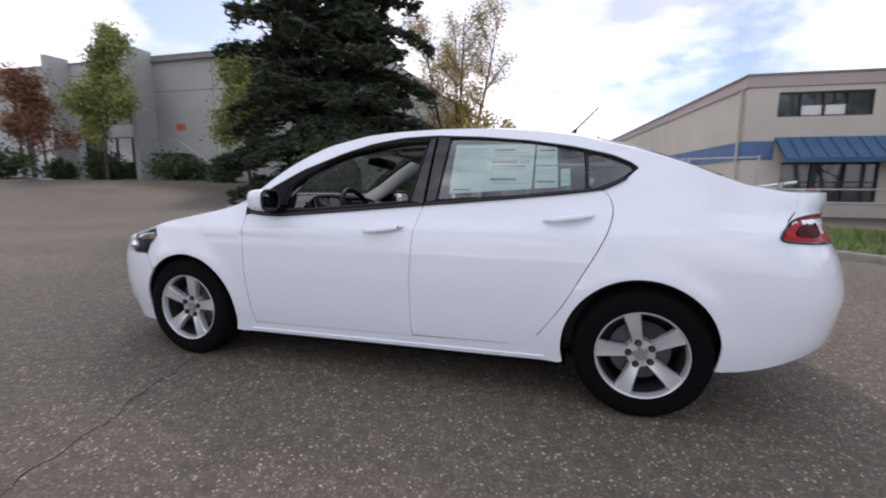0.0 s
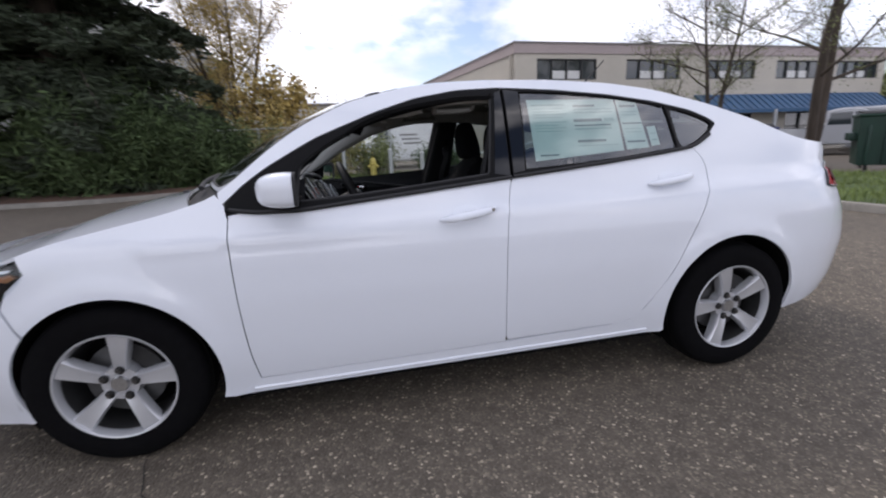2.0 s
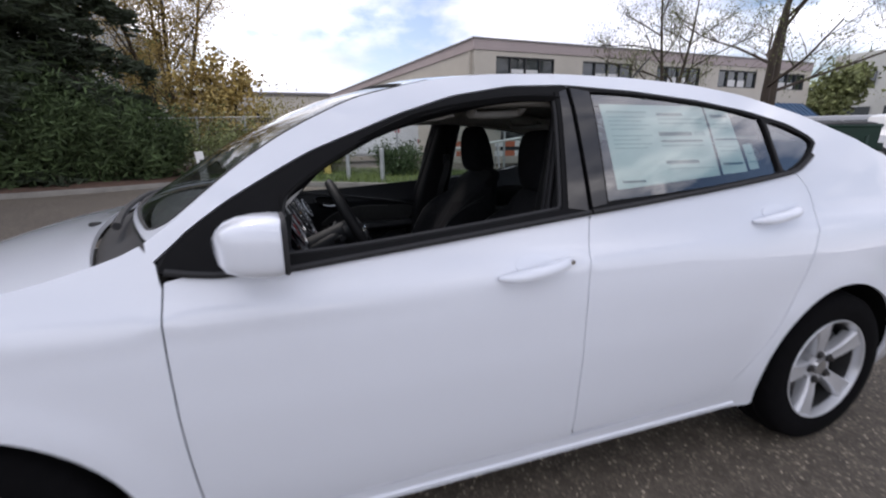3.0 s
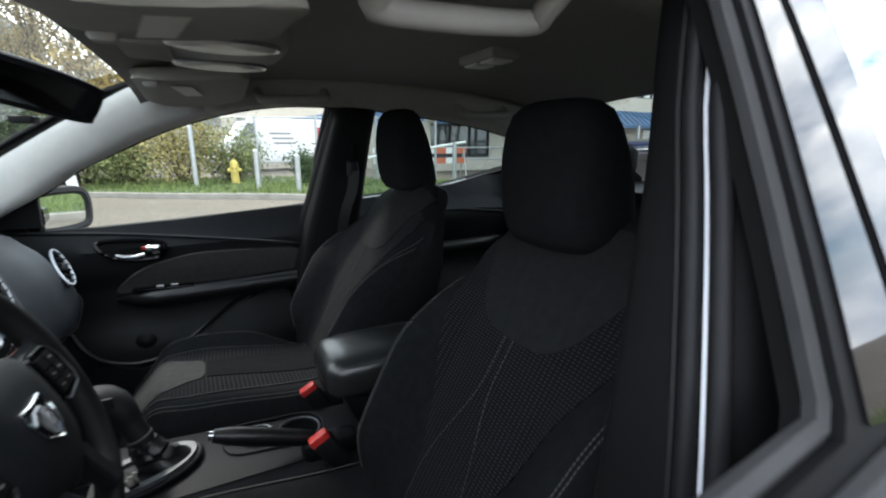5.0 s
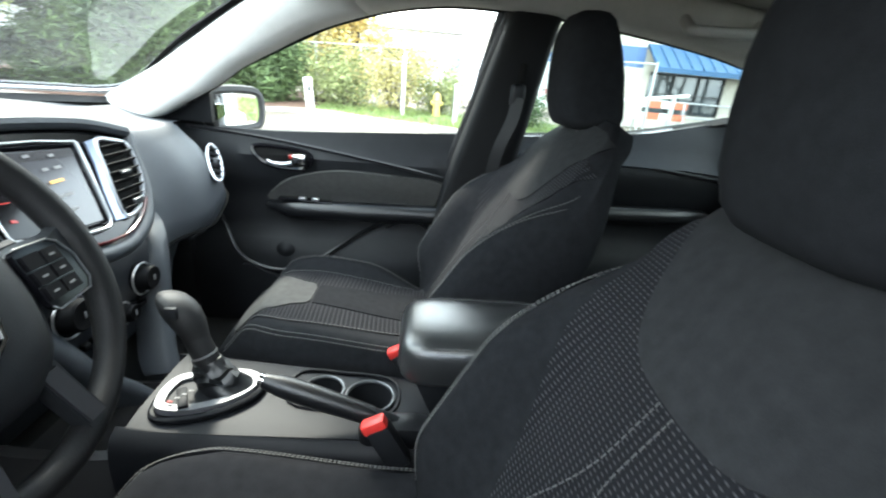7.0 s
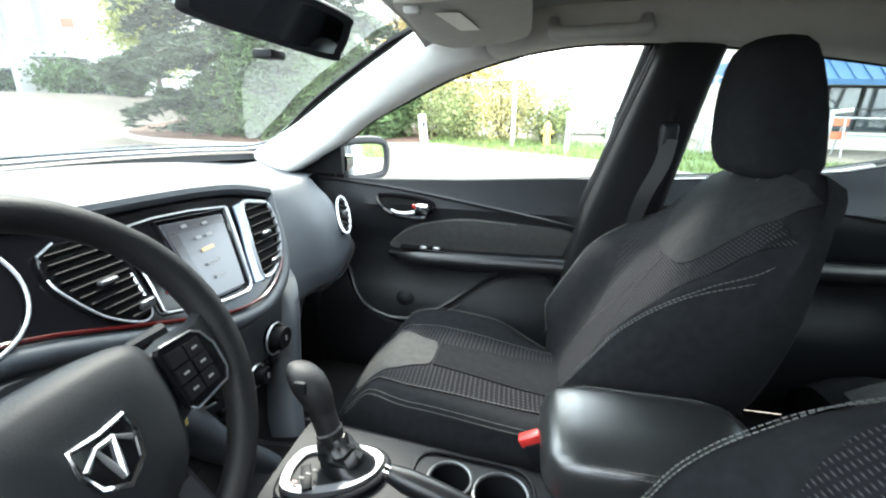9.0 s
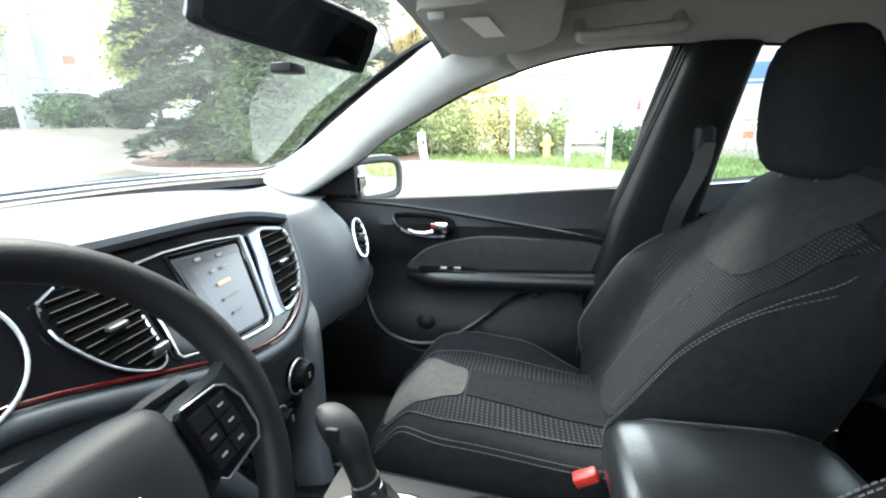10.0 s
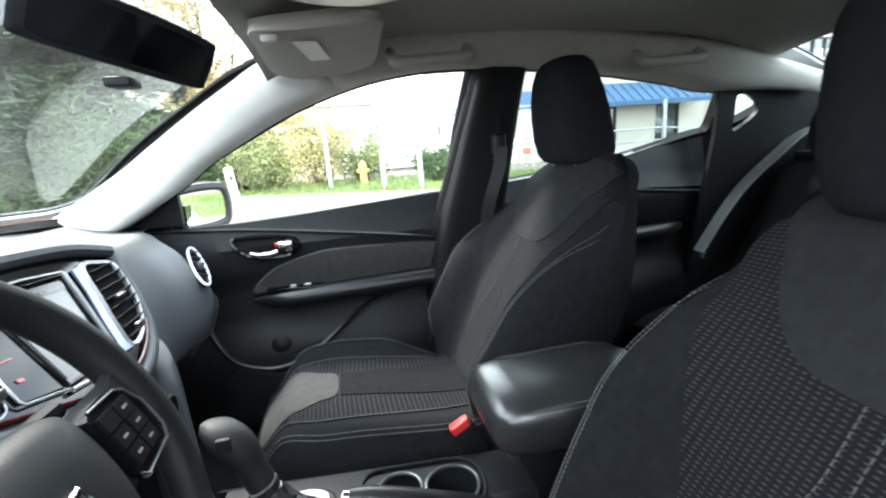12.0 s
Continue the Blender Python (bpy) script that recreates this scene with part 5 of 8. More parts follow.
def build_rear_bench():
    b = new("rear_bench")
    b.parent = car
    b["label"] = "black cloth rear bench with headrests"
    rings = []
    for x in np.linspace(0.70, 1.22, 9):
        z = 0.53 - 0.05 * sm(0.80, 0.70, x) - 0.03 * sm(0.8, 1.2, x)
        rings.append([(x, y, z + 0.03 * math.cos(y * 12.5) * 0.6 - 0.05 * sm(0.6, 0.66, abs(y))) for y in np.linspace(-0.66, 0.66, 34)] + [(x, 0.66, 0.32), (x, -0.66, 0.32)])
    c = part("cushion", loft(rings), BENCH, b, "black cloth bench cushion", 60)
    for y in (-0.35, 0.35):
        part("panel", sheet("panel", [(0.72, y - 0.16), (1.1, y - 0.16), (1.1, y + 0.16), (0.72, y + 0.16)], [], lambda x, yy: (x, yy, 0.556 - 0.05 * sm(0.80, 0.70, x) - 0.03 * sm(0.8, 1.2, x) + 0.03 * math.cos(yy * 12.5) * 0.6), 0.04, 0.01), CLOTH_GREY, c)
    rings = []
    for h in np.linspace(0, 0.56, 10):
        x, z = 1.0 + 0.45 * h, 0.48 + 0.89 * h
        rings.append([(x - 0.03 * math.cos(y * 12.5) * 0.7 + 0.05 * sm(0.6, 0.66, abs(y)) + 0.05 * sm(0.48, 0.56, h), y, z) for y in np.linspace(-0.64, 0.64, 34)] + [(x + 0.14, 0.64, z - 0.06), (x + 0.14, -0.64, z - 0.06)])
    part("backrest", loft(rings), BENCH, b, "black cloth bench backrest", 60)
    for y in (-0.40, 0.0, 0.40):
        rings = []
        for z, w, d in ((-0.09, 0.09, 0.03), (-0.075, 0.112, 0.042), (0.0, 0.12, 0.05), (0.06, 0.112, 0.044), (0.085, 0.08, 0.025)):
            rings.append([(1.245 + 0.25 * z + d * math.copysign(abs(math.cos(a)) ** 0.7, math.cos(a)), y + w * math.copysign(abs(math.sin(a)) ** 0.6, math.sin(a)), (1.09 if y else 1.04) + z) for a in np.linspace(0, 6.283, 25)[:-1]])
        part("headrest", loft(rings), BENCH, b, "black cloth headrest", 60)
    part("parcel_shelf", box_bm((1.57, 0, 0.985), (0.60, 1.2, 0.03), 0.01), PLASTIC, b)
    for sg in (-1, 1):
        pts = [(1.48, 0.56 * sg, 1.02), (1.40, 0.60 * sg, 1.06), (1.325, 0.612 * sg, 1.058), (1.215, 0.613 * sg, 0.988), (1.07, 0.61 * sg, 0.873), (0.93, 0.605 * sg, 0.69)]
        part("seat_belt", loft([[(x, y - 0.022, z + 0.006), (x, y + 0.022, z + 0.006), (x + 0.002, y + 0.022, z), (x + 0.002, y - 0.022, z)] for x, y, z in spline(pts, 5)]), BELT_PALE, b, "grey seat-belt webbing")
        part("belt_tongue", box_bm((0.935, 0.60 * sg, 0.695), (0.02, 0.05, 0.02), 0.004), CHROME, b)


build_rear_bench()

# floor and firewall
part("floor_pan", box_bm((0.1, 0, 0.275), (2.3, 1.5, 0.03), 0.01), CARPET, car, "black carpeted floor")
part("firewall", box_bm((-0.98, 0, 0.57), (0.04, 1.5, 0.62), 0.01, Matrix.Rotation(0.12, 4, "Y")), CARPET, car)
part("kick_panel", box_bm((-0.85, 0.72, 0.45), (0.3, 0.04, 0.36), 0.012), PLASTIC, car)
part("kick_panel", box_bm((-0.85, -0.72, 0.45), (0.3, 0.04, 0.36), 0.012), PLASTIC, car)
part("rear_bulkhead", box_bm((1.75, 0, 0.65), (0.04, 1.3, 0.66), 0.01), CARPET, car)


# ---- dashboard ----
dash = new("dashboard")
dash.parent = car
dash["label"] = "charcoal dashboard with a gloss black centre panel and red accent line"
P0, UPV, NRM = Vector((-0.59, 0, 0.885)), Vector((-0.496, 0, 0.868)), Vector((0.868, 0, 0.496))


def dpt(y, v, off=0.0):
    """A point of the dash's sloping face."""
    p = P0 + UPV * v + NRM * off
    return (p.x, y, p.z)


def dash_profile(y):
    """Section of the dash at y: from the glass's foot over the pad, down the face and under the knee."""
    hood = 0.03 * sm(-0.12, -0.24, y) * sm(-0.60, -0.50, y)
    a = abs(y)
    end = 0.13 * sm(0.54, 0.74, a) ** 1.5
    c = 0.012 * sm(0.45, 0.3, y)
    bow = 0.17 * (1 - (y / 0.78) ** 2)
    foot = 0.955 + 0.062 * (1 - (y / 0.78) ** 2)
    bulge = 0.036 * sm(0.34, 0.48, a)
    drop = 0.07 * sm(0.66, 0.46, y) * sm(0.12, 0.26, y)
    pr = [(-0.885 - bow, foot, 0), (-0.875 - bow * 0.9, foot - 0.008, 0), (-0.86 - bow * 0.5, 0.975 + hood * 0.4, 0), (-0.78, 0.958 + hood * 0.8 + c, 0), (-0.70, 0.958 + hood + c, 0.1), (-0.665, 0.957 + hood + c, 0.25), (-0.645, 0.95 + hood, 0.4), (-0.635, 0.93 + hood * 0.6, 0.65), (-0.615, 0.905, 0.85), (-0.585, 0.862 - drop * 0.25, 1), (-0.558, 0.81 - drop * 0.7, 1), (-0.55, 0.79 - drop, 0.9), (-0.557, 0.775 - drop, 0.7), (-0.60, 0.755 - drop, 0.5), (-0.655, 0.70 - drop, 0.3), (-0.69, 0.56, 0), (-0.72, 0.42, 0), (-0.80, 0.36, 0)]
    return [(x - (end if i > 3 else 0) * (0.35 if i < 6 else 1) + bulge * k, y, z - 0.014 * sm(0.55, 0.73, a) * (1 if i > 3 else 0)) for i, (x, z, k) in enumerate(pr)]


rings = [dash_profile(y) for y in np.linspace(-0.735, 0.735, 71)]
part("dash_pad", loft(rings, False, False), SOFT_DASH, dash, "charcoal soft-touch dash pad", 55)
part("glovebox_seam", tube([(x + 0.004, y, z - 0.002) for x, y, z in [dash_profile(y)[11] for y in np.linspace(0.26, 0.62, 16)]], 0.0025, 4), DARK, dash)
part("glovebox_latch", box_bm((-0.545, 0.44, 0.703), (0.02, 0.08, 0.010), 0.004), PLASTIC, dash)

LOW = spline([(-0.60, 0.01), (-0.42, 0.018), (-0.25, 0.012), (-0.195, 0.0), (-0.156, -0.014), (-0.08, -0.045), (0.0, -0.077), (0.06, -0.097), (0.118, -0.106), (0.166, -0.104), (0.225, -0.084), (0.27, -0.05), (0.302, 0.0), (0.328, 0.058)], 4)
TOP = spline([(0.332, 0.072), (0.24, 0.10), (0.134, 0.114), (0.03, 0.121), (-0.08, 0.127), (-0.2, 0.14), (-0.35, 0.15), (-0.5, 0.14), (-0.6, 0.10)], 4)
PANEL = LOW + TOP
pan = part("centre_panel", sheet("centre_panel", PANEL, [], lambda y, v: dpt(y, v, 0.012), 0.04, 0.03), PIANO, dash, "gloss black instrument panel")
part("red_line", tube([dpt(y, v + 0.003, 0.019) for y, v in LOW[2:44]], 0.0026, 6), REDLINE, pan, "red accent line")
part("surround", tube([dpt(y, v - 0.015, 0.006) for y, v in LOW] + [dpt(0.345, 0.072, 0.006)], 0.0155, 10), SOFT_DASH, pan, "padded panel surround")
part("hood_lip", tube([dpt(y, v + 0.006, 0.02) for y, v in TOP], 0.012, 8), SOFT_DASH, pan, "padded hood over the panel")


def quad_bezel(name, pts, r, off, material, parent, label=""):
    return part(name, tube([dpt(y, v, off) for y, v in spline(pts, 4, True)], r, 6, closed=True), material, parent, label)


def build_vent(pts, parent, rim, n=7, r=0.005):
    """A louvred air vent: rim, dark throat, slats and a tab."""
    ys, vs = [p[0] for p in pts], [p[1] for p in pts]
    ve = quad_bezel("air_vent", pts, r, 0.018, rim, parent, "air vent with dark slats")
    part("throat", sheet("throat", spline(pts, 4, True), [], lambda y, v: dpt(y, v, 0.014), 0.04, 0.002), DARK, ve)
    poly = spline(pts, 4, True)
    for i in range(n):
        v = min(vs) + (max(vs) - min(vs)) * (i + 0.7) / (n + 0.6)
        xs = [y for y in np.linspace(min(ys), max(ys), 80) if in_poly(np.array([y]), np.array([v]), poly)[0]]
        if len(xs) > 3:
            a, b = xs[0] + 0.003, xs[-1] - 0.003
            rings = [[dpt(y, v + dv, o) for dv, o in ((0.0015, 0.0245), (0.0, 0.0255), (-0.0045, 0.018), (-0.0025, 0.016))] for y in (a, b)]
            part("slat", loft(rings), SLAT, ve)
    cy, cv = sum(ys) / len(ys), sum(vs) / len(vs)
    part("tab", box_bm(dpt(cy, cv, 0.027), (0.010, 0.026, 0.006), 0.002), SATIN_DARK, ve)
    lowest = sorted(pts, key=lambda p: p[1])[:3]
    part("wheel", box_bm(dpt(sum(p[0] for p in lowest) / 3 + 0.004, min(vs) + 0.017, 0.022), (0.008, 0.024, 0.012), 0.002), SATIN_DARK, ve)
    return ve


SLAT = mat("charcoal_vent_slat", (0.0028, 0.0028, 0.0034), 0.6, spec=0.08, vary=0.1)
SATIN_BLUE = mat("cool_satin_trim", (0.17, 0.20, 0.27), 0.3, metal=0.7, vary=0.05, scale=30)
build_vent([(0.238, 0.072), (0.28, 0.068), (0.313, 0.052), (0.30, 0.005), (0.274, -0.034), (0.225, -0.069), (0.178, -0.074), (0.19, -0.03), (0.213, 0.02)], pan, SATIN, 8, 0.0048)
build_vent([(-0.145, 0.085), (-0.12, 0.098), (-0.064, 0.09), (-0.053, 0.05), (-0.056, -0.01), (-0.062, -0.03), (-0.08, -0.034), (-0.12, -0.005), (-0.146, 0.045)], pan, PIANO, 10, 0.0022)
for _l in (((-0.15, 0.06), (-0.146, 0.04), (-0.12, -0.007), (-0.085, -0.035), (-0.065, -0.035), (-0.058, -0.022)), ((-0.056, -0.006), (-0.054, 0.03)), ((-0.145, 0.09), (-0.12, 0.101))):
    part("vent_edge", tube([dpt(y, v, 0.0195) for y, v in spline(_l, 4)], 0.0016, 6), SATIN, pan, "thin bright vent edge")
part("vent_blade", sheet("vent_blade", [(0.211, 0.074), (0.236, 0.076), (0.216, 0.02), (0.192, -0.03), (0.178, -0.078), (0.148, -0.074), (0.171, -0.018), (0.197, 0.033)], [], lambda y, v: dpt(y, v, 0.0195), 0.03, 0.004), SATIN_BLUE, pan, "wide satin silver vent surround")
# screen
scr = part("touch_screen", sheet("touch_screen", [(0.03, -0.055), (0.126, -0.064), (0.14, -0.03), (0.16, 0.03), (0.172, 0.068), (0.036, 0.082)], [], lambda y, v: dpt(y, v, 0.017), 0.1, 0.004), SCREEN, pan, "lit grey touch screen")
part("screen_bezel", tube([dpt(y, v, 0.017) for y, v in ((0.024, -0.06), (0.13, -0.07), (0.165, 0.03), (0.18, 0.074), (0.03, 0.088))], 0.0035, 6, closed=True), PIANO, scr)
part("chrome_edge", tube([dpt(y, v, 0.019) for y, v in spline(((0.022, -0.066), (0.09, -0.077), (0.132, -0.076), (0.15, -0.04), (0.172, 0.02), (0.19, 0.076)), 3)], 0.0035, 6), SATIN, scr, "satin silver screen edge")
part("top_edge", tube([dpt(y, v, 0.019) for y, v in ((0.19, 0.078), (0.11, 0.09), (0.03, 0.096), (-0.03, 0.094))], 0.0018, 6), CHROME_DULL, scr)
part("top_bar", sheet("top_bar", [(0.04, 0.063), (0.168, 0.054), (0.171, 0.066), (0.038, 0.079)], [], lambda y, v: dpt(y, v, 0.0185), 0.1, 0.001), SCREEN_DK, scr)
part("button_column", sheet("button_column", [(0.032, -0.05), (0.048, -0.052), (0.056, 0.06), (0.038, 0.062)], [], lambda y, v: dpt(y, v, 0.0185), 0.1, 0.001), SCREEN_DK, scr)
for _y, _v, _w, _m in ((0.095, 0.02, 0.028, AMBERTXT), (0.09, 0.042, 0.012, WHITETXT), (0.115, 0.041, 0.014, WHITETXT), (0.09, -0.005, 0.032, WHITETXT), (0.085, -0.03, 0.02, WHITETXT), (0.12, 0.062, 0.012, WHITETXT), (0.075, 0.068, 0.012, WHITETXT)):
    part("screen_mark", sheet("screen_mark", [(_y - _w / 2, _v - 0.0025), (_y + _w / 2, _v - 0.0025), (_y + _w / 2, _v + 0.0025), (_y - _w / 2, _v + 0.0025)], [], lambda y, v: dpt(y, v, 0.0205), 0.1, 0.0006), _m, scr)
# gloss strip between vent and screen
hz = part("hazard_strip", sheet("hazard_strip", [(-0.03, 0.09), (0.024, 0.09), (0.022, -0.056), (-0.042, -0.038)], [], lambda y, v: dpt(y, v, 0.016), 0.1, 0.003), PIANO, pan, "gloss black control strip")
part("red_mark", sheet("red_mark", [(-0.022, -0.014), (-0.014, -0.016), (-0.013, -0.021), (-0.022, -0.019)], [], lambda y, v: dpt(y, v, 0.018), 0.1, 0.001), REDTXT, hz, "red hazard mark")
for _v in (0.034, 0.012):
    part("red_mark", sheet("red_mark", [(-0.02, _v), (-0.002, _v - 0.002), (-0.002, _v - 0.0038), (-0.02, _v - 0.0018)], [], lambda y, v: dpt(y, v, 0.0185), 0.1, 0.001), REDTXT, hz)
part("silver_edge", tube([dpt(y, v, 0.0185) for y, v in ((-0.035, 0.045), (-0.038, 0.0), (-0.044, -0.036), (-0.04, -0.043), (0.022, -0.062))], 0.0017, 6), SATIN, hz)
# instrument cluster: two ringed dials under the hood
for _cy in (-0.44, -0.255):
    dial = part("dial", cyl(bmesh.new(), Vector(dpt(_cy, 0.075, 0.004)), Vector(dpt(_cy, 0.075, 0.018)), 0.075, n=36), PIANO, dash, "round gauge with a pale ring")
    part("ring", tube([Vector(dpt(_cy + 0.08 * math.cos(a), 0.075 + 0.075 * math.sin(a), 0.022)) for a in np.linspace(0, 6.283, 41)[:-1]], 0.0022, 8, closed=True), SATIN, dial)
    part("needle", tube([dpt(_cy, 0.075, 0.022), dpt(_cy - 0.035, 0.04, 0.022)], 0.0016, 4), REDTXT, dial)
# side vents
for _s in (1, -1):
    c = Vector((-0.552, _s * 0.583, 0.852))
    nv = Vector((0.72, -_s * 0.25, 0.62)).normalized()
    bx2 = Vector((-0.41, _s * 0.62, 0.6))
    bx2 = (bx2 - nv * bx2.dot(nv)).normalized()
    ax = bx2.cross(nv).normalized()
    ring = [c + ax * 0.019 * math.cos(a) + bx2 * 0.06 * math.sin(a) for a in np.linspace(0, 6.283, 33)[:-1]]
    sv = part("air_vent", tube([p + nv * 0.010 for p in ring], 0.0038, 8, closed=True), SATIN, dash, "oval side air vent with a satin rim")
    part("throat", loft([[p for p in ring], [p + nv * 0.006 for p in ring]]), DARK, sv)
    for k in np.linspace(-0.75, 0.75, 6):
        w = 0.019 * math.sqrt(1 - k * k) * 0.9
        p = c + bx2 * 0.062 * k + nv * 0.012
        part("slat", tube([p - ax * w, p + ax * w], 0.004, 6, flat=0.5), SATIN_DARK, sv)
    part("tab", box_bm(c + nv * 0.016, (0.012, 0.012, 0.018), 0.003), SATIN_DARK, sv)

# climate controls: a curved pod with three knobs
POD = mat("dark_blue_grey_satin", (0.009, 0.0105, 0.0135), 0.3, spec=0.45, vary=0.1, scale=30)
pod = part("climate_pod", loft([[(x, y, z) for x, z in ((-0.60, 0.775), (-0.535, 0.768), (-0.522, 0.74), (-0.515, 0.69), (-0.53, 0.645), (-0.60, 0.62))] for y in np.linspace(-0.085, 0.22, 9)], False, False), POD, dash, "dark satin climate control pod")
for _y, _z, _r in ((0.157, 0.708, 0.026), (-0.026, 0.728, 0.029), (0.088, 0.668, 0.018)):
    a = Vector((-0.522, _y, _z))
    d = Vector((0.97, 0, 0.2))
    kb = part("knob", loft([[a + d * h + Vector((0, r * math.cos(t), r * math.sin(t))) for t in np.linspace(0, 6.283, 29)[:-1]] for h, r in ((0.0, _r * 1.3), (0.006, _r * 1.3), (0.008, _r), (0.028, _r * 0.92), (0.032, _r * 0.8), (0.03, _r * 0.6))]), SLAT, pod, "ribbed climate knob")
    part("knob_ring", tube([a + d * 0.009 + Vector((0, _r * 1.2 * math.cos(t), _r * 1.2 * math.sin(t))) for t in np.linspace(0, 6.283, 29)[:-1]], 0.002, 6, closed=True), CHROME_DULL, kb)
    part("knob_mark", box_bm(a + d * 0.033, (0.002, 0.004, 0.010)), WHITETXT, kb)
for i in range(4):
    part("button", box_bm((-0.517, 0.115 + 0.03 * (i % 2), 0.662 + 0.014 * (i // 2)), (0.012, 0.022, 0.010), 0.003), SLAT, pod)
for i in range(3):
    part("button", box_bm((-0.517, -0.03 + 0.022 * i, 0.662), (0.012, 0.016, 0.012), 0.003), SLAT, pod)
# trim blades that carry the pod down to the console
for _sg, _dy in ((1, 0.0), (-1, 0.13)):
    part("side_blade", loft([[(x - 0.06, _sg * (y + 0.01 - _dy), z - 0.01), (x - 0.012, _sg * (y + 0.008 - _dy), z - 0.002), (x, _sg * (y - 0.004 - _dy), z), (x + 0.001, _sg * (y - w * 0.6 - _dy), z), (x - 0.012, _sg * (y - w - _dy), z), (x - 0.06, _sg * (y - w - _dy), z - 0.01)] for x, y, z, w in spline(((-0.575, 0.33, 0.80, 0.05), (-0.545, 0.305, 0.782, 0.06), (-0.522, 0.275, 0.76, 0.06), (-0.503, 0.242, 0.725, 0.05), (-0.49, 0.213, 0.68, 0.042), (-0.474, 0.178, 0.62, 0.036), (-0.456, 0.14, 0.57, 0.034), (-0.44, 0.12, 0.54, 0.03)), 4)]), SOFT_DASH, dash, "dark satin centre stack blade", 60)

# ---- steering wheel ----
DARK_SATIN = mat("dark_satin_trim", (0.03, 0.03, 0.034), 0.4, metal=0.6, vary=0.1, scale=30)
DARK_SILVER = mat("shaded_satin_silver", (0.13, 0.133, 0.14), 0.45, metal=0.35, vary=0.06, scale=30)
WC, WN, WU = Vector((-0.40, -0.315, 0.902)), Vector((0.906, 0, 0.423)), Vector((-0.423, 0, 0.906))


def wpt(y, v, off=0.0):
    """A point of the wheel's plane; y to the car's right, v up the wheel."""
    return WC + Vector((0, y, 0)) + WU * v + WN * off


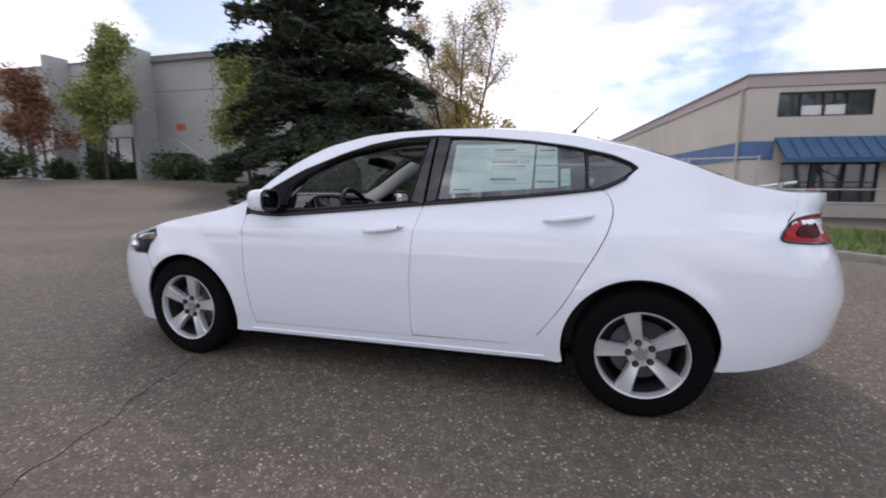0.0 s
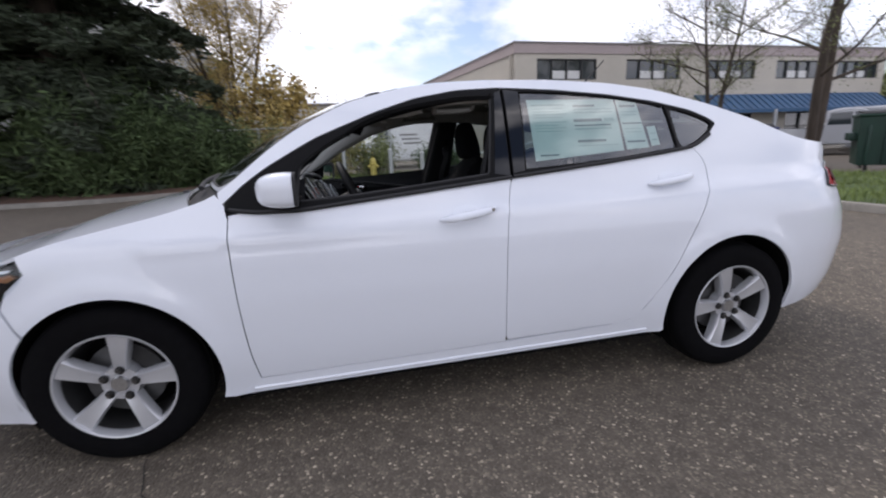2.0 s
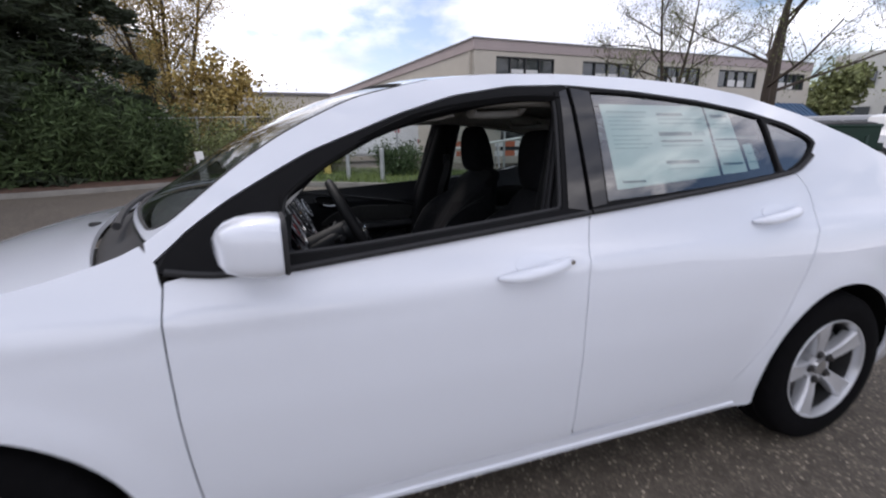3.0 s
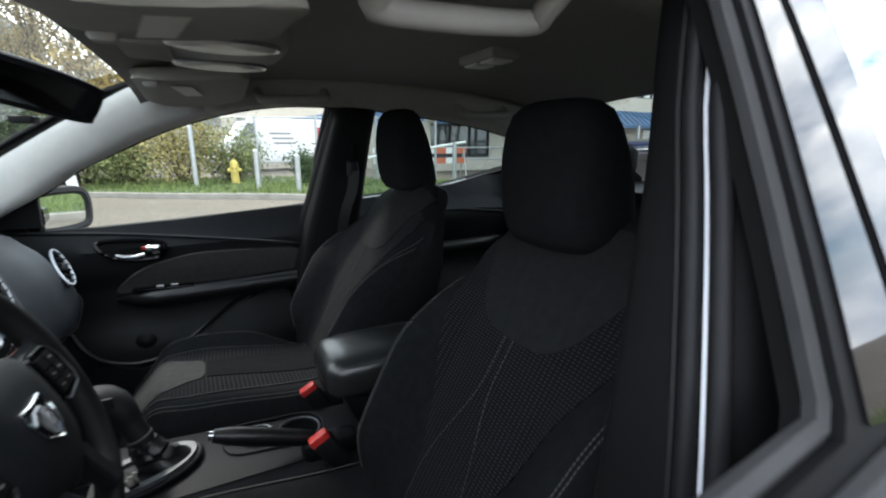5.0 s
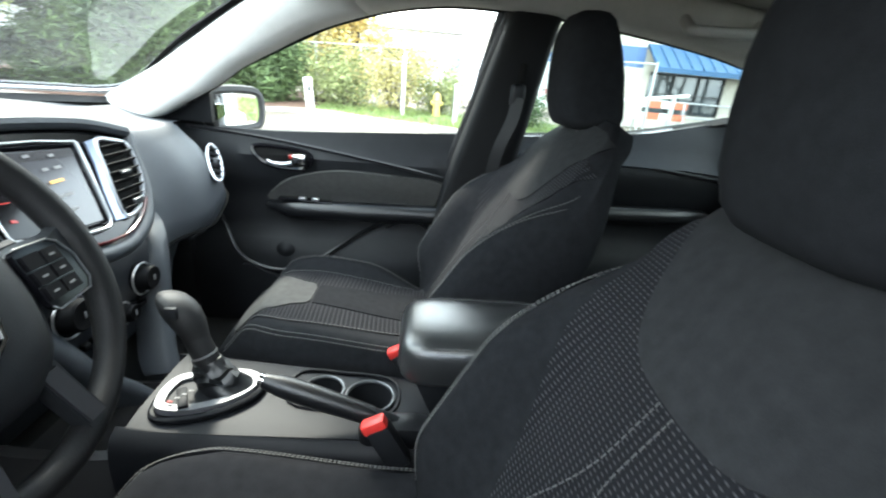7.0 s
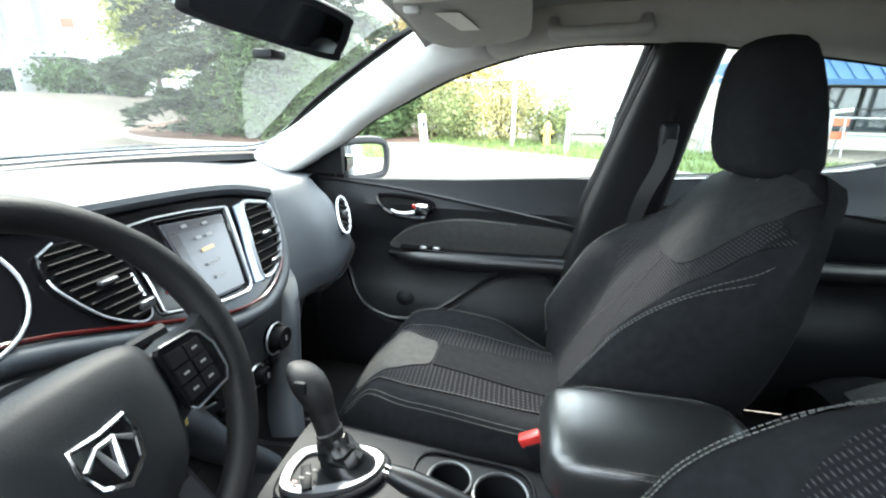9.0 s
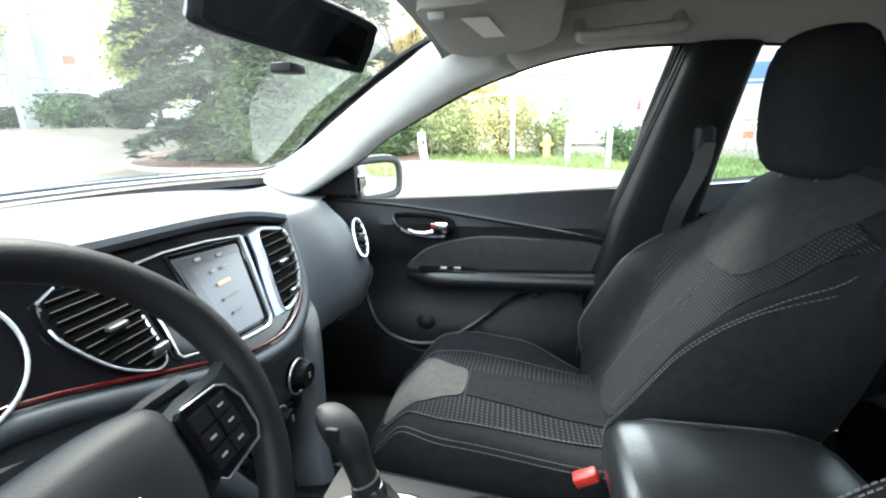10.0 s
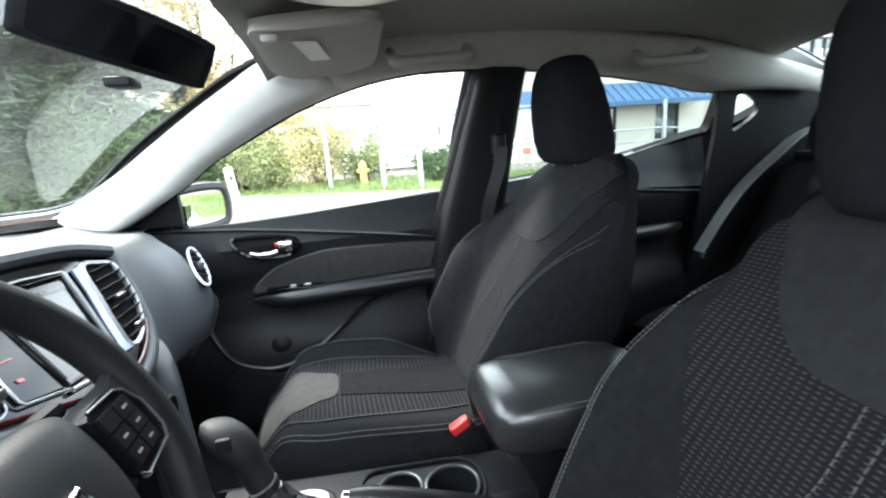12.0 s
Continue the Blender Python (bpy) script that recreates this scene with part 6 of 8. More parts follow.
def build_steering_wheel():
    w = new("steering_wheel")
    w.parent = car
    w["label"] = "black leather-wrapped steering wheel with silver trim"
    R = 0.186
    rr = [0.0165 + 0.0025 * max(0, math.cos(2 * a)) for a in np.linspace(0, 2 * math.pi, 65)[:-1]]
    rim = part("rim", tube([wpt(R * math.cos(a), R * math.sin(a)) for a in np.linspace(0, 2 * math.pi, 65)[:-1]], rr, 14, closed=True), WHEEL_LEATHER, w, "black leather wheel rim")
    # airbag pad: shield-shaped, domed
    outl = spline([(-0.085, 0.055), (-0.06, 0.07), (0.0, 0.074), (0.06, 0.07), (0.085, 0.055), (0.088, 0.0), (0.07, -0.055), (0.03, -0.085), (0.0, -0.09), (-0.03, -0.085), (-0.07, -0.055), (-0.088, 0.0)], 4, True)
    rings = [[wpt(y * k, v * k - 0.03, o - 0.014) for y, v in outl] for k, o in ((0.93, -0.02), (1.0, 0.0), (1.0, 0.018), (0.95, 0.032), (0.8, 0.042), (0.5, 0.047), (0.15, 0.048))]
    hub = part("airbag_pad", loft(rings), PLASTIC, w, "black airbag pad", 60)
    # emblem: a shield outline with a crossed bar
    em = part("emblem", tube([wpt(y * 1.25, v * 1.25 - 0.024, 0.036) for y, v in ((-0.018, 0.011), (0.0, 0.009), (0.018, 0.011), (0.02, -0.004), (0.015, -0.02), (0.0, -0.029), (-0.015, -0.02), (-0.02, -0.004))], 0.0026, 6, closed=True), CHROME, hub, "chrome shield emblem")
    part("emblem_field", loft([[wpt(y, v - 0.024, o + 0.004) for y, v in ((-0.022, 0.012), (0.022, 0.012), (0.024, -0.006), (0.018, -0.025), (0.0, -0.035), (-0.018, -0.025), (-0.024, -0.006))] for o in (0.028, 0.0305)]), PIANO, em)
    for pts in (((-0.02, -0.006), (-0.008, 0.004), (-0.004, -0.012), (0.0, -0.028)), ((0.02, -0.006), (0.008, 0.004), (0.004, -0.012), (0.0, -0.028)), ((-0.008, 0.004), (0.008, 0.004))):
        part("emblem_bar", tube([wpt(y, v - 0.024, 0.036) for y, v in pts], 0.0026, 6), CHROME_DULL, em)
    for sg in (-1, 1):
        rings = [[wpt(sg * y, v0, 0.0), wpt(sg * y, v1, 0.0), wpt(sg * y, v1 - 0.006, 0.013 - 0.006 * k), wpt(sg * y, v0 + 0.006, 0.016 - 0.009 * k)] for y, v0, v1, k in ((0.06, -0.07, 0.012, 0), (0.11, -0.055, 0.022, 0.2), (0.15, -0.042, 0.022, 0.7), (0.178, -0.05, 0.032, 1))]
        sp = part("spoke", loft(rings), PLASTIC, w)
        part("button_plate", sheet("button_plate", [(0.086, -0.036), (0.085, 0.024), (0.089, 0.028), (0.128, 0.026), (0.138, 0.02), (0.146, 0.002), (0.146, -0.028), (0.138, -0.038), (0.092, -0.042)], [], lambda y, v: wpt(sg * y, v - 0.012, 0.024), 0.03, 0.008, sg < 0), PIANO, sp, "gloss black button plate")
        part("plate_edge", tube([wpt(sg * y, v - 0.012, 0.025) for y, v in [(0.089, 0.029), (0.128, 0.027), (0.138, 0.021), (0.147, 0.002), (0.147, -0.028), (0.139, -0.039), (0.092, -0.043), (0.086, -0.037)]], 0.0012, 6), SATIN_DARK, sp)
        for i, (y, v) in enumerate(((0.099, 0.012), (0.121, 0.011), (0.099, -0.006), (0.122, -0.006), (0.099, -0.024), (0.121, -0.024))):
            bt = part("button", loft([[wpt(sg * (y + a * 0.0098), v - 0.012 + b * 0.0078, o - 0.002) for a, b in ((-1, -1), (1, -1), (1, 1), (-1, 1))] for o in (0.026, 0.0295)]), SLAT, sp)
            if i:
                part("button_mark", loft([[wpt(sg * (y + a * 0.0035), v - 0.012 + b * 0.0011, o) for a, b in ((-1, -1), (1, -1), (1, 1), (-1, 1))] for o in (0.0275, 0.028)]), WHITETXT, sp)
        # lower spokes with a silver blade
        rings = [[wpt(sg * (y - 0.014), v, 0.0), wpt(sg * (y + 0.014), v, 0.0), wpt(sg * (y + 0.014), v, 0.016), wpt(sg * (y - 0.014), v, 0.016)] for y, v in ((0.044, -0.09), (0.050, -0.135), (0.058, -0.178))]
        lo = part("spoke", loft(rings), PLASTIC, w)
        part("silver_blade", loft([[wpt(sg * (y - 0.012), v, 0.016), wpt(sg * (y + 0.008), v, 0.016), wpt(sg * (y + 0.008), v, 0.02), wpt(sg * (y - 0.012), v, 0.02)] for y, v in ((0.045, -0.10), (0.051, -0.135), (0.057, -0.168))]), DARK_SATIN, lo, "dark satin blade")
    part("column", cyl(bmesh.new(), WC - WN * 0.02, WC - WN * 0.24, 0.05, 0.06, 20), PLASTIC, w)
    part("column_shroud", box_bm(WC - WN * 0.14 + Vector((0, 0, -0.02)), (0.2, 0.13, 0.11), 0.03, Matrix.Rotation(-0.44, 4, "Y"), 3), PLASTIC, w)
    part("stalk", tube([wpt(-0.05, 0.01, -0.08), wpt(-0.13, 0.03, -0.06), wpt(-0.17, 0.035, -0.05)], [0.007, 0.008, 0.01], 8), PLASTIC, w)
    part("stalk", tube([wpt(0.05, 0.01, -0.08), wpt(0.13, 0.02, -0.06), wpt(0.165, 0.02, -0.05)], [0.007, 0.008, 0.01], 8), PLASTIC, w)
    part("key_tag", box_bm(wpt(0.13, -0.07, -0.06), (0.004, 0.03, 0.05), 0.001), YELLOWTAG, w, "yellow paper key tag")
    part("ignition_lock", cyl(bmesh.new(), wpt(0.115, -0.03, -0.09), wpt(0.115, -0.03, -0.05), 0.017, n=18), CHROME_DULL, w)


build_steering_wheel()

# ---- centre console ----
CONSOLE = mat("satin_charcoal_console", (0.006, 0.0065, 0.008), 0.5, spec=0.14, vary=0.12, scale=30, bump=0.25, bscale=500)
con = new("centre_console")
con.parent = car
con["label"] = "black centre console with shifter, handbrake and padded armrest"
CON_Z = curve_fn([-0.60, -0.52, -0.44, -0.34, -0.2, -0.05, 0.1, 0.35, 0.55], [0.64, 0.605, 0.584, 0.577, 0.570, 0.562, 0.555, 0.55, 0.53], 0.03)
CON_W = curve_fn([-0.60, -0.52, -0.44, -0.34, -0.2, -0.05, 0.1, 0.35, 0.55], [0.095, 0.112, 0.122, 0.122, 0.115, 0.108, 0.105, 0.10, 0.095], 0.03)
rings = []
for x in np.linspace(-0.43, 0.55, 22):
    zt, w = CON_Z(x), CON_W(x)
    rings.append([(x, y, z) for y, z in ((-w, 0.29), (-w - 0.004, zt - 0.06), (-w, zt - 0.03), (-w + 0.01, zt - 0.012), (-w + 0.026, zt - 0.003), (-w + 0.03, zt - 0.10), (w - 0.03, zt - 0.10), (w - 0.026, zt - 0.003), (w - 0.01, zt - 0.012), (w, zt - 0.03), (w + 0.004, zt - 0.06), (w, 0.29))])
part("tunnel", loft(rings, False, False), CONSOLE, con, "black console body", 50)
# added trough: the shaded hollow before the shifter, put in as black
part("shade_trough", loft([[(x, y, z) for y, z in ((-0.1, 0.29), (-0.1, 0.50 + d), (-0.085, 0.505 + d), (-0.078, 0.46 + d), (0.078, 0.46 + d), (0.085, 0.505 + d), (0.1, 0.50 + d), (0.1, 0.29))] for x, d in ((-0.62, 0.02), (-0.52, 0.01), (-0.425, 0.02))], False, False), RUBBER, con, "added black trough for the shade before the shifter", 50)
CUPS = ((-0.052, 0.015, 0.044), (-0.137, 0.026, 0.036))
_xs = np.linspace(-0.415, 0.5, 28)
_edge_top = [(x, -CON_W(x) + 0.024) for x in _xs] + [(x, CON_W(x) - 0.024) for x in _xs[::-1]]
part("console_top", sheet("console_top", _edge_top, [[(cx + r * math.cos(a), cy + r * math.sin(a)) for a in np.linspace(0, 6.283, 29)[:-1]] for cx, cy, r in CUPS], lambda x, y: (x, y, CON_Z(x) + 0.002 - 0.006 * (y / 0.1) ** 4), 0.025, 0.006), CONSOLE, con, "satin black console top", 50)
bez = spline([(-0.39, -0.055), (-0.393, -0.02), (-0.38, 0.014), (-0.33, 0.036), (-0.28, 0.042), (-0.25, 0.026), (-0.252, -0.008), (-0.275, -0.038), (-0.31, -0.06), (-0.35, -0.073), (-0.378, -0.072)], 4, True)
sb = part("shifter_bezel", sheet("shifter_bezel", bez, [inset(bez, 0.014)], lambda x, y: (x, y, 0.594 + 0.1 * max(0, -0.33 - x)), 0.02, 0.012), DARK_SILVER, con, "satin silver shifter surround")
part("shift_plate", sheet("shift_plate", inset(bez, 0.012), [], lambda x, y: (x, y, 0.588 + 0.1 * max(0, -0.33 - x)), 0.03, 0.01), PLASTIC, sb)
part("gear_scale", box_bm((-0.352, -0.046, 0.5985), (0.016, 0.05, 0.006), 0.002, Matrix.Rotation(0.5, 4, "Z")), PLASTIC, sb)
for i in range(4):
    part("gear_mark", box_bm((-0.364 + 0.0068 * i, -0.060 + 0.0092 * i, 0.602), (0.008, 0.004, 0.001)), REDTXT if i == 0 else WHITETXT, sb)
part("console_rim", tube([(x, y, 0.582) for x, y in inset(bez, -0.006)], 0.006, 8, closed=True), CONSOLE, con)
# shifter: pleated boot, chrome collar, leather knob
KNOB = mat("black_leather_knob", (0.0055, 0.0055, 0.006), 0.6, vary=0.15, scale=60, bump=0.3, bscale=500, spec=0.35)
sh = new("shifter")
sh.parent = con
S0, S1 = Vector((-0.312, 0.0, 0.592)), Vector((-0.356, 0.012, 0.703))
rings = []
for k in np.linspace(0, 1, 9):
    p = S0.lerp(S1, k * 0.46) + Vector((0.012 * (1 - k) ** 2, 0, 0))
    r = 0.021 * (1 - k) ** 1.2 + 0.021 + 0.003 * math.sin(k * 22)
    rings.append([p + Vector((r * 1.1 * math.cos(a), r * 0.85 * math.sin(a), 0.006 * math.sin(4 * a + 5 * k) * (1 - k) * k * 4)) for a in np.linspace(0, 6.283, 21)[:-1]])
part("boot", loft(rings), LEATHERETTE, sh, "black leather shifter boot")
d = (S1 - S0).normalized()
part("neck", cyl(bmesh.new(), S0.lerp(S1, 0.40), S0.lerp(S1, 0.86), 0.0205, 0.0205, 18), KNOB, sh)
part("collar", cyl(bmesh.new(), S0.lerp(S1, 0.5), S0.lerp(S1, 0.53), 0.0213, n=18), CHROME_DULL, sh, "dull chrome shifter collar")
rings = []
for h, r in ((0.0, 0.0195), (0.015, 0.021), (0.03, 0.0245), (0.045, 0.0275), (0.06, 0.0285), (0.074, 0.027), (0.085, 0.021), (0.09, 0.01)):
    p = S0.lerp(S1, 0.72) + d * h + Vector((-0.004 * h / 0.09, 0, 0))
    rings.append([p + Vector((r * 1.15 * math.cos(a), r * math.sin(a), -0.25 * r * math.cos(a))) for a in np.linspace(0, 6.283, 25)[:-1]])
part("knob", loft(rings), KNOB, sh, "black leather shifter knob", 60)
part("release_button", box_bm(S1 + d * 0.035 + Vector((0.0, -0.027, 0)), (0.02, 0.008, 0.022), 0.003), PLASTIC, sh)
# handbrake
hb = new("handbrake")
hb.parent = con
A, Bq = Vector((-0.213, -0.060, 0.652)), Vector((0.035, -0.064, 0.566))
part("grip", tube([A.lerp(Bq, k) for k in np.linspace(0, 0.7, 8)], [0.012, 0.017, 0.0185, 0.019, 0.0185, 0.0175, 0.017, 0.016], 12), LEATHERETTE, hb, "black handbrake grip")
part("release_button", tube([A.lerp(Bq, -0.03), A.lerp(Bq, 0.02)], 0.009, 12), CHROME, hb, "chrome release button")
part("lever", tube([A.lerp(Bq, 0.68), A.lerp(Bq, 1.05)], [0.015, 0.013], 10), PLASTIC, hb)
part("boot", box_bm((0.0, -0.066, 0.565), (0.12, 0.05, 0.05), 0.015), LEATHERETTE, hb)
# cup holders
for _x, _y, _r in CUPS:
    cpn = part("cup_holder", tube([(_x + _r * math.cos(a), _y + _r * math.sin(a), CON_Z(_x) + 0.003) for a in np.linspace(0, 6.283, 33)[:-1]], 0.0035, 8, closed=True), SATIN_DARK, con, "round cup holder with a satin rim")
    part("cup_wall", loft([[(_x + r * math.cos(a), _y + r * math.sin(a), CON_Z(_x) + z) for a in np.linspace(0, 6.283, 33)[:-1]] for r, z in ((_r, 0.0), (_r - 0.003, -0.03), (_r - 0.006, -0.07), (0.002, -0.072))], True, False), PLASTIC, cpn)
part("console_tray", tube([(x, y, CON_Z(x) + 0.003) for x, y in spline([(-0.19, 0.07), (-0.1, 0.078), (-0.02, 0.07), (0.002, 0.02), (-0.02, -0.032), (-0.10, -0.03), (-0.19, -0.015)], 4, True)], 0.0035, 6, closed=True), CONSOLE, con)
# armrest
LID_VINYL = mat("charcoal_armrest_vinyl", (0.015, 0.0158, 0.0165), 0.29, spec=0.85, vary=0.12, scale=40, bump=0.3, bscale=350)
arm = part("armrest_lid", loft([[(x, y * k, 0.705 + zz * kz) for y, zz in spline([(-0.092, -0.01), (-0.088, 0.028), (-0.06, 0.043), (0.0, 0.047), (0.06, 0.043), (0.088, 0.028), (0.092, -0.01), (0.08, -0.035), (0, -0.04), (-0.08, -0.035)], 3, True)] for x, k, kz in ((-0.002, 0.62, 0.35), (0.005, 0.8, 0.75), (0.02, 0.93, 0.95), (0.052, 1.0, 1.0), (0.2, 1.0, 1.0), (0.255, 0.95, 0.95), (0.275, 0.8, 0.75), (0.285, 0.6, 0.3))]), LID_VINYL, con, "black padded armrest lid", 60)
for sg in (-1, 1):
    stitch([(x, sg * 0.083 * k, 0.741 - 0.008 * (1 - k) * 8) for x, k in [(x, 0.80 + 0.2 * sm(0.008, 0.065, x) - 0.12 * sm(0.22, 0.28, x)) for x in np.linspace(0.01, 0.275, 26)]], 0.0012, arm)
    stitch([(x, sg * 0.0875 * k, 0.736 - 0.008 * (1 - k) * 8) for x, k in [(x, 0.80 + 0.2 * sm(0.008, 0.065, x) - 0.12 * sm(0.22, 0.28, x)) for x in np.linspace(0.01, 0.275, 26)]], 0.0012, arm)
part("armrest_bin", loft([[(x, y, z) for x, y in ((0.02 + e, -0.085 + e * 0.3), (0.26 - e, -0.085 + e * 0.3), (0.26 - e, 0.085 - e * 0.3), (0.02 + e, 0.085 - e * 0.3))] for z, e in ((0.50, 0.05), (0.60, 0.04), (0.66, 0.015), (0.685, 0.005))]), PLASTIC, con)

# ---- overhead things ----
HANDLE_GREY = mat("grey_handle_plastic", (0.36, 0.355, 0.335), 0.6, vary=0.08, scale=30)
rv = new("rear_view_mirror")
rv.parent = car
rv["label"] = "black framed rear-view mirror on the windshield"
M0, MX = Vector((-0.405, 0.063, 1.268)), Vector((0.62, 0.78, -0.2)).normalized()
MN = Vector((0.70, -0.55, -0.42))
MN = (MN - MX * MN.dot(MX)).normalized()
MZ = MX.cross(MN)
MZ = MZ if MZ.z > 0 else -MZ
outl = spline([(-0.108, 0.02), (-0.10, 0.034), (0.0, 0.04), (0.10, 0.034), (0.112, 0.018), (0.11, -0.02), (0.098, -0.034), (0.0, -0.036), (-0.098, -0.034), (-0.11, -0.018)], 4, True)
rings = [[M0 + MX * a * k + MZ * b * k + MN * o for a, b in outl] for k, o in ((0.6, -0.032), (0.9, -0.024), (1.0, -0.008), (1.0, 0.008), (0.95, 0.011))]
sh2 = part("housing", loft(rings), PLASTIC, rv, "black mirror housing")
part("glass", loft([[M0 + MX * a * 0.87 + MZ * b * 0.74 + MN * o for a, b in outl] for o in (0.0105, 0.012)]), MIRROR_DIM, rv, "dimming mirror glass")
part("stem", tube([M0 - MN * 0.03, M0 + Vector((-0.05, 0.0, 0.05)), M0 + Vector((-0.09, -0.03, 0.07))], [0.014, 0.011, 0.018], 10), PLASTIC, rv)
part("sensor_tab", box_bm(M0 + Vector((-0.02, 0.02, -0.05)), (0.03, 0.04, 0.012), 0.003), PLASTIC, rv)
for _s in (-1, 1):
    vi = part("sun_visor", loft([[(x, _s * y, z) for x, z in spline(((-0.285 + e, 1.318 - d), (-0.27 + e, 1.328 - d), (-0.085 - e, 1.336 - d), (-0.07 - e, 1.326 - d), (-0.085 - e, 1.314 - d), (-0.27 + e, 1.304 - d)), 3, True)] for y, d, e in ((0.205, 0.0, 0.035), (0.208, 0.0, 0.02), (0.218, 0.0, 0.006), (0.24, 0.002, 0.0), (0.32, 0.007, 0.0), (0.44, 0.02, 0.0), (0.48, 0.026, 0.008), (0.495, 0.03, 0.025), (0.50, 0.032, 0.04))]), HEADLINER, car, "grey cloth sun visor", 60)
    part("visor_label", sheet("visor_label", [(-0.222, 0.255), (-0.182, 0.262), (-0.152, 0.468), (-0.19, 0.462)], [], lambda x, y: (x, _s * y, 1.3005 - 0.01 * (y - 0.14) / 0.2 + 0.05 * (x + 0.27)), 0.1, 0.001, _s > 0), LABEL_WHITE, vi, "white warning label")
    part("visor_clip", box_bm((-0.255, _s * 0.235, 1.302), (0.028, 0.022, 0.02), 0.006), PILLAR, vi)
    for x0 in (0.07, 0.72):
        zz = 1.325 if x0 < 0.5 else 1.30
        pts = [(x0 - 0.092, 0.53, zz + 0.004), (x0 - 0.09, 0.50, zz - 0.016), (x0 - 0.075, 0.482, zz - 0.027), (x0 + 0.075, 0.482, zz - 0.021), (x0 + 0.09, 0.50, zz - 0.01), (x0 + 0.092, 0.53, zz + 0.01)]
        part("grab_handle", tube([(x, _s * y, z) for x, y, z in spline(pts, 4)], 0.0135, 10), HANDLE_GREY, car, "grey roof grab handle")
OC_OUT = spline([(-0.30, 0.0), (-0.285, 0.10), (-0.23, 0.165), (-0.14, 0.185), (-0.06, 0.155), (-0.025, 0.08), (-0.02, 0.0), (-0.025, -0.08), (-0.06, -0.155), (-0.14, -0.185), (-0.23, -0.165), (-0.285, -0.10)], 4, True)
oc = part("overhead_console", loft([[(-0.15 + (x + 0.15) * k, y * k, z + 0.05 * max(0.0, -0.15 - x)) for x, y in OC_OUT] for k, z in ((1.0, 1.375), (1.0, 1.348), (0.97, 1.336), (0.9, 1.329), (0.5, 1.325), (0.05, 1.324))]), PILLAR, car, "grey overhead console with map lamps", 60)
for _s in (-1, 1):
    ln = part("map_lamp", loft([[(-0.125 + 0.075 * k * math.cos(a), _s * (0.098 + 0.046 * k * math.sin(a)), z) for a in np.linspace(0, 6.283, 29)[:-1]] for k, z in ((1.0, 1.333), (1.0, 1.324), (0.9, 1.319), (0.5, 1.317), (0.05, 1.3165))]), LAMP_LENS, oc, "clear map lamp lens")
    part("lamp_bezel", tube([(-0.125 + 0.078 * math.cos(a), _s * (0.098 + 0.049 * math.sin(a)), 1.325) for a in np.linspace(0, 6.283, 33)[:-1]], 0.0035, 6, closed=True), CHROME_DULL, ln)
part("sunglass_holder", box_bm((-0.235, 0, 1.328), (0.07, 0.14, 0.012), 0.005), HEADLINER, oc)
dl = part("dome_lamp", box_bm((0.43, 0.03, 1.372), (0.075, 0.15, 0.022), 0.008), PILLAR, car, "rear dome lamp")
for y in (-0.005, 0.065):
    part("lens", box_bm((0.43, y, 1.36), (0.055, 0.055, 0.008), 0.003), LAMP_LENS, dl)

# window sticker inside the rear window: sheets with printed lines
def sticker_pt(x, z, off=0.0):
    return side_pt(x, z, -1, -0.014 - off)


st = part("price_sticker", sheet("price_sticker", [(0.366, 1.062), (0.80, 1.092), (0.803, 1.325), (0.372, 1.328)], [], lambda x, z: sticker_pt(x, z), 0.05, 0.001), PAPER, car, "pale green printed window sticker")
sk = part("price_sticker", sheet("price_sticker", [(0.815, 1.094), (0.93, 1.10), (0.915, 1.318), (0.812, 1.322)], [], lambda x, z: sticker_pt(x, z), 0.05, 0.001), PAPER, car, "narrow pale green printed sticker")


sm3 = part("price_sticker", sheet("price_sticker", [(0.945, 1.105), (0.99, 1.11), (0.985, 1.195), (0.94, 1.192)], [], lambda x, z: sticker_pt(x, z), 0.05, 0.001), PAPER, car, "small pale green sticker")


def bars(parent, x0, x1, z, h, material):
    part("printed_bar", sheet("printed_bar", [(x0, z), (x1, z), (x1, z + h), (x0, z + h)], [], lambda x, zz: sticker_pt(x, zz, -0.002), 0.1), material, parent)


for i, (x0, x1, z, h, m) in enumerate((
        (0.59, 0.70, 1.292, 0.008, INK), (0.59, 0.78, 1.278, 0.004, INK2), (0.59, 0.78, 1.264, 0.004, INK2), (0.58, 0.72, 1.225, 0.012, INK), (0.73, 0.78, 1.225, 0.014, INK2), (0.58, 0.76, 1.205, 0.006, INK), (0.58, 0.76, 1.19, 0.006, INK2), (0.58, 0.72, 1.135, 0.010, INK), (0.58, 0.78, 1.118, 0.003, INK2),
        (0.39, 0.55, 1.300, 0.006, INK2), (0.39, 0.54, 1.285, 0.003, INK2), (0.39, 0.52, 1.272, 0.003, INK2), (0.39, 0.55, 1.259, 0.003, INK2), (0.39, 0.53, 1.246, 0.003, INK2), (0.39, 0.55, 1.225, 0.003, INK2), (0.39, 0.5, 1.212, 0.003, INK2), (0.39, 0.54, 1.199, 0.003, INK2), (0.39, 0.52, 1.186, 0.003, INK2), (0.39, 0.48, 1.082, 0.006, INK))):
    bars(st, x0, x1, z, h, m)
for x0, x1, z, h, m in ((0.825, 0.905, 1.285, 0.010, INK), (0.825, 0.905, 1.262, 0.003, INK2), (0.825, 0.9, 1.248, 0.003, INK2), (0.818, 0.92, 1.208, 0.006, INK), (0.825, 0.91, 1.185, 0.003, INK2), (0.825, 0.91, 1.17, 0.003, INK2), (0.825, 0.915, 1.125, 0.008, INK)):
    bars(sk, x0, x1, z, h, m)
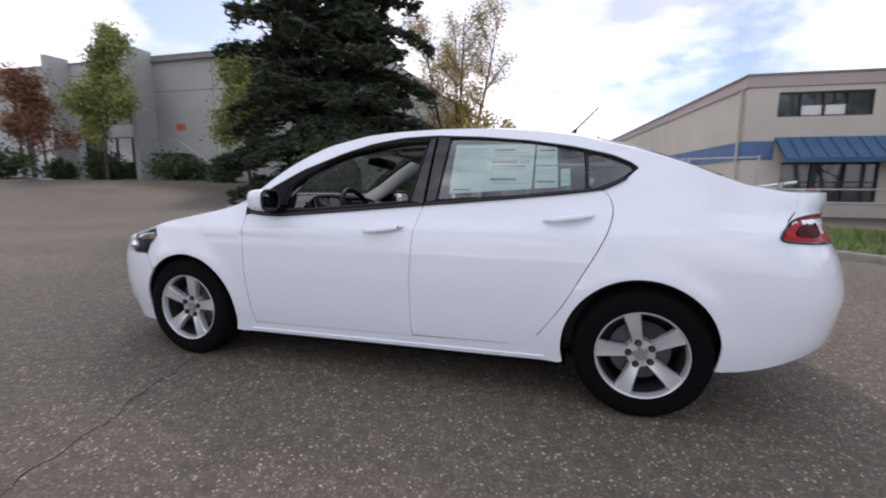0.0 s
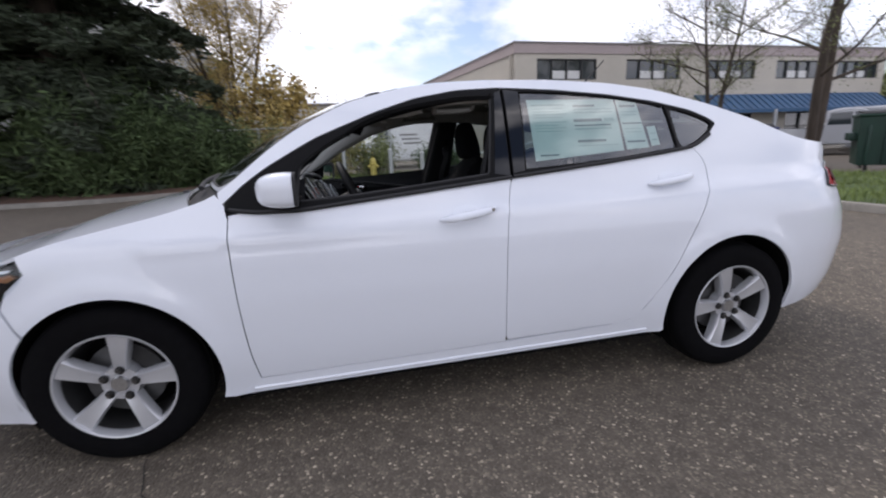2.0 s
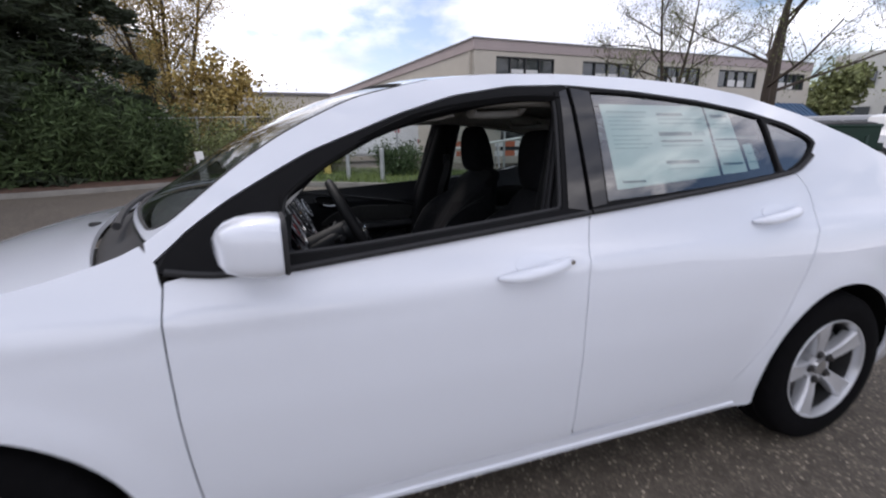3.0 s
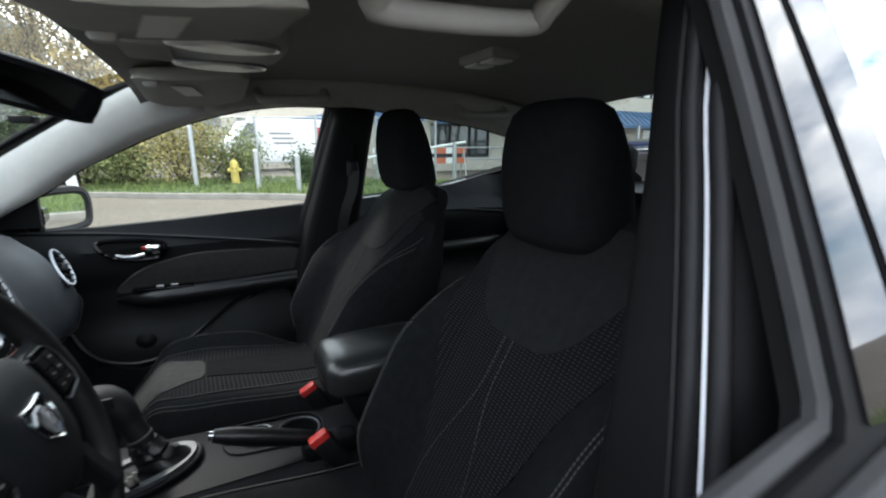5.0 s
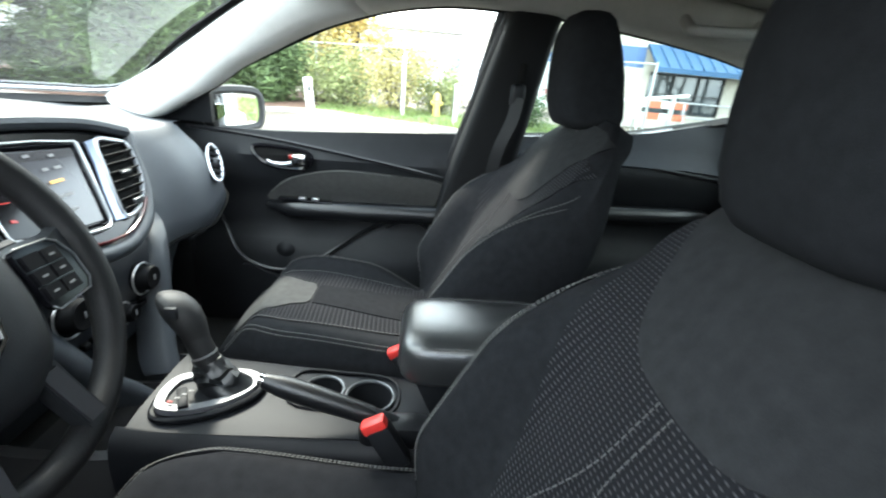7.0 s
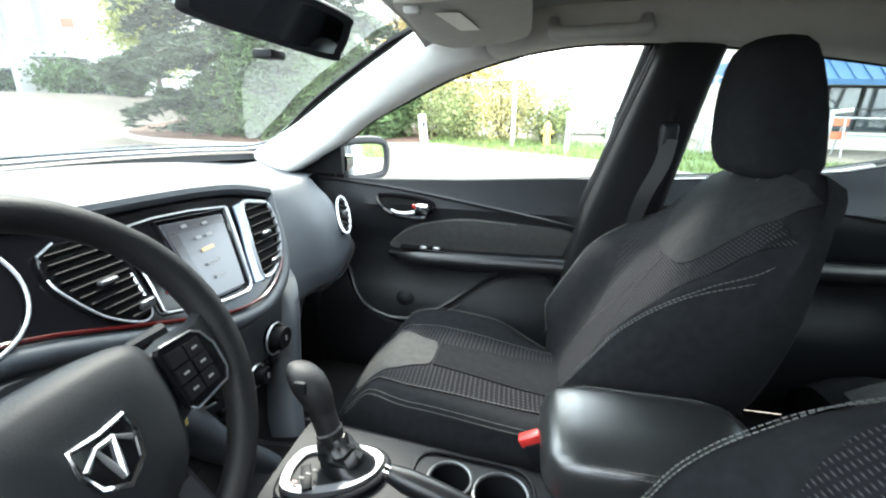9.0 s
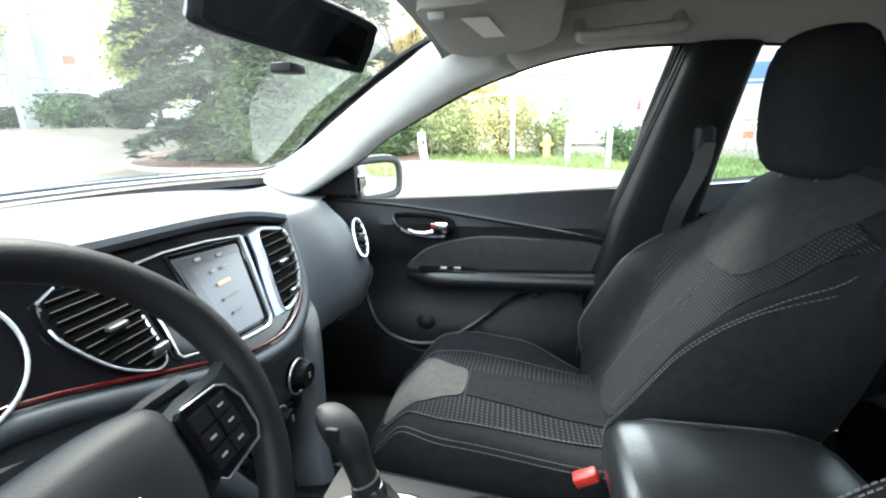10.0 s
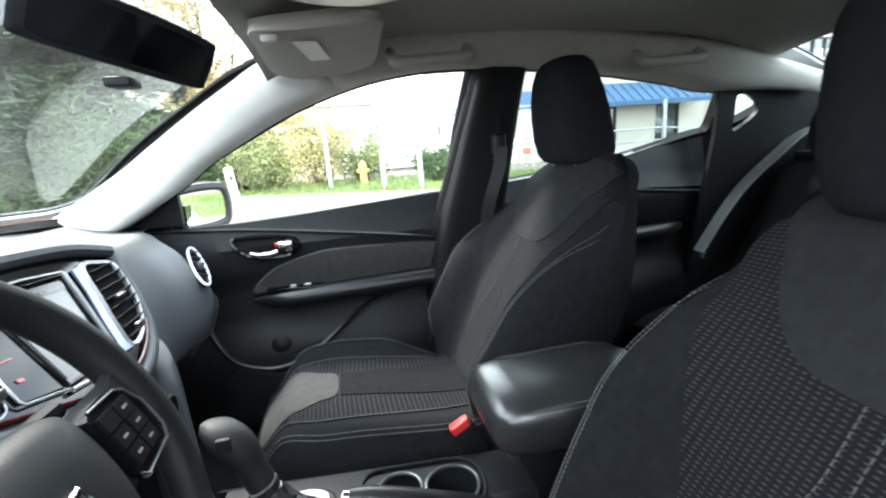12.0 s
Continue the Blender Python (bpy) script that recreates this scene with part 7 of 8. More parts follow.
bars(sm3, 0.95, 0.98, 1.16, 0.004, INK2)
bars(sm3, 0.95, 0.98, 1.13, 0.006, INK2)

# ---- ground ----
def ground_z(x, y):
    u = -0.78 * x + 0.62 * y
    return 1.25 * smooth01((u - 15) / 16)


def build_ground():
    xs = sorted(set(list(np.linspace(-60, 60, 41)) + [-1500, -600, -250, -120, 120, 250, 600, 1500]))
    vs = [(x, y, ground_z(x, y)) for y in xs for x in xs]
    n = len(xs)
    fs = [(j * n + i, j * n + i + 1, (j + 1) * n + i + 1, (j + 1) * n + i) for j in range(n - 1) for i in range(n - 1)]
    me = bpy.data.meshes.new("ground")
    me.from_pydata(vs, [], fs)
    return tagged(part("ground", me, ASPHALT), "worn grey asphalt lot with pale aggregate and fine cracks", "asphalt", kind="structure")


GRASS_SOIL = mat("grass_soil", (0.055, 0.085, 0.022), 0.95, vary=0.35, scale=2.5, bump=0.5, bscale=30)
MULCH = mat("bark_mulch", (0.10, 0.055, 0.035), 0.95, vary=0.5, scale=6, bump=0.9, bscale=25)
KERB = mat("kerb_concrete", (0.22, 0.205, 0.18), 0.9, vary=0.25, scale=3, bump=0.4, bscale=60)
CONCRETE = mat("grey_tilt_up_concrete", (0.40, 0.41, 0.39), 0.85, vary=0.08, scale=0.4, bump=0.2, bscale=30)
STUCCO = mat("cream_stucco", (0.55, 0.51, 0.44), 0.9, vary=0.07, scale=0.6, bump=0.3, bscale=50)
MAUVE = mat("mauve_parapet", (0.44, 0.37, 0.36), 0.85, vary=0.06, scale=0.8)
BLUEBAND = mat("blue_painted_band", (0.10, 0.17, 0.33), 0.8, vary=0.08, scale=1.0)
AWNING = mat("blue_metal_awning", (0.035, 0.10, 0.20), 0.45, vary=0.1, scale=2)
DARKGLASS = mat("dark_window_glass", (0.03, 0.04, 0.045), 0.08, vary=0.3, scale=0.8, coat=1)
FRAME_DK = mat("dark_window_frame", (0.05, 0.05, 0.05), 0.5)
BARK = mat("grey_brown_bark", (0.065, 0.05, 0.038), 0.95, vary=0.35, scale=6, bump=0.8, bscale=30, stretch=(1, 1, 0.25))
LEAF_FIR = mat("dark_fir_needles", (0.046, 0.062, 0.034), 0.8, vary=0.3, scale=1.5, island=0.45)
LEAF_JUN = mat("juniper_needles", (0.066, 0.10, 0.036), 0.85, vary=0.3, scale=1.5, island=0.45)
LEAF_GRN = mat("fresh_green_leaves", (0.26, 0.29, 0.085), 0.7, vary=0.25, scale=1.0, island=0.35)
LEAF_YEL = mat("yellow_brown_spring_leaves", (0.42, 0.31, 0.10), 0.75, vary=0.3, scale=1.0, island=0.4)
LEAF_RED = mat("rusty_young_leaves", (0.24, 0.115, 0.06), 0.75, vary=0.3, scale=1.0, island=0.35)
LEAF_HEDGE = mat("hedge_leaves", (0.05, 0.085, 0.03), 0.8, vary=0.3, scale=1.5, island=0.4)
LEAF_BUD = mat("olive_buds", (0.19, 0.215, 0.085), 0.8, vary=0.3, scale=1.5, island=0.35)
LEAF_GORSE = mat("yellow_blossom", (0.31, 0.27, 0.10), 0.75, vary=0.2, scale=2, island=0.3)
GRASS = mat("grass_blades", (0.145, 0.19, 0.055), 0.8, vary=0.3, scale=1.2, island=0.4)
GALV = mat("galvanised_steel", (0.45, 0.46, 0.47), 0.45, metal=0.7, vary=0.15, scale=15)
WHITE_METAL = mat("white_vehicle_paint", (0.75, 0.76, 0.77), 0.3, vary=0.03, scale=2, coat=0.6)
YELLOW = mat("hydrant_yellow", (0.55, 0.44, 0.12), 0.5, vary=0.12, scale=10)
GREENPAINT = mat("dumpster_green_paint", (0.005, 0.03, 0.02), 0.5, vary=0.25, scale=3)
BLUEPAINT = mat("dumpster_blue_paint", (0.008, 0.018, 0.10), 0.5, vary=0.2, scale=3)
CABGREY = mat("mailbox_beige_paint", (0.42, 0.41, 0.37), 0.55, vary=0.06, scale=4)
ORANGE = mat("orange_barrier", (0.5, 0.14, 0.07), 0.6, vary=0.15, scale=5)
SIGNWHITE = mat("sign_white", (0.75, 0.75, 0.73), 0.6, vary=0.04)

build_ground()
CRACK = mat("crack_filler", (0.022, 0.02, 0.018), 0.95, vary=0.3, scale=20)


def build_crack(a, b, seed):
    """A fine wandering crack in the asphalt."""
    rnd = np.random.RandomState(seed)
    a, b = np.array(a), np.array(b)
    n = max(6, int(np.linalg.norm(b - a) / 0.06))
    off = np.cumsum(rnd.normal(size=(n + 1, 2)) * 0.016, 0)
    off -= np.linspace(0, 1, n + 1)[:, None] * off[-1]
    pts = [(*(a + (b - a) * i / n + off[i]), 0.0005) for i in range(n + 1)]
    c = part("crack", tube(pts, [0.0035 * rnd.uniform(0.5, 1.4) for _ in pts], 4, flat=0.4), CRACK, GROUND)
    return c


GROUND = bpy.data.objects["ground"]
for _i, (_a, _b) in enumerate((((-1.3, -0.85), (-1.02, -1.7)), ((-1.02, -1.7), (-0.85, -2.4)))):
    build_crack(_a, _b, 90 + _i)
# the edge of the lot: from the island past the hydrant to the driveway's kerb
LOT_EDGE = [(-13.6, 17.5), (-13.2, 13.0), (-12.4, 11.35), (-10.5, 10.1), (-8.5, 9.75), (-6.6, 9.75), (-4.8, 10.5), (-3.0, 11.35), (-1.2, 10.3), (1.26, 8.9), (3.2, 7.0), (5.0, 5.1), (5.9, 3.8), (6.45, 1.7), (6.7, -1.5), (6.9, -5.0)]


def build_kerb(line, name):
    line = spline(line, 6)
    line = [Vector((x, y, 0)) for x, y in line]
    rings = []
    for i, p in enumerate(line):
        t = (line[min(i + 1, len(line) - 1)] - line[max(i - 1, 0)]).normalized()
        n = Vector((-t.y, t.x, 0))
        z = ground_z(p.x, p.y)
        rings.append([p + n * a + Vector((0, 0, z + b)) for a, b in ((0, -0.05), (0.01, 0.085), (0.025, 0.11), (0.13, 0.115), (0.15, -0.05))])
    return tagged(part(name, loft(rings, True, True), KERB), "weathered concrete kerb along the lot", "kerb", kind="structure")


build_kerb(LOT_EDGE, "kerb")
_edge = spline(LOT_EDGE, 6)
_edge = [(x, y) for x, y in _edge]


def shift_edge(pts, d):
    out = []
    for i, p in enumerate(pts):
        a, b = np.array(pts[max(i - 1, 0)]), np.array(pts[min(i + 1, len(pts) - 1)])
        t = (b - a) / np.linalg.norm(b - a)
        out.append((p[0] - t[1] * d, p[1] + t[0] * d))
    return out


_v = [i for i, p in enumerate(_edge) if p[0] > -3.1]
_m = [i for i, p in enumerate(_edge) if p[0] <= -3.0]


def bumpy(x, y, h, k=0.04):
    return (x, y, ground_z(x, y) + h + k * noise.noise((x * 0.9, y * 0.9, 3.0)))


_in = shift_edge(_edge, 0.12)
verge = [_in[i] for i in _v] + [(10.5, -5.0), (13.0, 3.0), (9.0, 8.2), (5.0, 11.5), (2.5, 14.0), (-3.0, 15.0)]
tagged(part("grass_verge", sheet("grass_verge", verge, [], lambda x, y: bumpy(x, y, 0.11), 0.5, 0.2), GRASS_SOIL), "mown grass verge behind the kerb", "grass", kind="structure")
island = [_in[i] for i in _m] + [(-3.0, 15.0), (-4.0, 19.0), (-12.0, 19.0)]
tagged(part("planting_bed", sheet("planting_bed", island, [], lambda x, y: bumpy(x, y, 0.12, 0.08), 0.5, 0.2), MULCH), "brown bark-mulch planting bed round the fir", "planting bed", kind="structure")


# ---- plants ----
def leaf_cloud(name, centres, size, material, parent, per=1, tilt=1.0, seed=1, long=1.8):
    """Many small two-faced leaves or sprays about the given points."""
    rnd = np.random.RandomState(seed)
    c = np.repeat(np.array(centres, float), per, 0)
    n = len(c)
    a = rnd.normal(size=(n, 3))
    a[:, 2] *= tilt
    a /= np.linalg.norm(a, axis=1)[:, None]
    b = np.cross(a, rnd.normal(size=(n, 3)))
    b /= np.linalg.norm(b, axis=1)[:, None]
    k = np.cross(a, b)
    s = size * rnd.uniform(0.6, 1.4, (n, 1))
    bend = k * s * 0.25
    v = np.stack([c - a * s * long / 2, c + b * s * 0.5 + bend, c + a * s * long / 2, c - b * s * 0.5 + bend], 1).reshape(-1, 3)
    me = bpy.data.meshes.new(name)
    me.from_pydata(v.tolist(), [], [f for i in range(n) for f in ((4 * i, 4 * i + 1, 4 * i + 2), (4 * i, 4 * i + 2, 4 * i + 3))])
    me.materials.append(material)
    ob = new(name, me)
    ob.parent = parent
    return tagged(ob, kind="stuff")


def limb_line(p, d, length, rnd, n=5, droop=0.0, wob=0.18):
    pts = [np.array(p, float)]
    d = np.array(d, float) / np.linalg.norm(d)
    for i in range(n):
        d = d + rnd.normal(size=3) * wob * 0.5 + np.array([0, 0, -droop])
        d /= np.linalg.norm(d)
        pts.append(pts[-1] + d * length / n)
    return pts, d


def build_fir(loc, h, r, n_whorls, label, seed=3, leaf=0.16, material=None, dens=1.0):
    rnd = np.random.RandomState(seed)
    t = thing("fir_tree", label, "tree", loc)
    part("trunk", tube([(0, 0, h * k) for k in np.linspace(0, 1, 8)], [0.035 * h * (1 - k) * 0.5 + 0.02 for k in np.linspace(0, 1, 8)], 9), BARK, t)
    cs, bm = [], bmesh.new()
    for w in range(n_whorls):
        k = (w + 0.5) / n_whorls
        z = h * (0.04 + 0.95 * k)
        m = 9 if k < 0.7 else 6
        off = rnd.uniform(0, 6.28)
        for i in range(m):
            L = r * (1 - k) ** 0.75 * rnd.uniform(0.5, 1.2) + 0.15
            a = off + 2 * math.pi * i / m + rnd.normal() * 0.25
            pts, d = limb_line((0, 0, z + rnd.normal() * 0.5), (math.cos(a), math.sin(a), rnd.uniform(0.0, 0.35)), L, rnd, 5, rnd.uniform(0.05, 0.14), 0.16)
            tube(pts, [0.03 * (1 - j / 6) + 0.006 for j in range(6)], 4, bm)
            P = np.array(pts)
            q = int(70 * L * dens)
            f = rnd.uniform(0.12, 1.0, q) ** 0.75
            idx = f * 5
            i0 = np.minimum(idx.astype(int), 4)
            base = P[i0] + (P[i0 + 1] - P[i0]) * (idx - i0)[:, None]
            sp = 0.09 + 0.22 * (1 - f) * L * 0.5
            side = np.array([-math.sin(a), math.cos(a), 0])
            base = base + side * (rnd.normal(size=q) * sp * 1.5)[:, None] + np.array([0, 0, 1]) * (-np.abs(rnd.normal(size=q)) * (0.1 + 0.12 * f))[:, None]
            cs.append(base)
    part("limb", bm, BARK, t)
    leaf_cloud("crown", np.concatenate(cs), leaf, material or LEAF_FIR, t, 3, 0.35, seed, 4.2)
    return t


def build_tree(name, loc, h, spread, label, leafmat, leaves=2500, leaf=0.09, seed=5, trunk=0.13, stems=1, start=0.25, up=0.9, sub=6, clump=0.35, levels=2):
    """A branching tree: trunk, limbs and twigs, with leaves about the twigs."""
    rnd = np.random.RandomState(seed)
    t = thing(name, label, "tree", loc)
    tips, bm, tm = [], bmesh.new(), bmesh.new()
    for s in range(stems):
        a = 2 * math.pi * s / stems + 0.4
        lean = 0.0 if stems == 1 else 0.16
        pts, _ = limb_line((0.08 * math.cos(a) * (stems > 1), 0.08 * math.sin(a) * (stems > 1), -0.1), (lean * math.cos(a), lean * math.sin(a), 1), h * 0.92, rnd, 8, 0, 0.07)
        tube(pts, [trunk * (1 - j / 9) ** 1.1 + 0.01 for j in range(9)], 8, tm)
        P = np.array(pts)
        nb = 13 if stems == 1 else 9
        for b in range(nb):
            f = start + (0.97 - start) * (b + rnd.uniform(0, 1)) / nb
            i = min(int(f * 8), 7)
            p = P[i] + (P[i + 1] - P[i]) * (f * 8 - i)
            az = rnd.uniform(0, 6.28)
            L = spread * (1.05 - 0.75 * f) * rnd.uniform(0.7, 1.2)
            br, d = limb_line(p, (math.cos(az), math.sin(az), up * rnd.uniform(0.6, 1.2)), L, rnd, 5, -0.02, 0.22)
            tube(br, [trunk * 0.42 * (1 - f * 0.6) * (1 - j / 6) + 0.006 for j in range(6)], 5, bm)
            for q in range(sub):
                j = rnd.randint(1, 5)
                az2 = rnd.uniform(0, 6.28)
                tw, _ = limb_line(br[j], d + np.array([math.cos(az2), math.sin(az2), 0.4]) * 0.8, L * 0.45 * rnd.uniform(0.6, 1.2), rnd, 3, -0.02, 0.3)
                tube(tw, [0.012, 0.009, 0.006, 0.004], 3, bm)
                tips += [tw[1], tw[2], tw[3]]
                if levels > 2:
                    for _ in range(3):
                        t3, _ = limb_line(tw[rnd.randint(1, 4)], rnd.normal(size=3) + np.array([0, 0, 0.5]), L * 0.22, rnd, 3, 0, 0.3)
                        tube(t3, [0.006, 0.005, 0.004, 0.003], 3, bm)
                        tips.append(t3[-1])
    part("trunk", tm, BARK, t)
    part("limb", bm, BARK, t)
    if leaves:
        tips = np.array(tips)
        c = tips[rnd.randint(0, len(tips), leaves)] + rnd.normal(size=(leaves, 3)) * clump * (0.4 + 0.6 * rnd.uniform(size=(leaves, 1)))
        leaf_cloud("crown", c, leaf, leafmat, t, 1, 1.0, seed, 1.6)
    return t


def build_shrub(name, loc, r, h, label, leafmat, n=2500, leaf=0.07, seed=2, flat=1.0, ry=None, long=1.7):
    """A low bush: stems and a cloud of small leaves thick at its skin."""
    rnd = np.random.RandomState(seed)
    t = thing(name, label, "shrub", loc)
    bm = bmesh.new()
    cs = []
    ry = ry or r
    for i in range(22):
        a, f = rnd.uniform(0, 6.28), rnd.uniform(0.3, 1.0)
        e = np.array([math.cos(a) * r * f, math.sin(a) * ry * f, h * rnd.uniform(0.45, 1.0) * (1.1 - 0.5 * f * f)])
        tube([(0.1 * math.cos(a), 0.1 * math.sin(a), -0.05), tuple(e * 0.5 + np.array([0, 0, h * 0.1])), tuple(e)], [0.02, 0.013, 0.005], 4, bm)
        k = n // 22
        u = rnd.uniform(0.15, 1.08, (k, 1)) ** 0.6
        cs.append(e * u + rnd.normal(size=(k, 3)) * np.array([r, ry, h]) * 0.16)
    c = np.concatenate(cs)
    c[:, 2] = np.abs(c[:, 2]) + 0.02
    part("stem", bm, BARK, t)
    leaf_cloud("foliage", c, leaf, leafmat, t, 1, 0.8, seed, long)
    return t


def at_ground(x, y, dz=0.1):
    return (x, y, ground_z(x, y) + dz)


build_fir(at_ground(-8.6, 13.4), 21.0, 4.6, 33, "tall dark fir tree standing in a mulch bed", 3, 0.09, LEAF_FIR, 0.72)
for _x, _y, _h, _r, _s in ((-10.2, 13.3, 1.6, 1.3, 1), (-9.0, 12.3, 2.1, 1.5, 2), (-7.2, 11.4, 2.4, 1.7, 3), (-5.7, 12.2, 2.2, 1.5, 4), (-8.4, 13.4, 3.1, 1.8, 5), (-6.3, 13.4, 3.2, 1.7, 6), (-4.6, 13.3, 1.7, 1.2, 7)):
    build_shrub("juniper_shrub", at_ground(_x, _y), _r, _h, "spreading dark green juniper in the mulch bed", LEAF_JUN, 8200, 0.045, 20 + _s, long=5.0)
build_tree("spring_tree", at_ground(-5.6, 22), 10.5, 4.3, "slender tree with thin yellow-brown spring leaves", LEAF_YEL, 30000, 0.055, 7, 0.13, 4, 0.15, 1.1, 7, 0.35, 3)
build_tree("spring_tree", at_ground(-3.0, 17.5), 4.0, 2.2, "low yellow-leaved tree by the fence", LEAF_YEL, 4200, 0.11, 8, 0.08, 3, 0.1, 0.7, 6, 0.3)
build_tree("bare_tree", at_ground(13.1, 8.4), 10.2, 5.4, "bare forked street tree with olive buds", LEAF_BUD, 12000, 0.034, 11, 0.13, 2, 0.22, 0.5, 10, 0.2, 3)
build_tree("bare_tree", at_ground(12.5, 11.5), 6.8, 3.4, "thin tree with sparse olive buds", LEAF_BUD, 9500, 0.032, 12, 0.09, 2, 0.2, 0.8, 8, 0.2, 3)
for _x, _y, _h, _m, _s, _l in ((-16.6, 17.8, 7.6, LEAF_GRN, 31, 19000), (-27.4, 17.8, 9.6, LEAF_GRN, 32, 23000), (-31.0, 16.0, 6.5, LEAF_RED, 33, 10000)):
    build_tree("young_tree", at_ground(_x, _y, 0), _h, 2.9, "young tree with fresh green leaves by the building" if _m is LEAF_GRN else "small tree with rusty young leaves", _m, _l, 0.10, _s, 0.1, 1, 0.2, 1.1, 7, 0.42)
for _x, _y, _r, _h, _s in ((-24.5, 20.3, 1.6, 1.6, 41), (-20.8, 20.3, 1.0, 1.2, 42), (-30.5, 20.3, 1.8, 1.7, 43), (-34.5, 19.8, 1.2, 1.2, 44)):
    build_shrub("round_shrub", at_ground(_x, _y, 0), _r, _h, "clipped dark shrub at the foot of the wall", LEAF_HEDGE, 2600, 0.13, _s)
build_shrub("hedge", at_ground(-30.3, 12.5, 0.1), 4.2, 1.7, "dark clipped hedge in a raised bed", LEAF_HEDGE, 7000, 0.14, 45, ry=1.3)
build_kerb([(-40, 9.0), (-30.0, 9.6), (-26.5, 11.0), (-26.2, 13.2), (-30, 14.4), (-40, 14.6)], "kerb_bed")
tagged(part("planting_bed_far", sheet("planting_bed_far", [(-40, 9.1), (-30.0, 9.75), (-26.7, 11.1), (-26.4, 13.0), (-30, 14.2), (-40, 14.4)], [], lambda x, y: bumpy(x, y, 0.1), 0.8, 0.2), MULCH), "mulch bed with a hedge", "planting bed", kind="structure")
for _x, _y, _r, _h, _m, _s in ((-2.2, 13.4, 1.1, 1.5, LEAF_BUD, 51), (-0.9, 13.0, 1.2, 2.3, LEAF_GORSE, 52), (0.4, 13.1, 1.0, 1.5, LEAF_BUD, 53), (2.3, 11.2, 0.8, 0.9, LEAF_HEDGE, 54), (-3.3, 14.2, 1.3, 2.0, LEAF_BUD, 55)):
    build_shrub("wild_shrub", at_ground(_x, _y), _r, _h, "wild shrub with yellow blossom by the fence" if _m is LEAF_GORSE else "scrubby wild shrub by the wire fence", _m, 3600, 0.042, _s, long=2.4)


def build_grass():
    rnd = np.random.RandomState(77)
    n = 60000
    x, y = rnd.uniform(-3.2, 13, n), rnd.uniform(-5, 15, n)
    ok = in_poly(x, y, verge)
    x, y = x[ok], y[ok]
    h = rnd.uniform(0.05, 0.13, len(x)) * (1 + 0.9 * np.maximum(0, np.sin(x * 1.7) * np.cos(y * 1.3)))
    a = rnd.uniform(0, 6.28, len(x))
    lx, ly = rnd.normal(size=len(x)) * 0.04, rnd.normal(size=len(x)) * 0.04
    z = np.array([ground_z(p, q) for p, q in zip(x, y)]) + 0.1
    w = 0.012
    v = np.stack([np.stack([x - w * np.cos(a), y - w * np.sin(a), z], 1), np.stack([x + w * np.cos(a), y + w * np.sin(a), z], 1), np.stack([x + lx, y + ly, z + h], 1)], 1).reshape(-1, 3)
    me = bpy.data.meshes.new("grass")
    me.from_pydata(v.tolist(), [], [(3 * i, 3 * i + 1, 3 * i + 2) for i in range(len(x))])
    me.materials.append(GRASS)
    tagged(new("grass", me), "uneven green grass with longer tufts", "grass", kind="stuff")


build_grass()


# ---- buildings ----
def wall_sheet(name, p0, p1, z0, z1, holes, material, parent, thick=0.25, label=""):
    """A wall from p0 to p1 with openings given as (a, b, c, d): along, along, low, high."""
    p0, p1 = Vector((*p0, 0)), Vector((*p1, 0))
    d = (p1 - p0)
    L = d.length
    d.normalize()
    f = lambda u, v: tuple(p0 + d * u + Vector((0, 0, v)))
    me = sheet(name, [(0, z0), (L, z0), (L, z1), (0, z1)], [[(a, c), (b, c), (b, e), (a, e)] for a, b, c, e in holes], f, 4.0, thick)
    return part(name, me, material, parent, label)


def wall_pt(p0, p1, u, v, out=0.0):
    p0, p1 = Vector((*p0, 0)), Vector((*p1, 0))
    d = (p1 - p0).normalized()
    n = Vector((d.y, -d.x, 0))
    return p0 + d * u + n * out + Vector((0, 0, v))


def wall_box(p0, p1, u0, u1, v0, v1, o0, o1, bevel=0.0):
    """A box along a wall, from o0 to o1 in front of it."""
    p0v, p1v = Vector((*p0, 0)), Vector((*p1, 0))
    d = (p1v - p0v).normalized()
    ang = math.atan2(d.y, d.x)
    c = wall_pt(p0, p1, (u0 + u1) / 2, (v0 + v1) / 2, (o0 + o1) / 2)
    return box_bm(c, (abs(u1 - u0), abs(o1 - o0), abs(v1 - v0)), bevel, Matrix.Rotation(ang, 4, "Z"))


def add_window(p0, p1, a, b, c, d, bays, parent, blinds=False):
    w = part("window", wall_box(p0, p1, a, b, c, d, -0.14, -0.11), DARKGLASS, parent, "dark ribbon window")
    part("frame", wall_box(p0, p1, a, b, c, c + 0.05, -0.10, -0.02), FRAME_DK, w)
    part("frame", wall_box(p0, p1, a, b, d - 0.05, d, -0.10, -0.02), FRAME_DK, w)
    for i in range(bays + 1):
        u = a + (b - a) * i / bays
        part("mullion", wall_box(p0, p1, u - 0.025, u + 0.025, c, d, -0.10, -0.02), FRAME_DK, w)
    if blinds:
        for i in range(bays):
            if i in (1, 2):
                u = a + (b - a) * i / bays
                part("blind", wall_box(p0, p1, u + 0.05, u + (b - a) / bays - 0.05, c + 0.05, c + (d - c) * 0.45, -0.105, -0.10), SIGNWHITE, w, "pale blind")


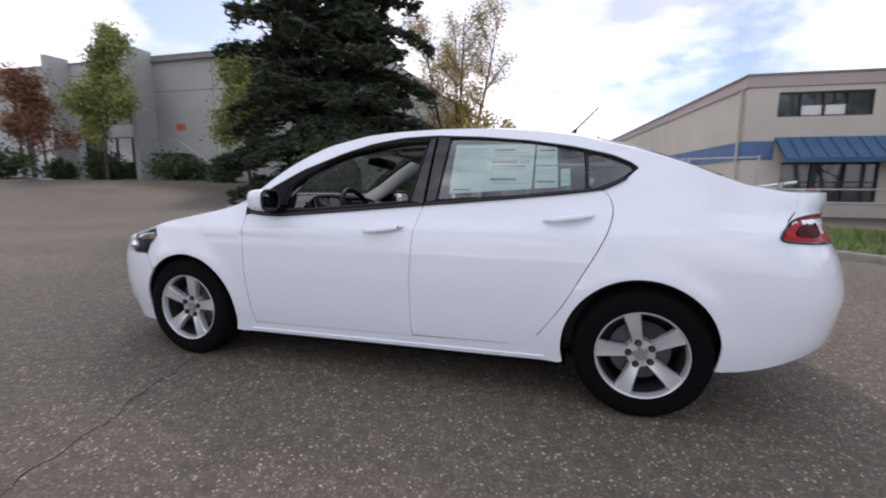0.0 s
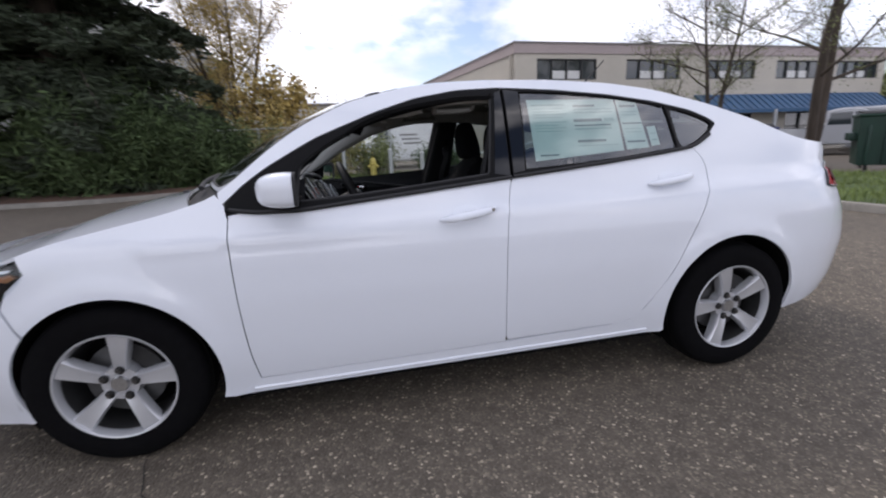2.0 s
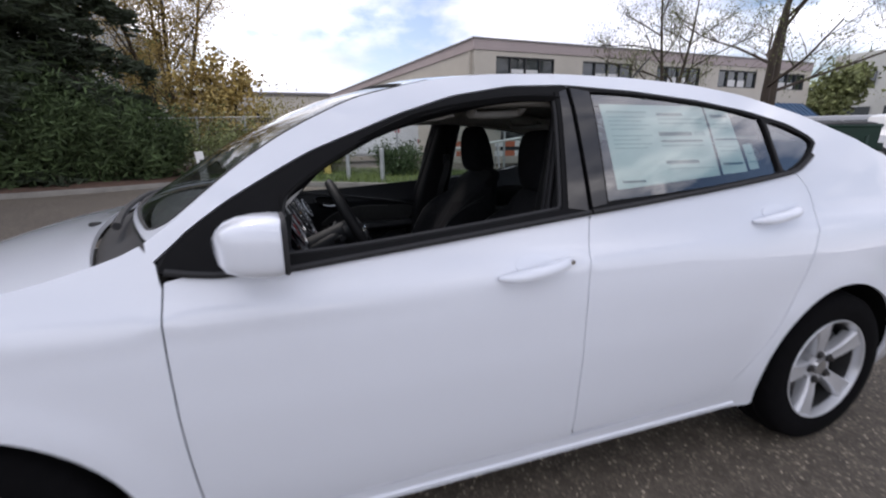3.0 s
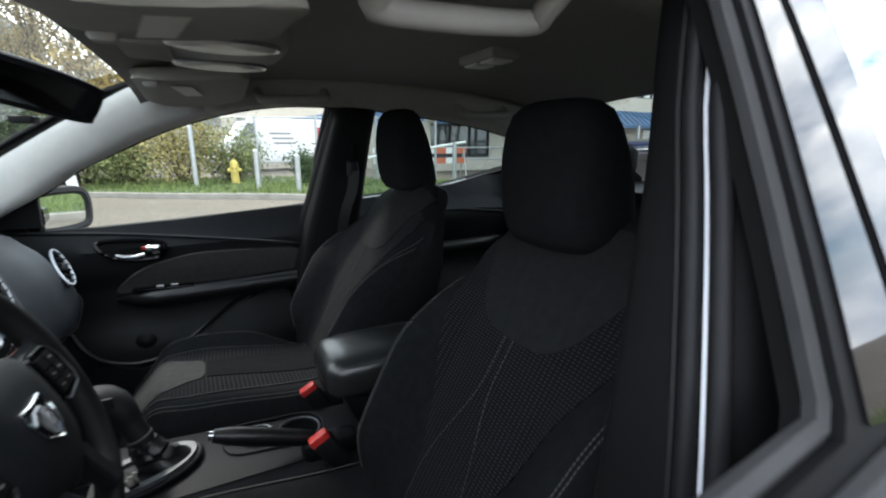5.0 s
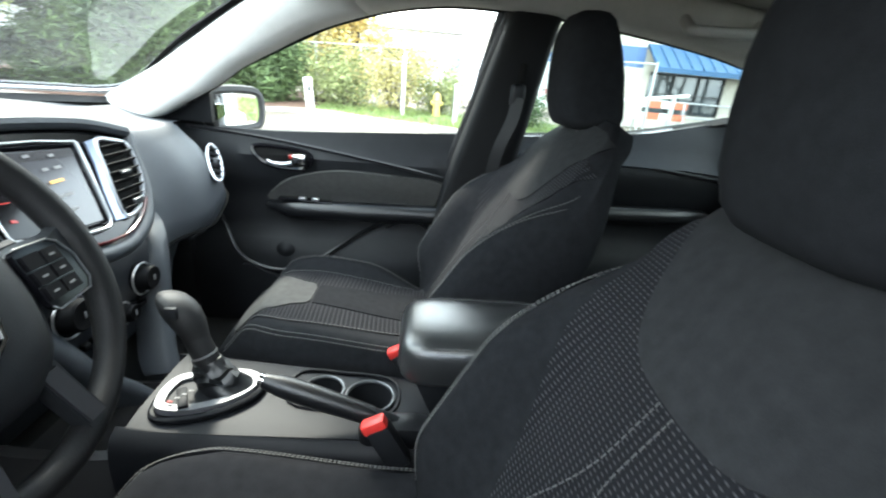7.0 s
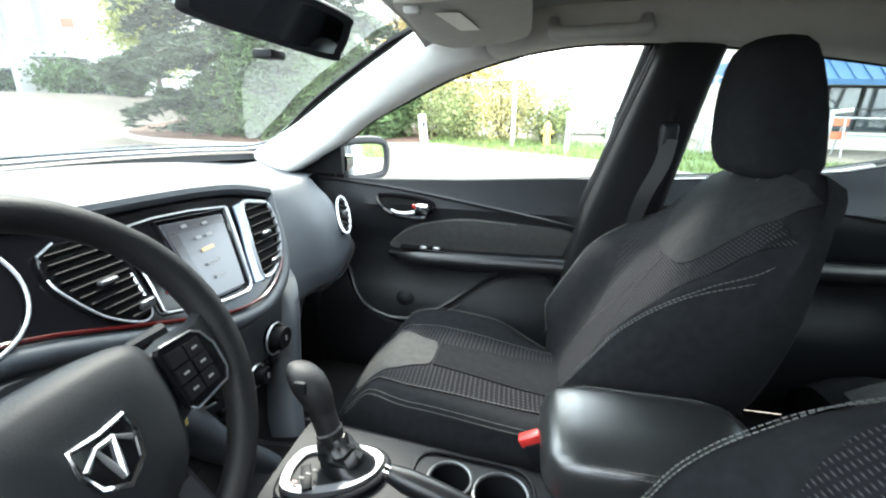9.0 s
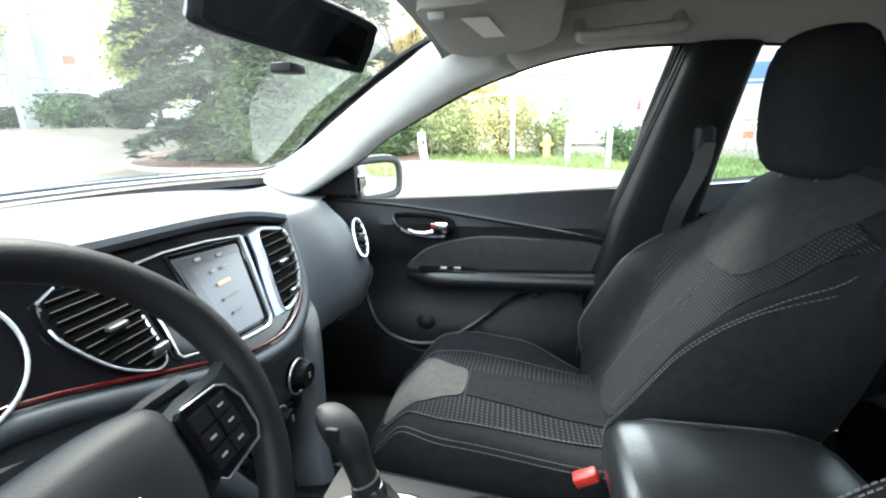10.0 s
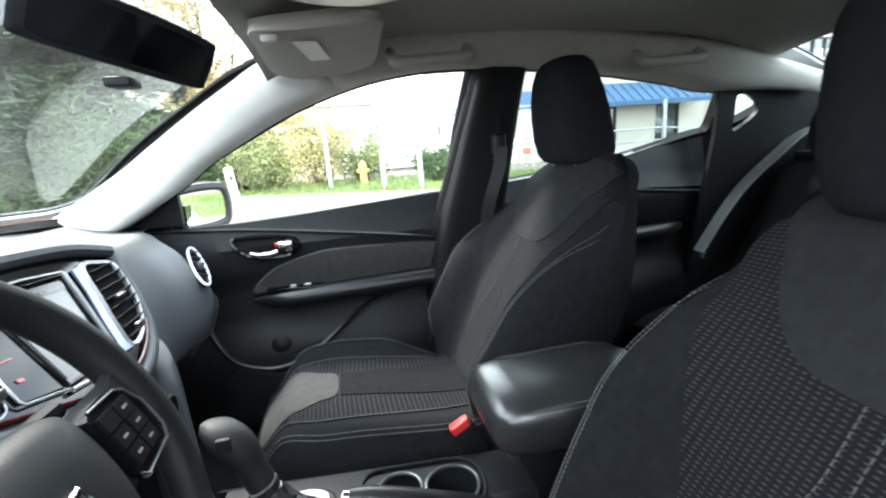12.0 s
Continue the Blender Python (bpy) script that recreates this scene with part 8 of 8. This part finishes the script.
def build_office():
    """Cream two-storey building with a blue band and a blue standing-seam awning."""
    b = thing("office_building", "cream stucco office with a blue band and blue metal awning", "building")
    p0, p1, pb, p2 = (6.757, 16.162), (28.13, 17.25), (3.2, 44.0), (26.7, 45.2)
    z0, z1 = -0.3, 5.02
    wins = [(u, u + 2.88, 3.56, 4.42) for u in (1.0, 5.4, 9.8, 14.0, 18.0)]
    shop = [(1.3, 4.3, 0.55, 1.95), (6.2, 7.4, 0.0, 1.95), (9.8, 12.8, 0.55, 1.95), (15, 18, 0.55, 1.95)]
    wall_sheet("front_wall", p0, p1, z0, 4.62, wins + shop, STUCCO, b)
    wall_sheet("side_wall", pb, p0, z0, 4.62, [], STUCCO, b)
    wall_sheet("side_wall", p1, p2, z0, 4.62, [], STUCCO, b)
    part("parapet", wall_box(p1, p2, 0.05, 28, 4.62, z1, -0.3, 0.04), MAUVE, b, "mauve parapet")
    part("parapet", wall_box(p0, p1, -0.06, 21.4, 4.62, z1, -0.3, 0.04), MAUVE, b, "mauve parapet")
    part("parapet", wall_box(pb, p0, 0, 28.05, 4.62, z1, -0.3, 0.04), MAUVE, b, "mauve parapet")
    part("coping", wall_box(p0, p1, -0.1, 21.45, z1, z1 + 0.06, -0.34, 0.08), FRAME_GREY, b)
    part("coping", wall_box(pb, p0, 0, 28.1, z1, z1 + 0.06, -0.34, 0.08), FRAME_GREY, b)
    part("blue_band", wall_box(p0, p1, -0.025, 1.0, 2.05, 2.72, -0.01, 0.02), BLUEBAND, b)
    part("blue_band", wall_box(pb, p0, 0, 28.02, 2.05, 2.72, -0.01, 0.02), BLUEBAND, b)
    part("roof", sheet("roof", [p0, p1, p2, pb], [], lambda x, y: (x, y, 4.7), 6.0, 0.1), FRAME_GREY, b)
    part("downpipe", tube([wall_pt(pb, p0, 27.75, 0, 0.06), wall_pt(pb, p0, 27.75, 4.6, 0.06)], 0.05, 8), STUCCO, b)
    for w in wins:
        add_window(p0, p1, *w, 4, b, True)
    for w in shop:
        add_window(p0, p1, *w, 3 if w[1] - w[0] > 2 else 1, b)
        part("glazing_bar", wall_box(p0, p1, w[0], w[1], (w[2] + w[3]) / 2 - 0.025, (w[2] + w[3]) / 2 + 0.025, -0.09, -0.03), FRAME_DK, b)
    for a, e in ((1.0, 8.2), (9.2, 21.0)):
        rings = [[wall_pt(p0, p1, u, v, o) for v, o in ((2.85, 0.0), (2.82, 0.05), (2.08, 1.0), (1.92, 1.0), (1.92, 0.96), (2.03, 0.94), (2.78, 0.0))] for u in (a, e)]
        aw = part("awning", loft(rings), AWNING, b, "blue standing-seam metal awning")
        n = int((e - a) / 0.4)
        for i in range(n + 1):
            u = a + (e - a) * i / n
            part("seam", tube([wall_pt(p0, p1, u, 2.84, 0.06), wall_pt(p0, p1, u, 2.1, 1.01)], 0.022, 4), AWNING, aw)
    # steel posts and pipe rails on the ramp in front
    for u in (5.0, 8.6, 12.0):
        q = wall_pt(p0, p1, u, 0, 1.9)
        part("post", tube([(q.x, q.y, -0.2), (q.x, q.y, 2.0)], 0.08, 10), GALV, b, "galvanised steel post")
    for v in (0.55, 1.0):
        part("pipe_rail", tube([wall_pt(p0, p1, 0.2, v, 1.9), wall_pt(p0, p1, 5, v, 1.9)], 0.03, 8), GALV, b, "galvanised pipe rail")
        part("pipe_rail", tube([wall_pt(p0, p1, 5.0, v, 1.9), wall_pt(p0, p1, 10.0, v - 0.5, 2.4)], 0.03, 8), GALV, b, "galvanised pipe rail")
    return b


def build_warehouse():
    """Grey concrete building with full-height fins and dark openings."""
    b = thing("warehouse", "grey tilt-up concrete warehouse with full-height fins", "building")
    z0, z1 = 0.6, 9.75
    p0, p1 = (-62.0, 21.2), (-12.0, 22.6)
    op = [(20.0, 25.0, 5.0, 7.4), (20.0, 25.0, 1.4, 4.4), (27.0, 33.0, 5.3, 7.6), (27.0, 33.0, 1.4, 4.4)]
    wall_sheet("front_wall", p0, p1, z0, z1, op, CONCRETE, b, 0.3)
    for u in (26.0, 33.8, 12.0):
        part("fin", wall_box(p0, p1, u - 0.2, u + 0.2, z0, z1 + 0.35, 0.004, 1.6), CONCRETE, b, "grey concrete fin")
    for o in op:
        add_window(p0, p1, *o, 4, b)
    for u in (39.0, 44.0):
        part("panel_joint", wall_box(p0, p1, u - 0.015, u + 0.015, z0, z1, 0.0, 0.006), FRAME_DK, b)
    part("panel_joint", wall_box(p0, p1, 34, 50, 7.4, 7.43, 0.0, 0.006), FRAME_DK, b)
    part("coping", wall_box(p0, p1, 0, 50, z1, z1 + 0.1, -0.35, 0.06), FRAME_GREY, b)
    part("side_wall", box_bm((-12.1, 37.0, 5.1), (0.3, 29.0, 9.2)), CONCRETE, b)
    part("roof", box_bm((-37, 37, 9.5), (50, 30, 0.2)), FRAME_GREY, b)
    part("wall_sign", wall_box(p0, p1, 35.7, 36.5, 4.75, 5.2, 0.004, 0.03), ORANGE_PALE, b, "small faded red wall sign")
    # outside steps to a landing
    st = part("stair", wall_box(p0, p1, 34.6, 37.0, 3.0, 3.12, 0.1, 1.3), FRAME_DK, b, "dark steel outside stair")
    for i in range(10):
        part("step", wall_box(p0, p1, 37.0 + i * 0.3, 37.32 + i * 0.3, 2.9 - i * 0.18, 2.94 - i * 0.18, 0.1, 1.3), FRAME_DK, st)
    part("stringer", tube([wall_pt(p0, p1, 37.0, 2.95, 1.3), wall_pt(p0, p1, 40.1, 1.1, 1.3)], 0.09, 4), FRAME_DK, st)
    part("stair_rail", tube([wall_pt(p0, p1, 34.6, 3.95, 1.3), wall_pt(p0, p1, 37.0, 3.95, 1.3), wall_pt(p0, p1, 40.1, 2.1, 1.3)], 0.04, 6), GALV, st)
    return b


FRAME_GREY = mat("grey_flashing", (0.22, 0.21, 0.21), 0.6, vary=0.1, scale=2)
ORANGE_PALE = mat("faded_red_sign", (0.55, 0.16, 0.11), 0.7)
build_office()
build_warehouse()

# ---- fence, vehicles and street things ----
def build_fence():
    """Chain-link fence on steel posts, with crossing wires."""
    f = thing("chain_link_fence", "old chain-link fence on steel posts behind the verge", "fence")
    a, b = Vector((-6.5, 16.2, 0)), Vector((5.5, 10.6, 0))
    d = b - a
    n = 8
    for i in range(n + 1):
        p = a + d * i / n
        z = ground_z(p.x, p.y)
        part("post", tube([(p.x, p.y, z - 0.1), (p.x, p.y, z + 1.9)], 0.035, 8), GALV, f)
    L = d.length
    u = d.normalized()
    part("top_rail", tube([a + Vector((0, 0, ground_z(a.x, a.y) + 1.85)), b + Vector((0, 0, 1.85))], 0.02, 6), GALV, f)
    vs, fs = [], []
    k = 0.11
    m = int(L / k)
    for i in range(-int(1.75 / k), m):
        for sg in (1, -1):
            s0 = i * k if sg > 0 else i * k + 1.75
            e0, e1 = max(0, s0), None
            pts = []
            for q in range(2):
                z = 1.75 * q
                s = s0 + sg * z
                pts.append((s, z))
            (s1, z1), (s2, z2) = pts
            if min(s1, s2) < 0 or max(s1, s2) > L:
                continue
            p1, p2 = a + u * s1, a + u * s2
            w = 0.0035
            c = len(vs)
            vs += [(p1.x, p1.y, z1 + 0.08 - w), (p1.x, p1.y, z1 + 0.08 + w), (p2.x, p2.y, z2 + 0.08 + w), (p2.x, p2.y, z2 + 0.08 - w)]
            fs.append((c, c + 1, c + 2, c + 3))
    me = bpy.data.meshes.new("mesh")
    me.from_pydata(vs, [], fs)
    me.materials.append(GALV)
    o = new("mesh", me)
    o.parent = f
    tagged(o, kind="stuff")


build_fence()


def build_hydrant(loc):
    h = thing("fire_hydrant", "yellow cast-iron fire hydrant in the grass", "hydrant", loc)
    prof = [(0.14, 0.0), (0.14, 0.04), (0.10, 0.05), (0.095, 0.4), (0.12, 0.42), (0.12, 0.45), (0.10, 0.46), (0.10, 0.52), (0.085, 0.58), (0.05, 0.62), (0.025, 0.63), (0.025, 0.67)]
    part("barrel", loft([[(r * math.cos(a), r * math.sin(a), z) for a in np.linspace(0, 6.283, 21)[:-1]] for r, z in prof]), YELLOW, h)
    for d in ((1, 0), (-1, 0), (0, -1)):
        part("outlet", cyl(bmesh.new(), (0.08 * d[0], 0.08 * d[1], 0.36), (0.17 * d[0], 0.17 * d[1], 0.36), 0.05, n=14), YELLOW, h)


build_hydrant((0.36, 12.3, 0.1))
# steel guard posts and a white marker
for _x, _y, _h in ((0.75, 10.2, 0.95), (-0.55, 11.6, 1.5), (1.55, 9.6, 0.85)):
    t = thing("steel_post", "galvanised steel guard post in the grass", "post", (_x, _y, 0.05), group="guard posts")
    part("pipe", tube([(0, 0, 0), (0, 0, _h), (0, 0, _h + 0.03)], [0.06, 0.06, 0.03], 12), GALV, t)
mk = thing("utility_marker", "white utility marker post with a dark label", "marker post", (-2.95, 11.5, 0.1))
part("board", box_bm((0, 0, 0.38), (0.2, 0.05, 0.78), 0.012, Matrix.Rotation(-0.1, 4, "Y")), SIGNWHITE, mk)
part("label_panel", box_bm((0.02, -0.028, 0.5), (0.1, 0.006, 0.12)), FRAME_DK, mk)


def build_mailbox(loc):
    m = thing("mailbox_unit", "beige metal cluster mailbox on a pedestal", "mailbox", loc, 38)
    part("cabinet", box_bm((0.42, 0, 1.12), (0.86, 0.45, 0.78), 0.02), CABGREY, m)
    part("pedestal", box_bm((0.42, 0, 0.36), (0.3, 0.22, 0.76), 0.015), CABGREY, m)
    part("foot", box_bm((0.42, 0, 0.05), (0.5, 0.4, 0.08), 0.01), KERB, m)
    for i in range(3):
        for j in range(4):
            d = part("locker_door", box_bm((0.16 + 0.26 * i, -0.232, 0.85 + 0.18 * j), (0.24, 0.012, 0.165), 0.006), CABGREY, m)
            part("lock", cyl(bmesh.new(), (0.25 + 0.26 * i, -0.236, 0.85 + 0.18 * j), (0.25 + 0.26 * i, -0.245, 0.85 + 0.18 * j), 0.012, n=10), GALV, d)


build_mailbox((6.35, 6.0, 0.1))


def build_dumpster(name, loc, rz, paint, label, w=1.9, sign=False, tall=1.0):
    d = thing(name, label, "dumpster", loc, rz)
    d.matrix_basis = d.matrix_basis @ Matrix.Diagonal((1, 1, tall, 1))
    rings = [[(x, y, z) for x, y in ((-w / 2 - e, -0.55 - e), (w / 2 + e, -0.55 - e), (w / 2 + e, 0.6 + e), (-w / 2 - e, 0.6 + e))] for z, e in ((0.12, 0.0), (0.9, 0.05), (1.15, 0.06))]
    part("bin", loft(rings), paint, d)
    part("rim", tube([(x, y, 1.15) for x, y in ((-w / 2 - 0.06, -0.61), (w / 2 + 0.06, -0.61), (w / 2 + 0.06, 0.66), (-w / 2 - 0.06, 0.66))], 0.035, 6, closed=True), paint, d)
    for sg in (-1, 1):
        part("lid", box_bm((sg * w / 4, 0.02, 1.22), (w / 2 - 0.03, 1.26, 0.04), 0.012, Matrix.Rotation(0.06, 4, "X")), RUBBER, d, "black plastic lid")
        part("lift_pocket", box_bm((sg * (w / 2 + 0.12), 0.0, 0.72), (0.14, 0.9, 0.16), 0.01), paint, d)
        for y in (-0.4, 0.45):
            part("caster", cyl(bmesh.new(), (sg * (w / 2 - 0.2) - 0.03, y, 0.07), (sg * (w / 2 - 0.2) + 0.03, y, 0.07), 0.07, n=14), RUBBER, d)
    for i in range(4):
        part("rib", box_bm((-w / 2 + (i + 0.5) * w / 4, -0.61, 0.55), (0.06, 0.05, 0.8), 0.008), paint, d)
    if sign:
        sgn = part("sign_plate", box_bm((-w / 2 + 0.72, -0.655, 0.78), (0.5, 0.02, 0.3), 0.005), SIGNWHITE, d, "white sign plate")
        part("logo_shape", box_bm((-w / 2 + 0.60, -0.668, 0.81), (0.2, 0.008, 0.12)), YELLOW, sgn)
        part("text_bar", box_bm((-w / 2 + 0.78, -0.668, 0.80), (0.16, 0.008, 0.05)), BLUEBAND, sgn)


build_dumpster("blue_dumpster", (10.5, 8.3, -0.02), -45, BLUEPAINT, "blue steel dumpster with a white sign plate", 1.5, True, 1.03)
build_dumpster("green_dumpster", (12.4, 5.9, 0.08), -48, GREENPAINT, "dark green steel dumpster with black lids", 1.25, False, 1.12)


def build_vehicle(name, label, category, loc, rz, paint, prof, width, win, wheels, r=0.34, extra=None):
    """A parked vehicle lofted from its side outline, with windows, lamps and wheels."""
    v = thing(name, label, category, loc, rz)
    P = spline(prof, 3, True)
    ys = ((-width / 2, 0.93, 0.04), (-width / 2 + 0.06, 1.0, 0), (width / 2 - 0.06, 1.0, 0), (width / 2, 0.93, 0.04))
    cx, cz = sum(p[0] for p in prof) / len(prof), sum(p[1] for p in prof) / len(prof)
    rings = [[(cx + (x - cx) * k, y, cz + (z - cz) * k) for x, z in P] for y, k, _ in ys]
    part("body", loft(rings), paint, v)
    for i, w in enumerate(win):
        for sg in (-1, 1):
            part("side_window", sheet("side_window", w, [], lambda x, z: (x, sg * (width / 2 + 0.004), z), 0.5, 0.03, sg > 0), DARKGLASS, v, "dark side window")
    for x in wheels:
        for sg in (-1, 1):
            wh = part("wheel", cyl(bmesh.new(), (x, sg * (width / 2 - 0.2), r), (x, sg * (width / 2 + 0.005), r), r, n=22), RUBBER, v)
            part("hubcap", cyl(bmesh.new(), (x, sg * (width / 2 - 0.02), r), (x, sg * (width / 2 + 0.015), r), r * 0.6, n=18), GALV, wh)
    x0, x1 = min(p[0] for p in prof), max(p[0] for p in prof)
    for sg in (-1, 1):
        part("tail_lamp", box_bm((x1 - 0.05, sg * (width / 2 - 0.12), 0.95), (0.12, 0.16, 0.22), 0.02), RED_LENS, v)
        part("head_lamp", box_bm((x0 + 0.06, sg * (width / 2 - 0.2), 0.78), (0.12, 0.3, 0.14), 0.02), WHITE_LENS, v)
    part("bumper", box_bm((x0 + 0.03, 0, 0.48), (0.2, width - 0.1, 0.18), 0.03), FRAME_DK, v)
    part("bumper", box_bm((x1 - 0.03, 0, 0.5), (0.2, width - 0.1, 0.18), 0.03), FRAME_DK, v)
    if extra:
        extra(v)
    return v


VAN = [(-2.6, 0.35), (2.6, 0.35), (2.65, 0.6), (2.6, 2.05), (2.4, 2.15), (-1.2, 2.15), (-1.5, 2.05), (-2.1, 1.3), (-2.7, 1.1), (-2.8, 0.7)]


def van_marks(v):
    for y in (-1.0, 1.0):
        for i in range(3):
            part("text_bar", box_bm((-0.2 + 0.1 * i, y * 1.003, 1.55 - 0.2 * i), (0.9, 0.012, 0.08)), FRAME_GREY, v)
        part("red_panel", box_bm((1.5, y * 1.003, 1.6), (0.25, 0.012, 0.45)), RED_PANEL, v)


RED_PANEL = mat("red_vehicle_mark", (0.45, 0.03, 0.05), 0.5)
build_vehicle("white_van", "white delivery van parked behind the fence", "van", (2.6, 20.5, 0), 8, WHITE_METAL, VAN, 2.0, [[(-1.85, 1.35), (-1.2, 1.35), (-1.2, 1.95), (-1.5, 1.95)]], (-1.8, 1.6), 0.36, van_marks)
SEDAN = [(-2.3, 0.3), (2.25, 0.32), (2.35, 0.6), (2.25, 0.95), (1.6, 1.02), (0.9, 1.4), (-0.2, 1.45), (-1.1, 1.0), (-2.1, 0.85), (-2.4, 0.6)]
SEDAN_WIN = [[(-0.85, 1.0), (0.25, 1.0), (0.25, 1.36), (-0.15, 1.38)], [(0.33, 1.0), (1.3, 1.02), (0.85, 1.33), (0.33, 1.36)]]
PICKUP = [(-2.7, 0.45), (2.7, 0.45), (2.75, 0.7), (2.7, 1.12), (0.75, 1.12), (0.6, 1.75), (-0.5, 1.8), (-1.2, 1.2), (-2.5, 1.1), (-2.8, 0.8)]
PICKUP_WIN = [[(-0.95, 1.2), (-0.25, 1.2), (-0.25, 1.68), (-0.45, 1.68)], [(-0.18, 1.2), (0.55, 1.2), (0.48, 1.66), (-0.18, 1.68)]]
SILVERCAR = mat("silver_vehicle_paint", (0.42, 0.43, 0.45), 0.3, vary=0.04, scale=2, coat=0.7)
GREYCAR = mat("grey_vehicle_paint", (0.18, 0.19, 0.21), 0.3, vary=0.04, scale=2, coat=0.7)
build_vehicle("pickup_truck", "white pickup truck parked across the street", "pickup truck", (19.5, 8.0, 0), 160, WHITE_METAL, PICKUP, 1.95, PICKUP_WIN, (-1.8, 1.7), 0.38)
build_vehicle("pickup_truck", "silver pickup truck parked before the office", "pickup truck", (19.8, 12.6, 0), 130, SILVERCAR, PICKUP, 1.9, PICKUP_WIN, (-1.8, 1.7), 0.38)
build_vehicle("parked_car", "grey sedan parked across the street", "car", (21.5, 4.2, 0), 170, GREYCAR, SEDAN, 1.8, SEDAN_WIN, (-1.4, 1.4), 0.33)
build_vehicle("parked_van", "silver van with a band of dark windows across the street", "van", (24.6, 12.4, -0.2), 125, SILVERCAR, VAN, 2.0, [[(-1.9, 1.35), (-1.2, 1.35), (-1.2, 1.95), (-1.5, 1.95)], [(-1.1, 1.35), (0.6, 1.35), (0.6, 1.95), (-1.1, 1.95)], [(0.7, 1.35), (2.4, 1.35), (2.4, 1.95), (0.7, 1.95)]], (-1.8, 1.6), 0.36)

# barrier boards and blocks by the ramp
for _x, _y, _r in ((5.6, 14.2, 10), (7.4, 13.6, -5)):
    b = thing("barrier", "orange and white striped traffic barrier", "barrier", (_x, _y, 0), _r, group="traffic barriers")
    for z in (0.55, 0.9):
        for i in range(4):
            part("board", box_bm((-0.6 + 0.4 * i, 0, z), (0.4, 0.03, 0.2)), ORANGE if i % 2 else SIGNWHITE, b)
    for sx in (-0.7, 0.7):
        part("leg", tube([(sx, -0.25, 0), (sx, 0, 1.02), (sx, 0.25, 0)], 0.025, 4), GALV, b)
# sloping gate pole on a stand
gp = thing("gate_arm", "white sloping gate pole across the verge", "gate", (3.6, 11.0, 0.05))
part("pole", tube([(-1.6, 0.6, 0.45), (2.6, -0.9, 1.15)], 0.035, 8), SIGNWHITE, gp)
part("stand", tube([(2.3, -0.8, 0), (2.3, -0.8, 1.15)], 0.06, 10), GALV, gp)

# distance: low buildings and woods
fb = thing("far_building", "low pale industrial building in the distance", "building")
part("wall", box_bm((-4.0, 62, 3.0), (30, 12, 6.0), 0.05), STUCCO, fb)
part("roof", box_bm((-4.0, 62, 6.1), (30.6, 12.6, 0.3), 0.05), FRAME_GREY, fb)
for i in range(7):
    part("window", box_bm((-16 + 4 * i, 55.97, 3.4), (2.4, 0.08, 1.0)), DARKGLASS, fb)
fb = thing("far_building", "grey office block in the distance", "building")
part("wall", box_bm((62, 20, 4.5), (14, 26, 9.0), 0.05), CONCRETE, fb)
for i in range(6):
    for k in range(2):
        part("window", box_bm((54.96, 9.5 + 4.2 * i, 3.0 + 3.4 * k), (0.08, 3.0, 1.4)), DARKGLASS, fb)
build_fir((35.3, 15.2, 0), 9.4, 1.5, 22, "narrow dark conifer across the street", 9, 0.2, LEAF_FIR, 0.7)
for _x, _y, _h, _s in ((36, 2.0, 5.0, 62), (40, 11, 6.5, 63), (32.5, 19, 5.0, 64), (34, -4, 6.0, 65), (-12, 40, 9, 68)):
    build_tree("leafy_tree", (_x, _y, 0), _h, 3.0, "green spring tree in the distance", LEAF_GRN if _s % 2 else LEAF_BUD, 3500, 0.22, _s, 0.12, 2, 0.15, 0.9, 6, 0.5)
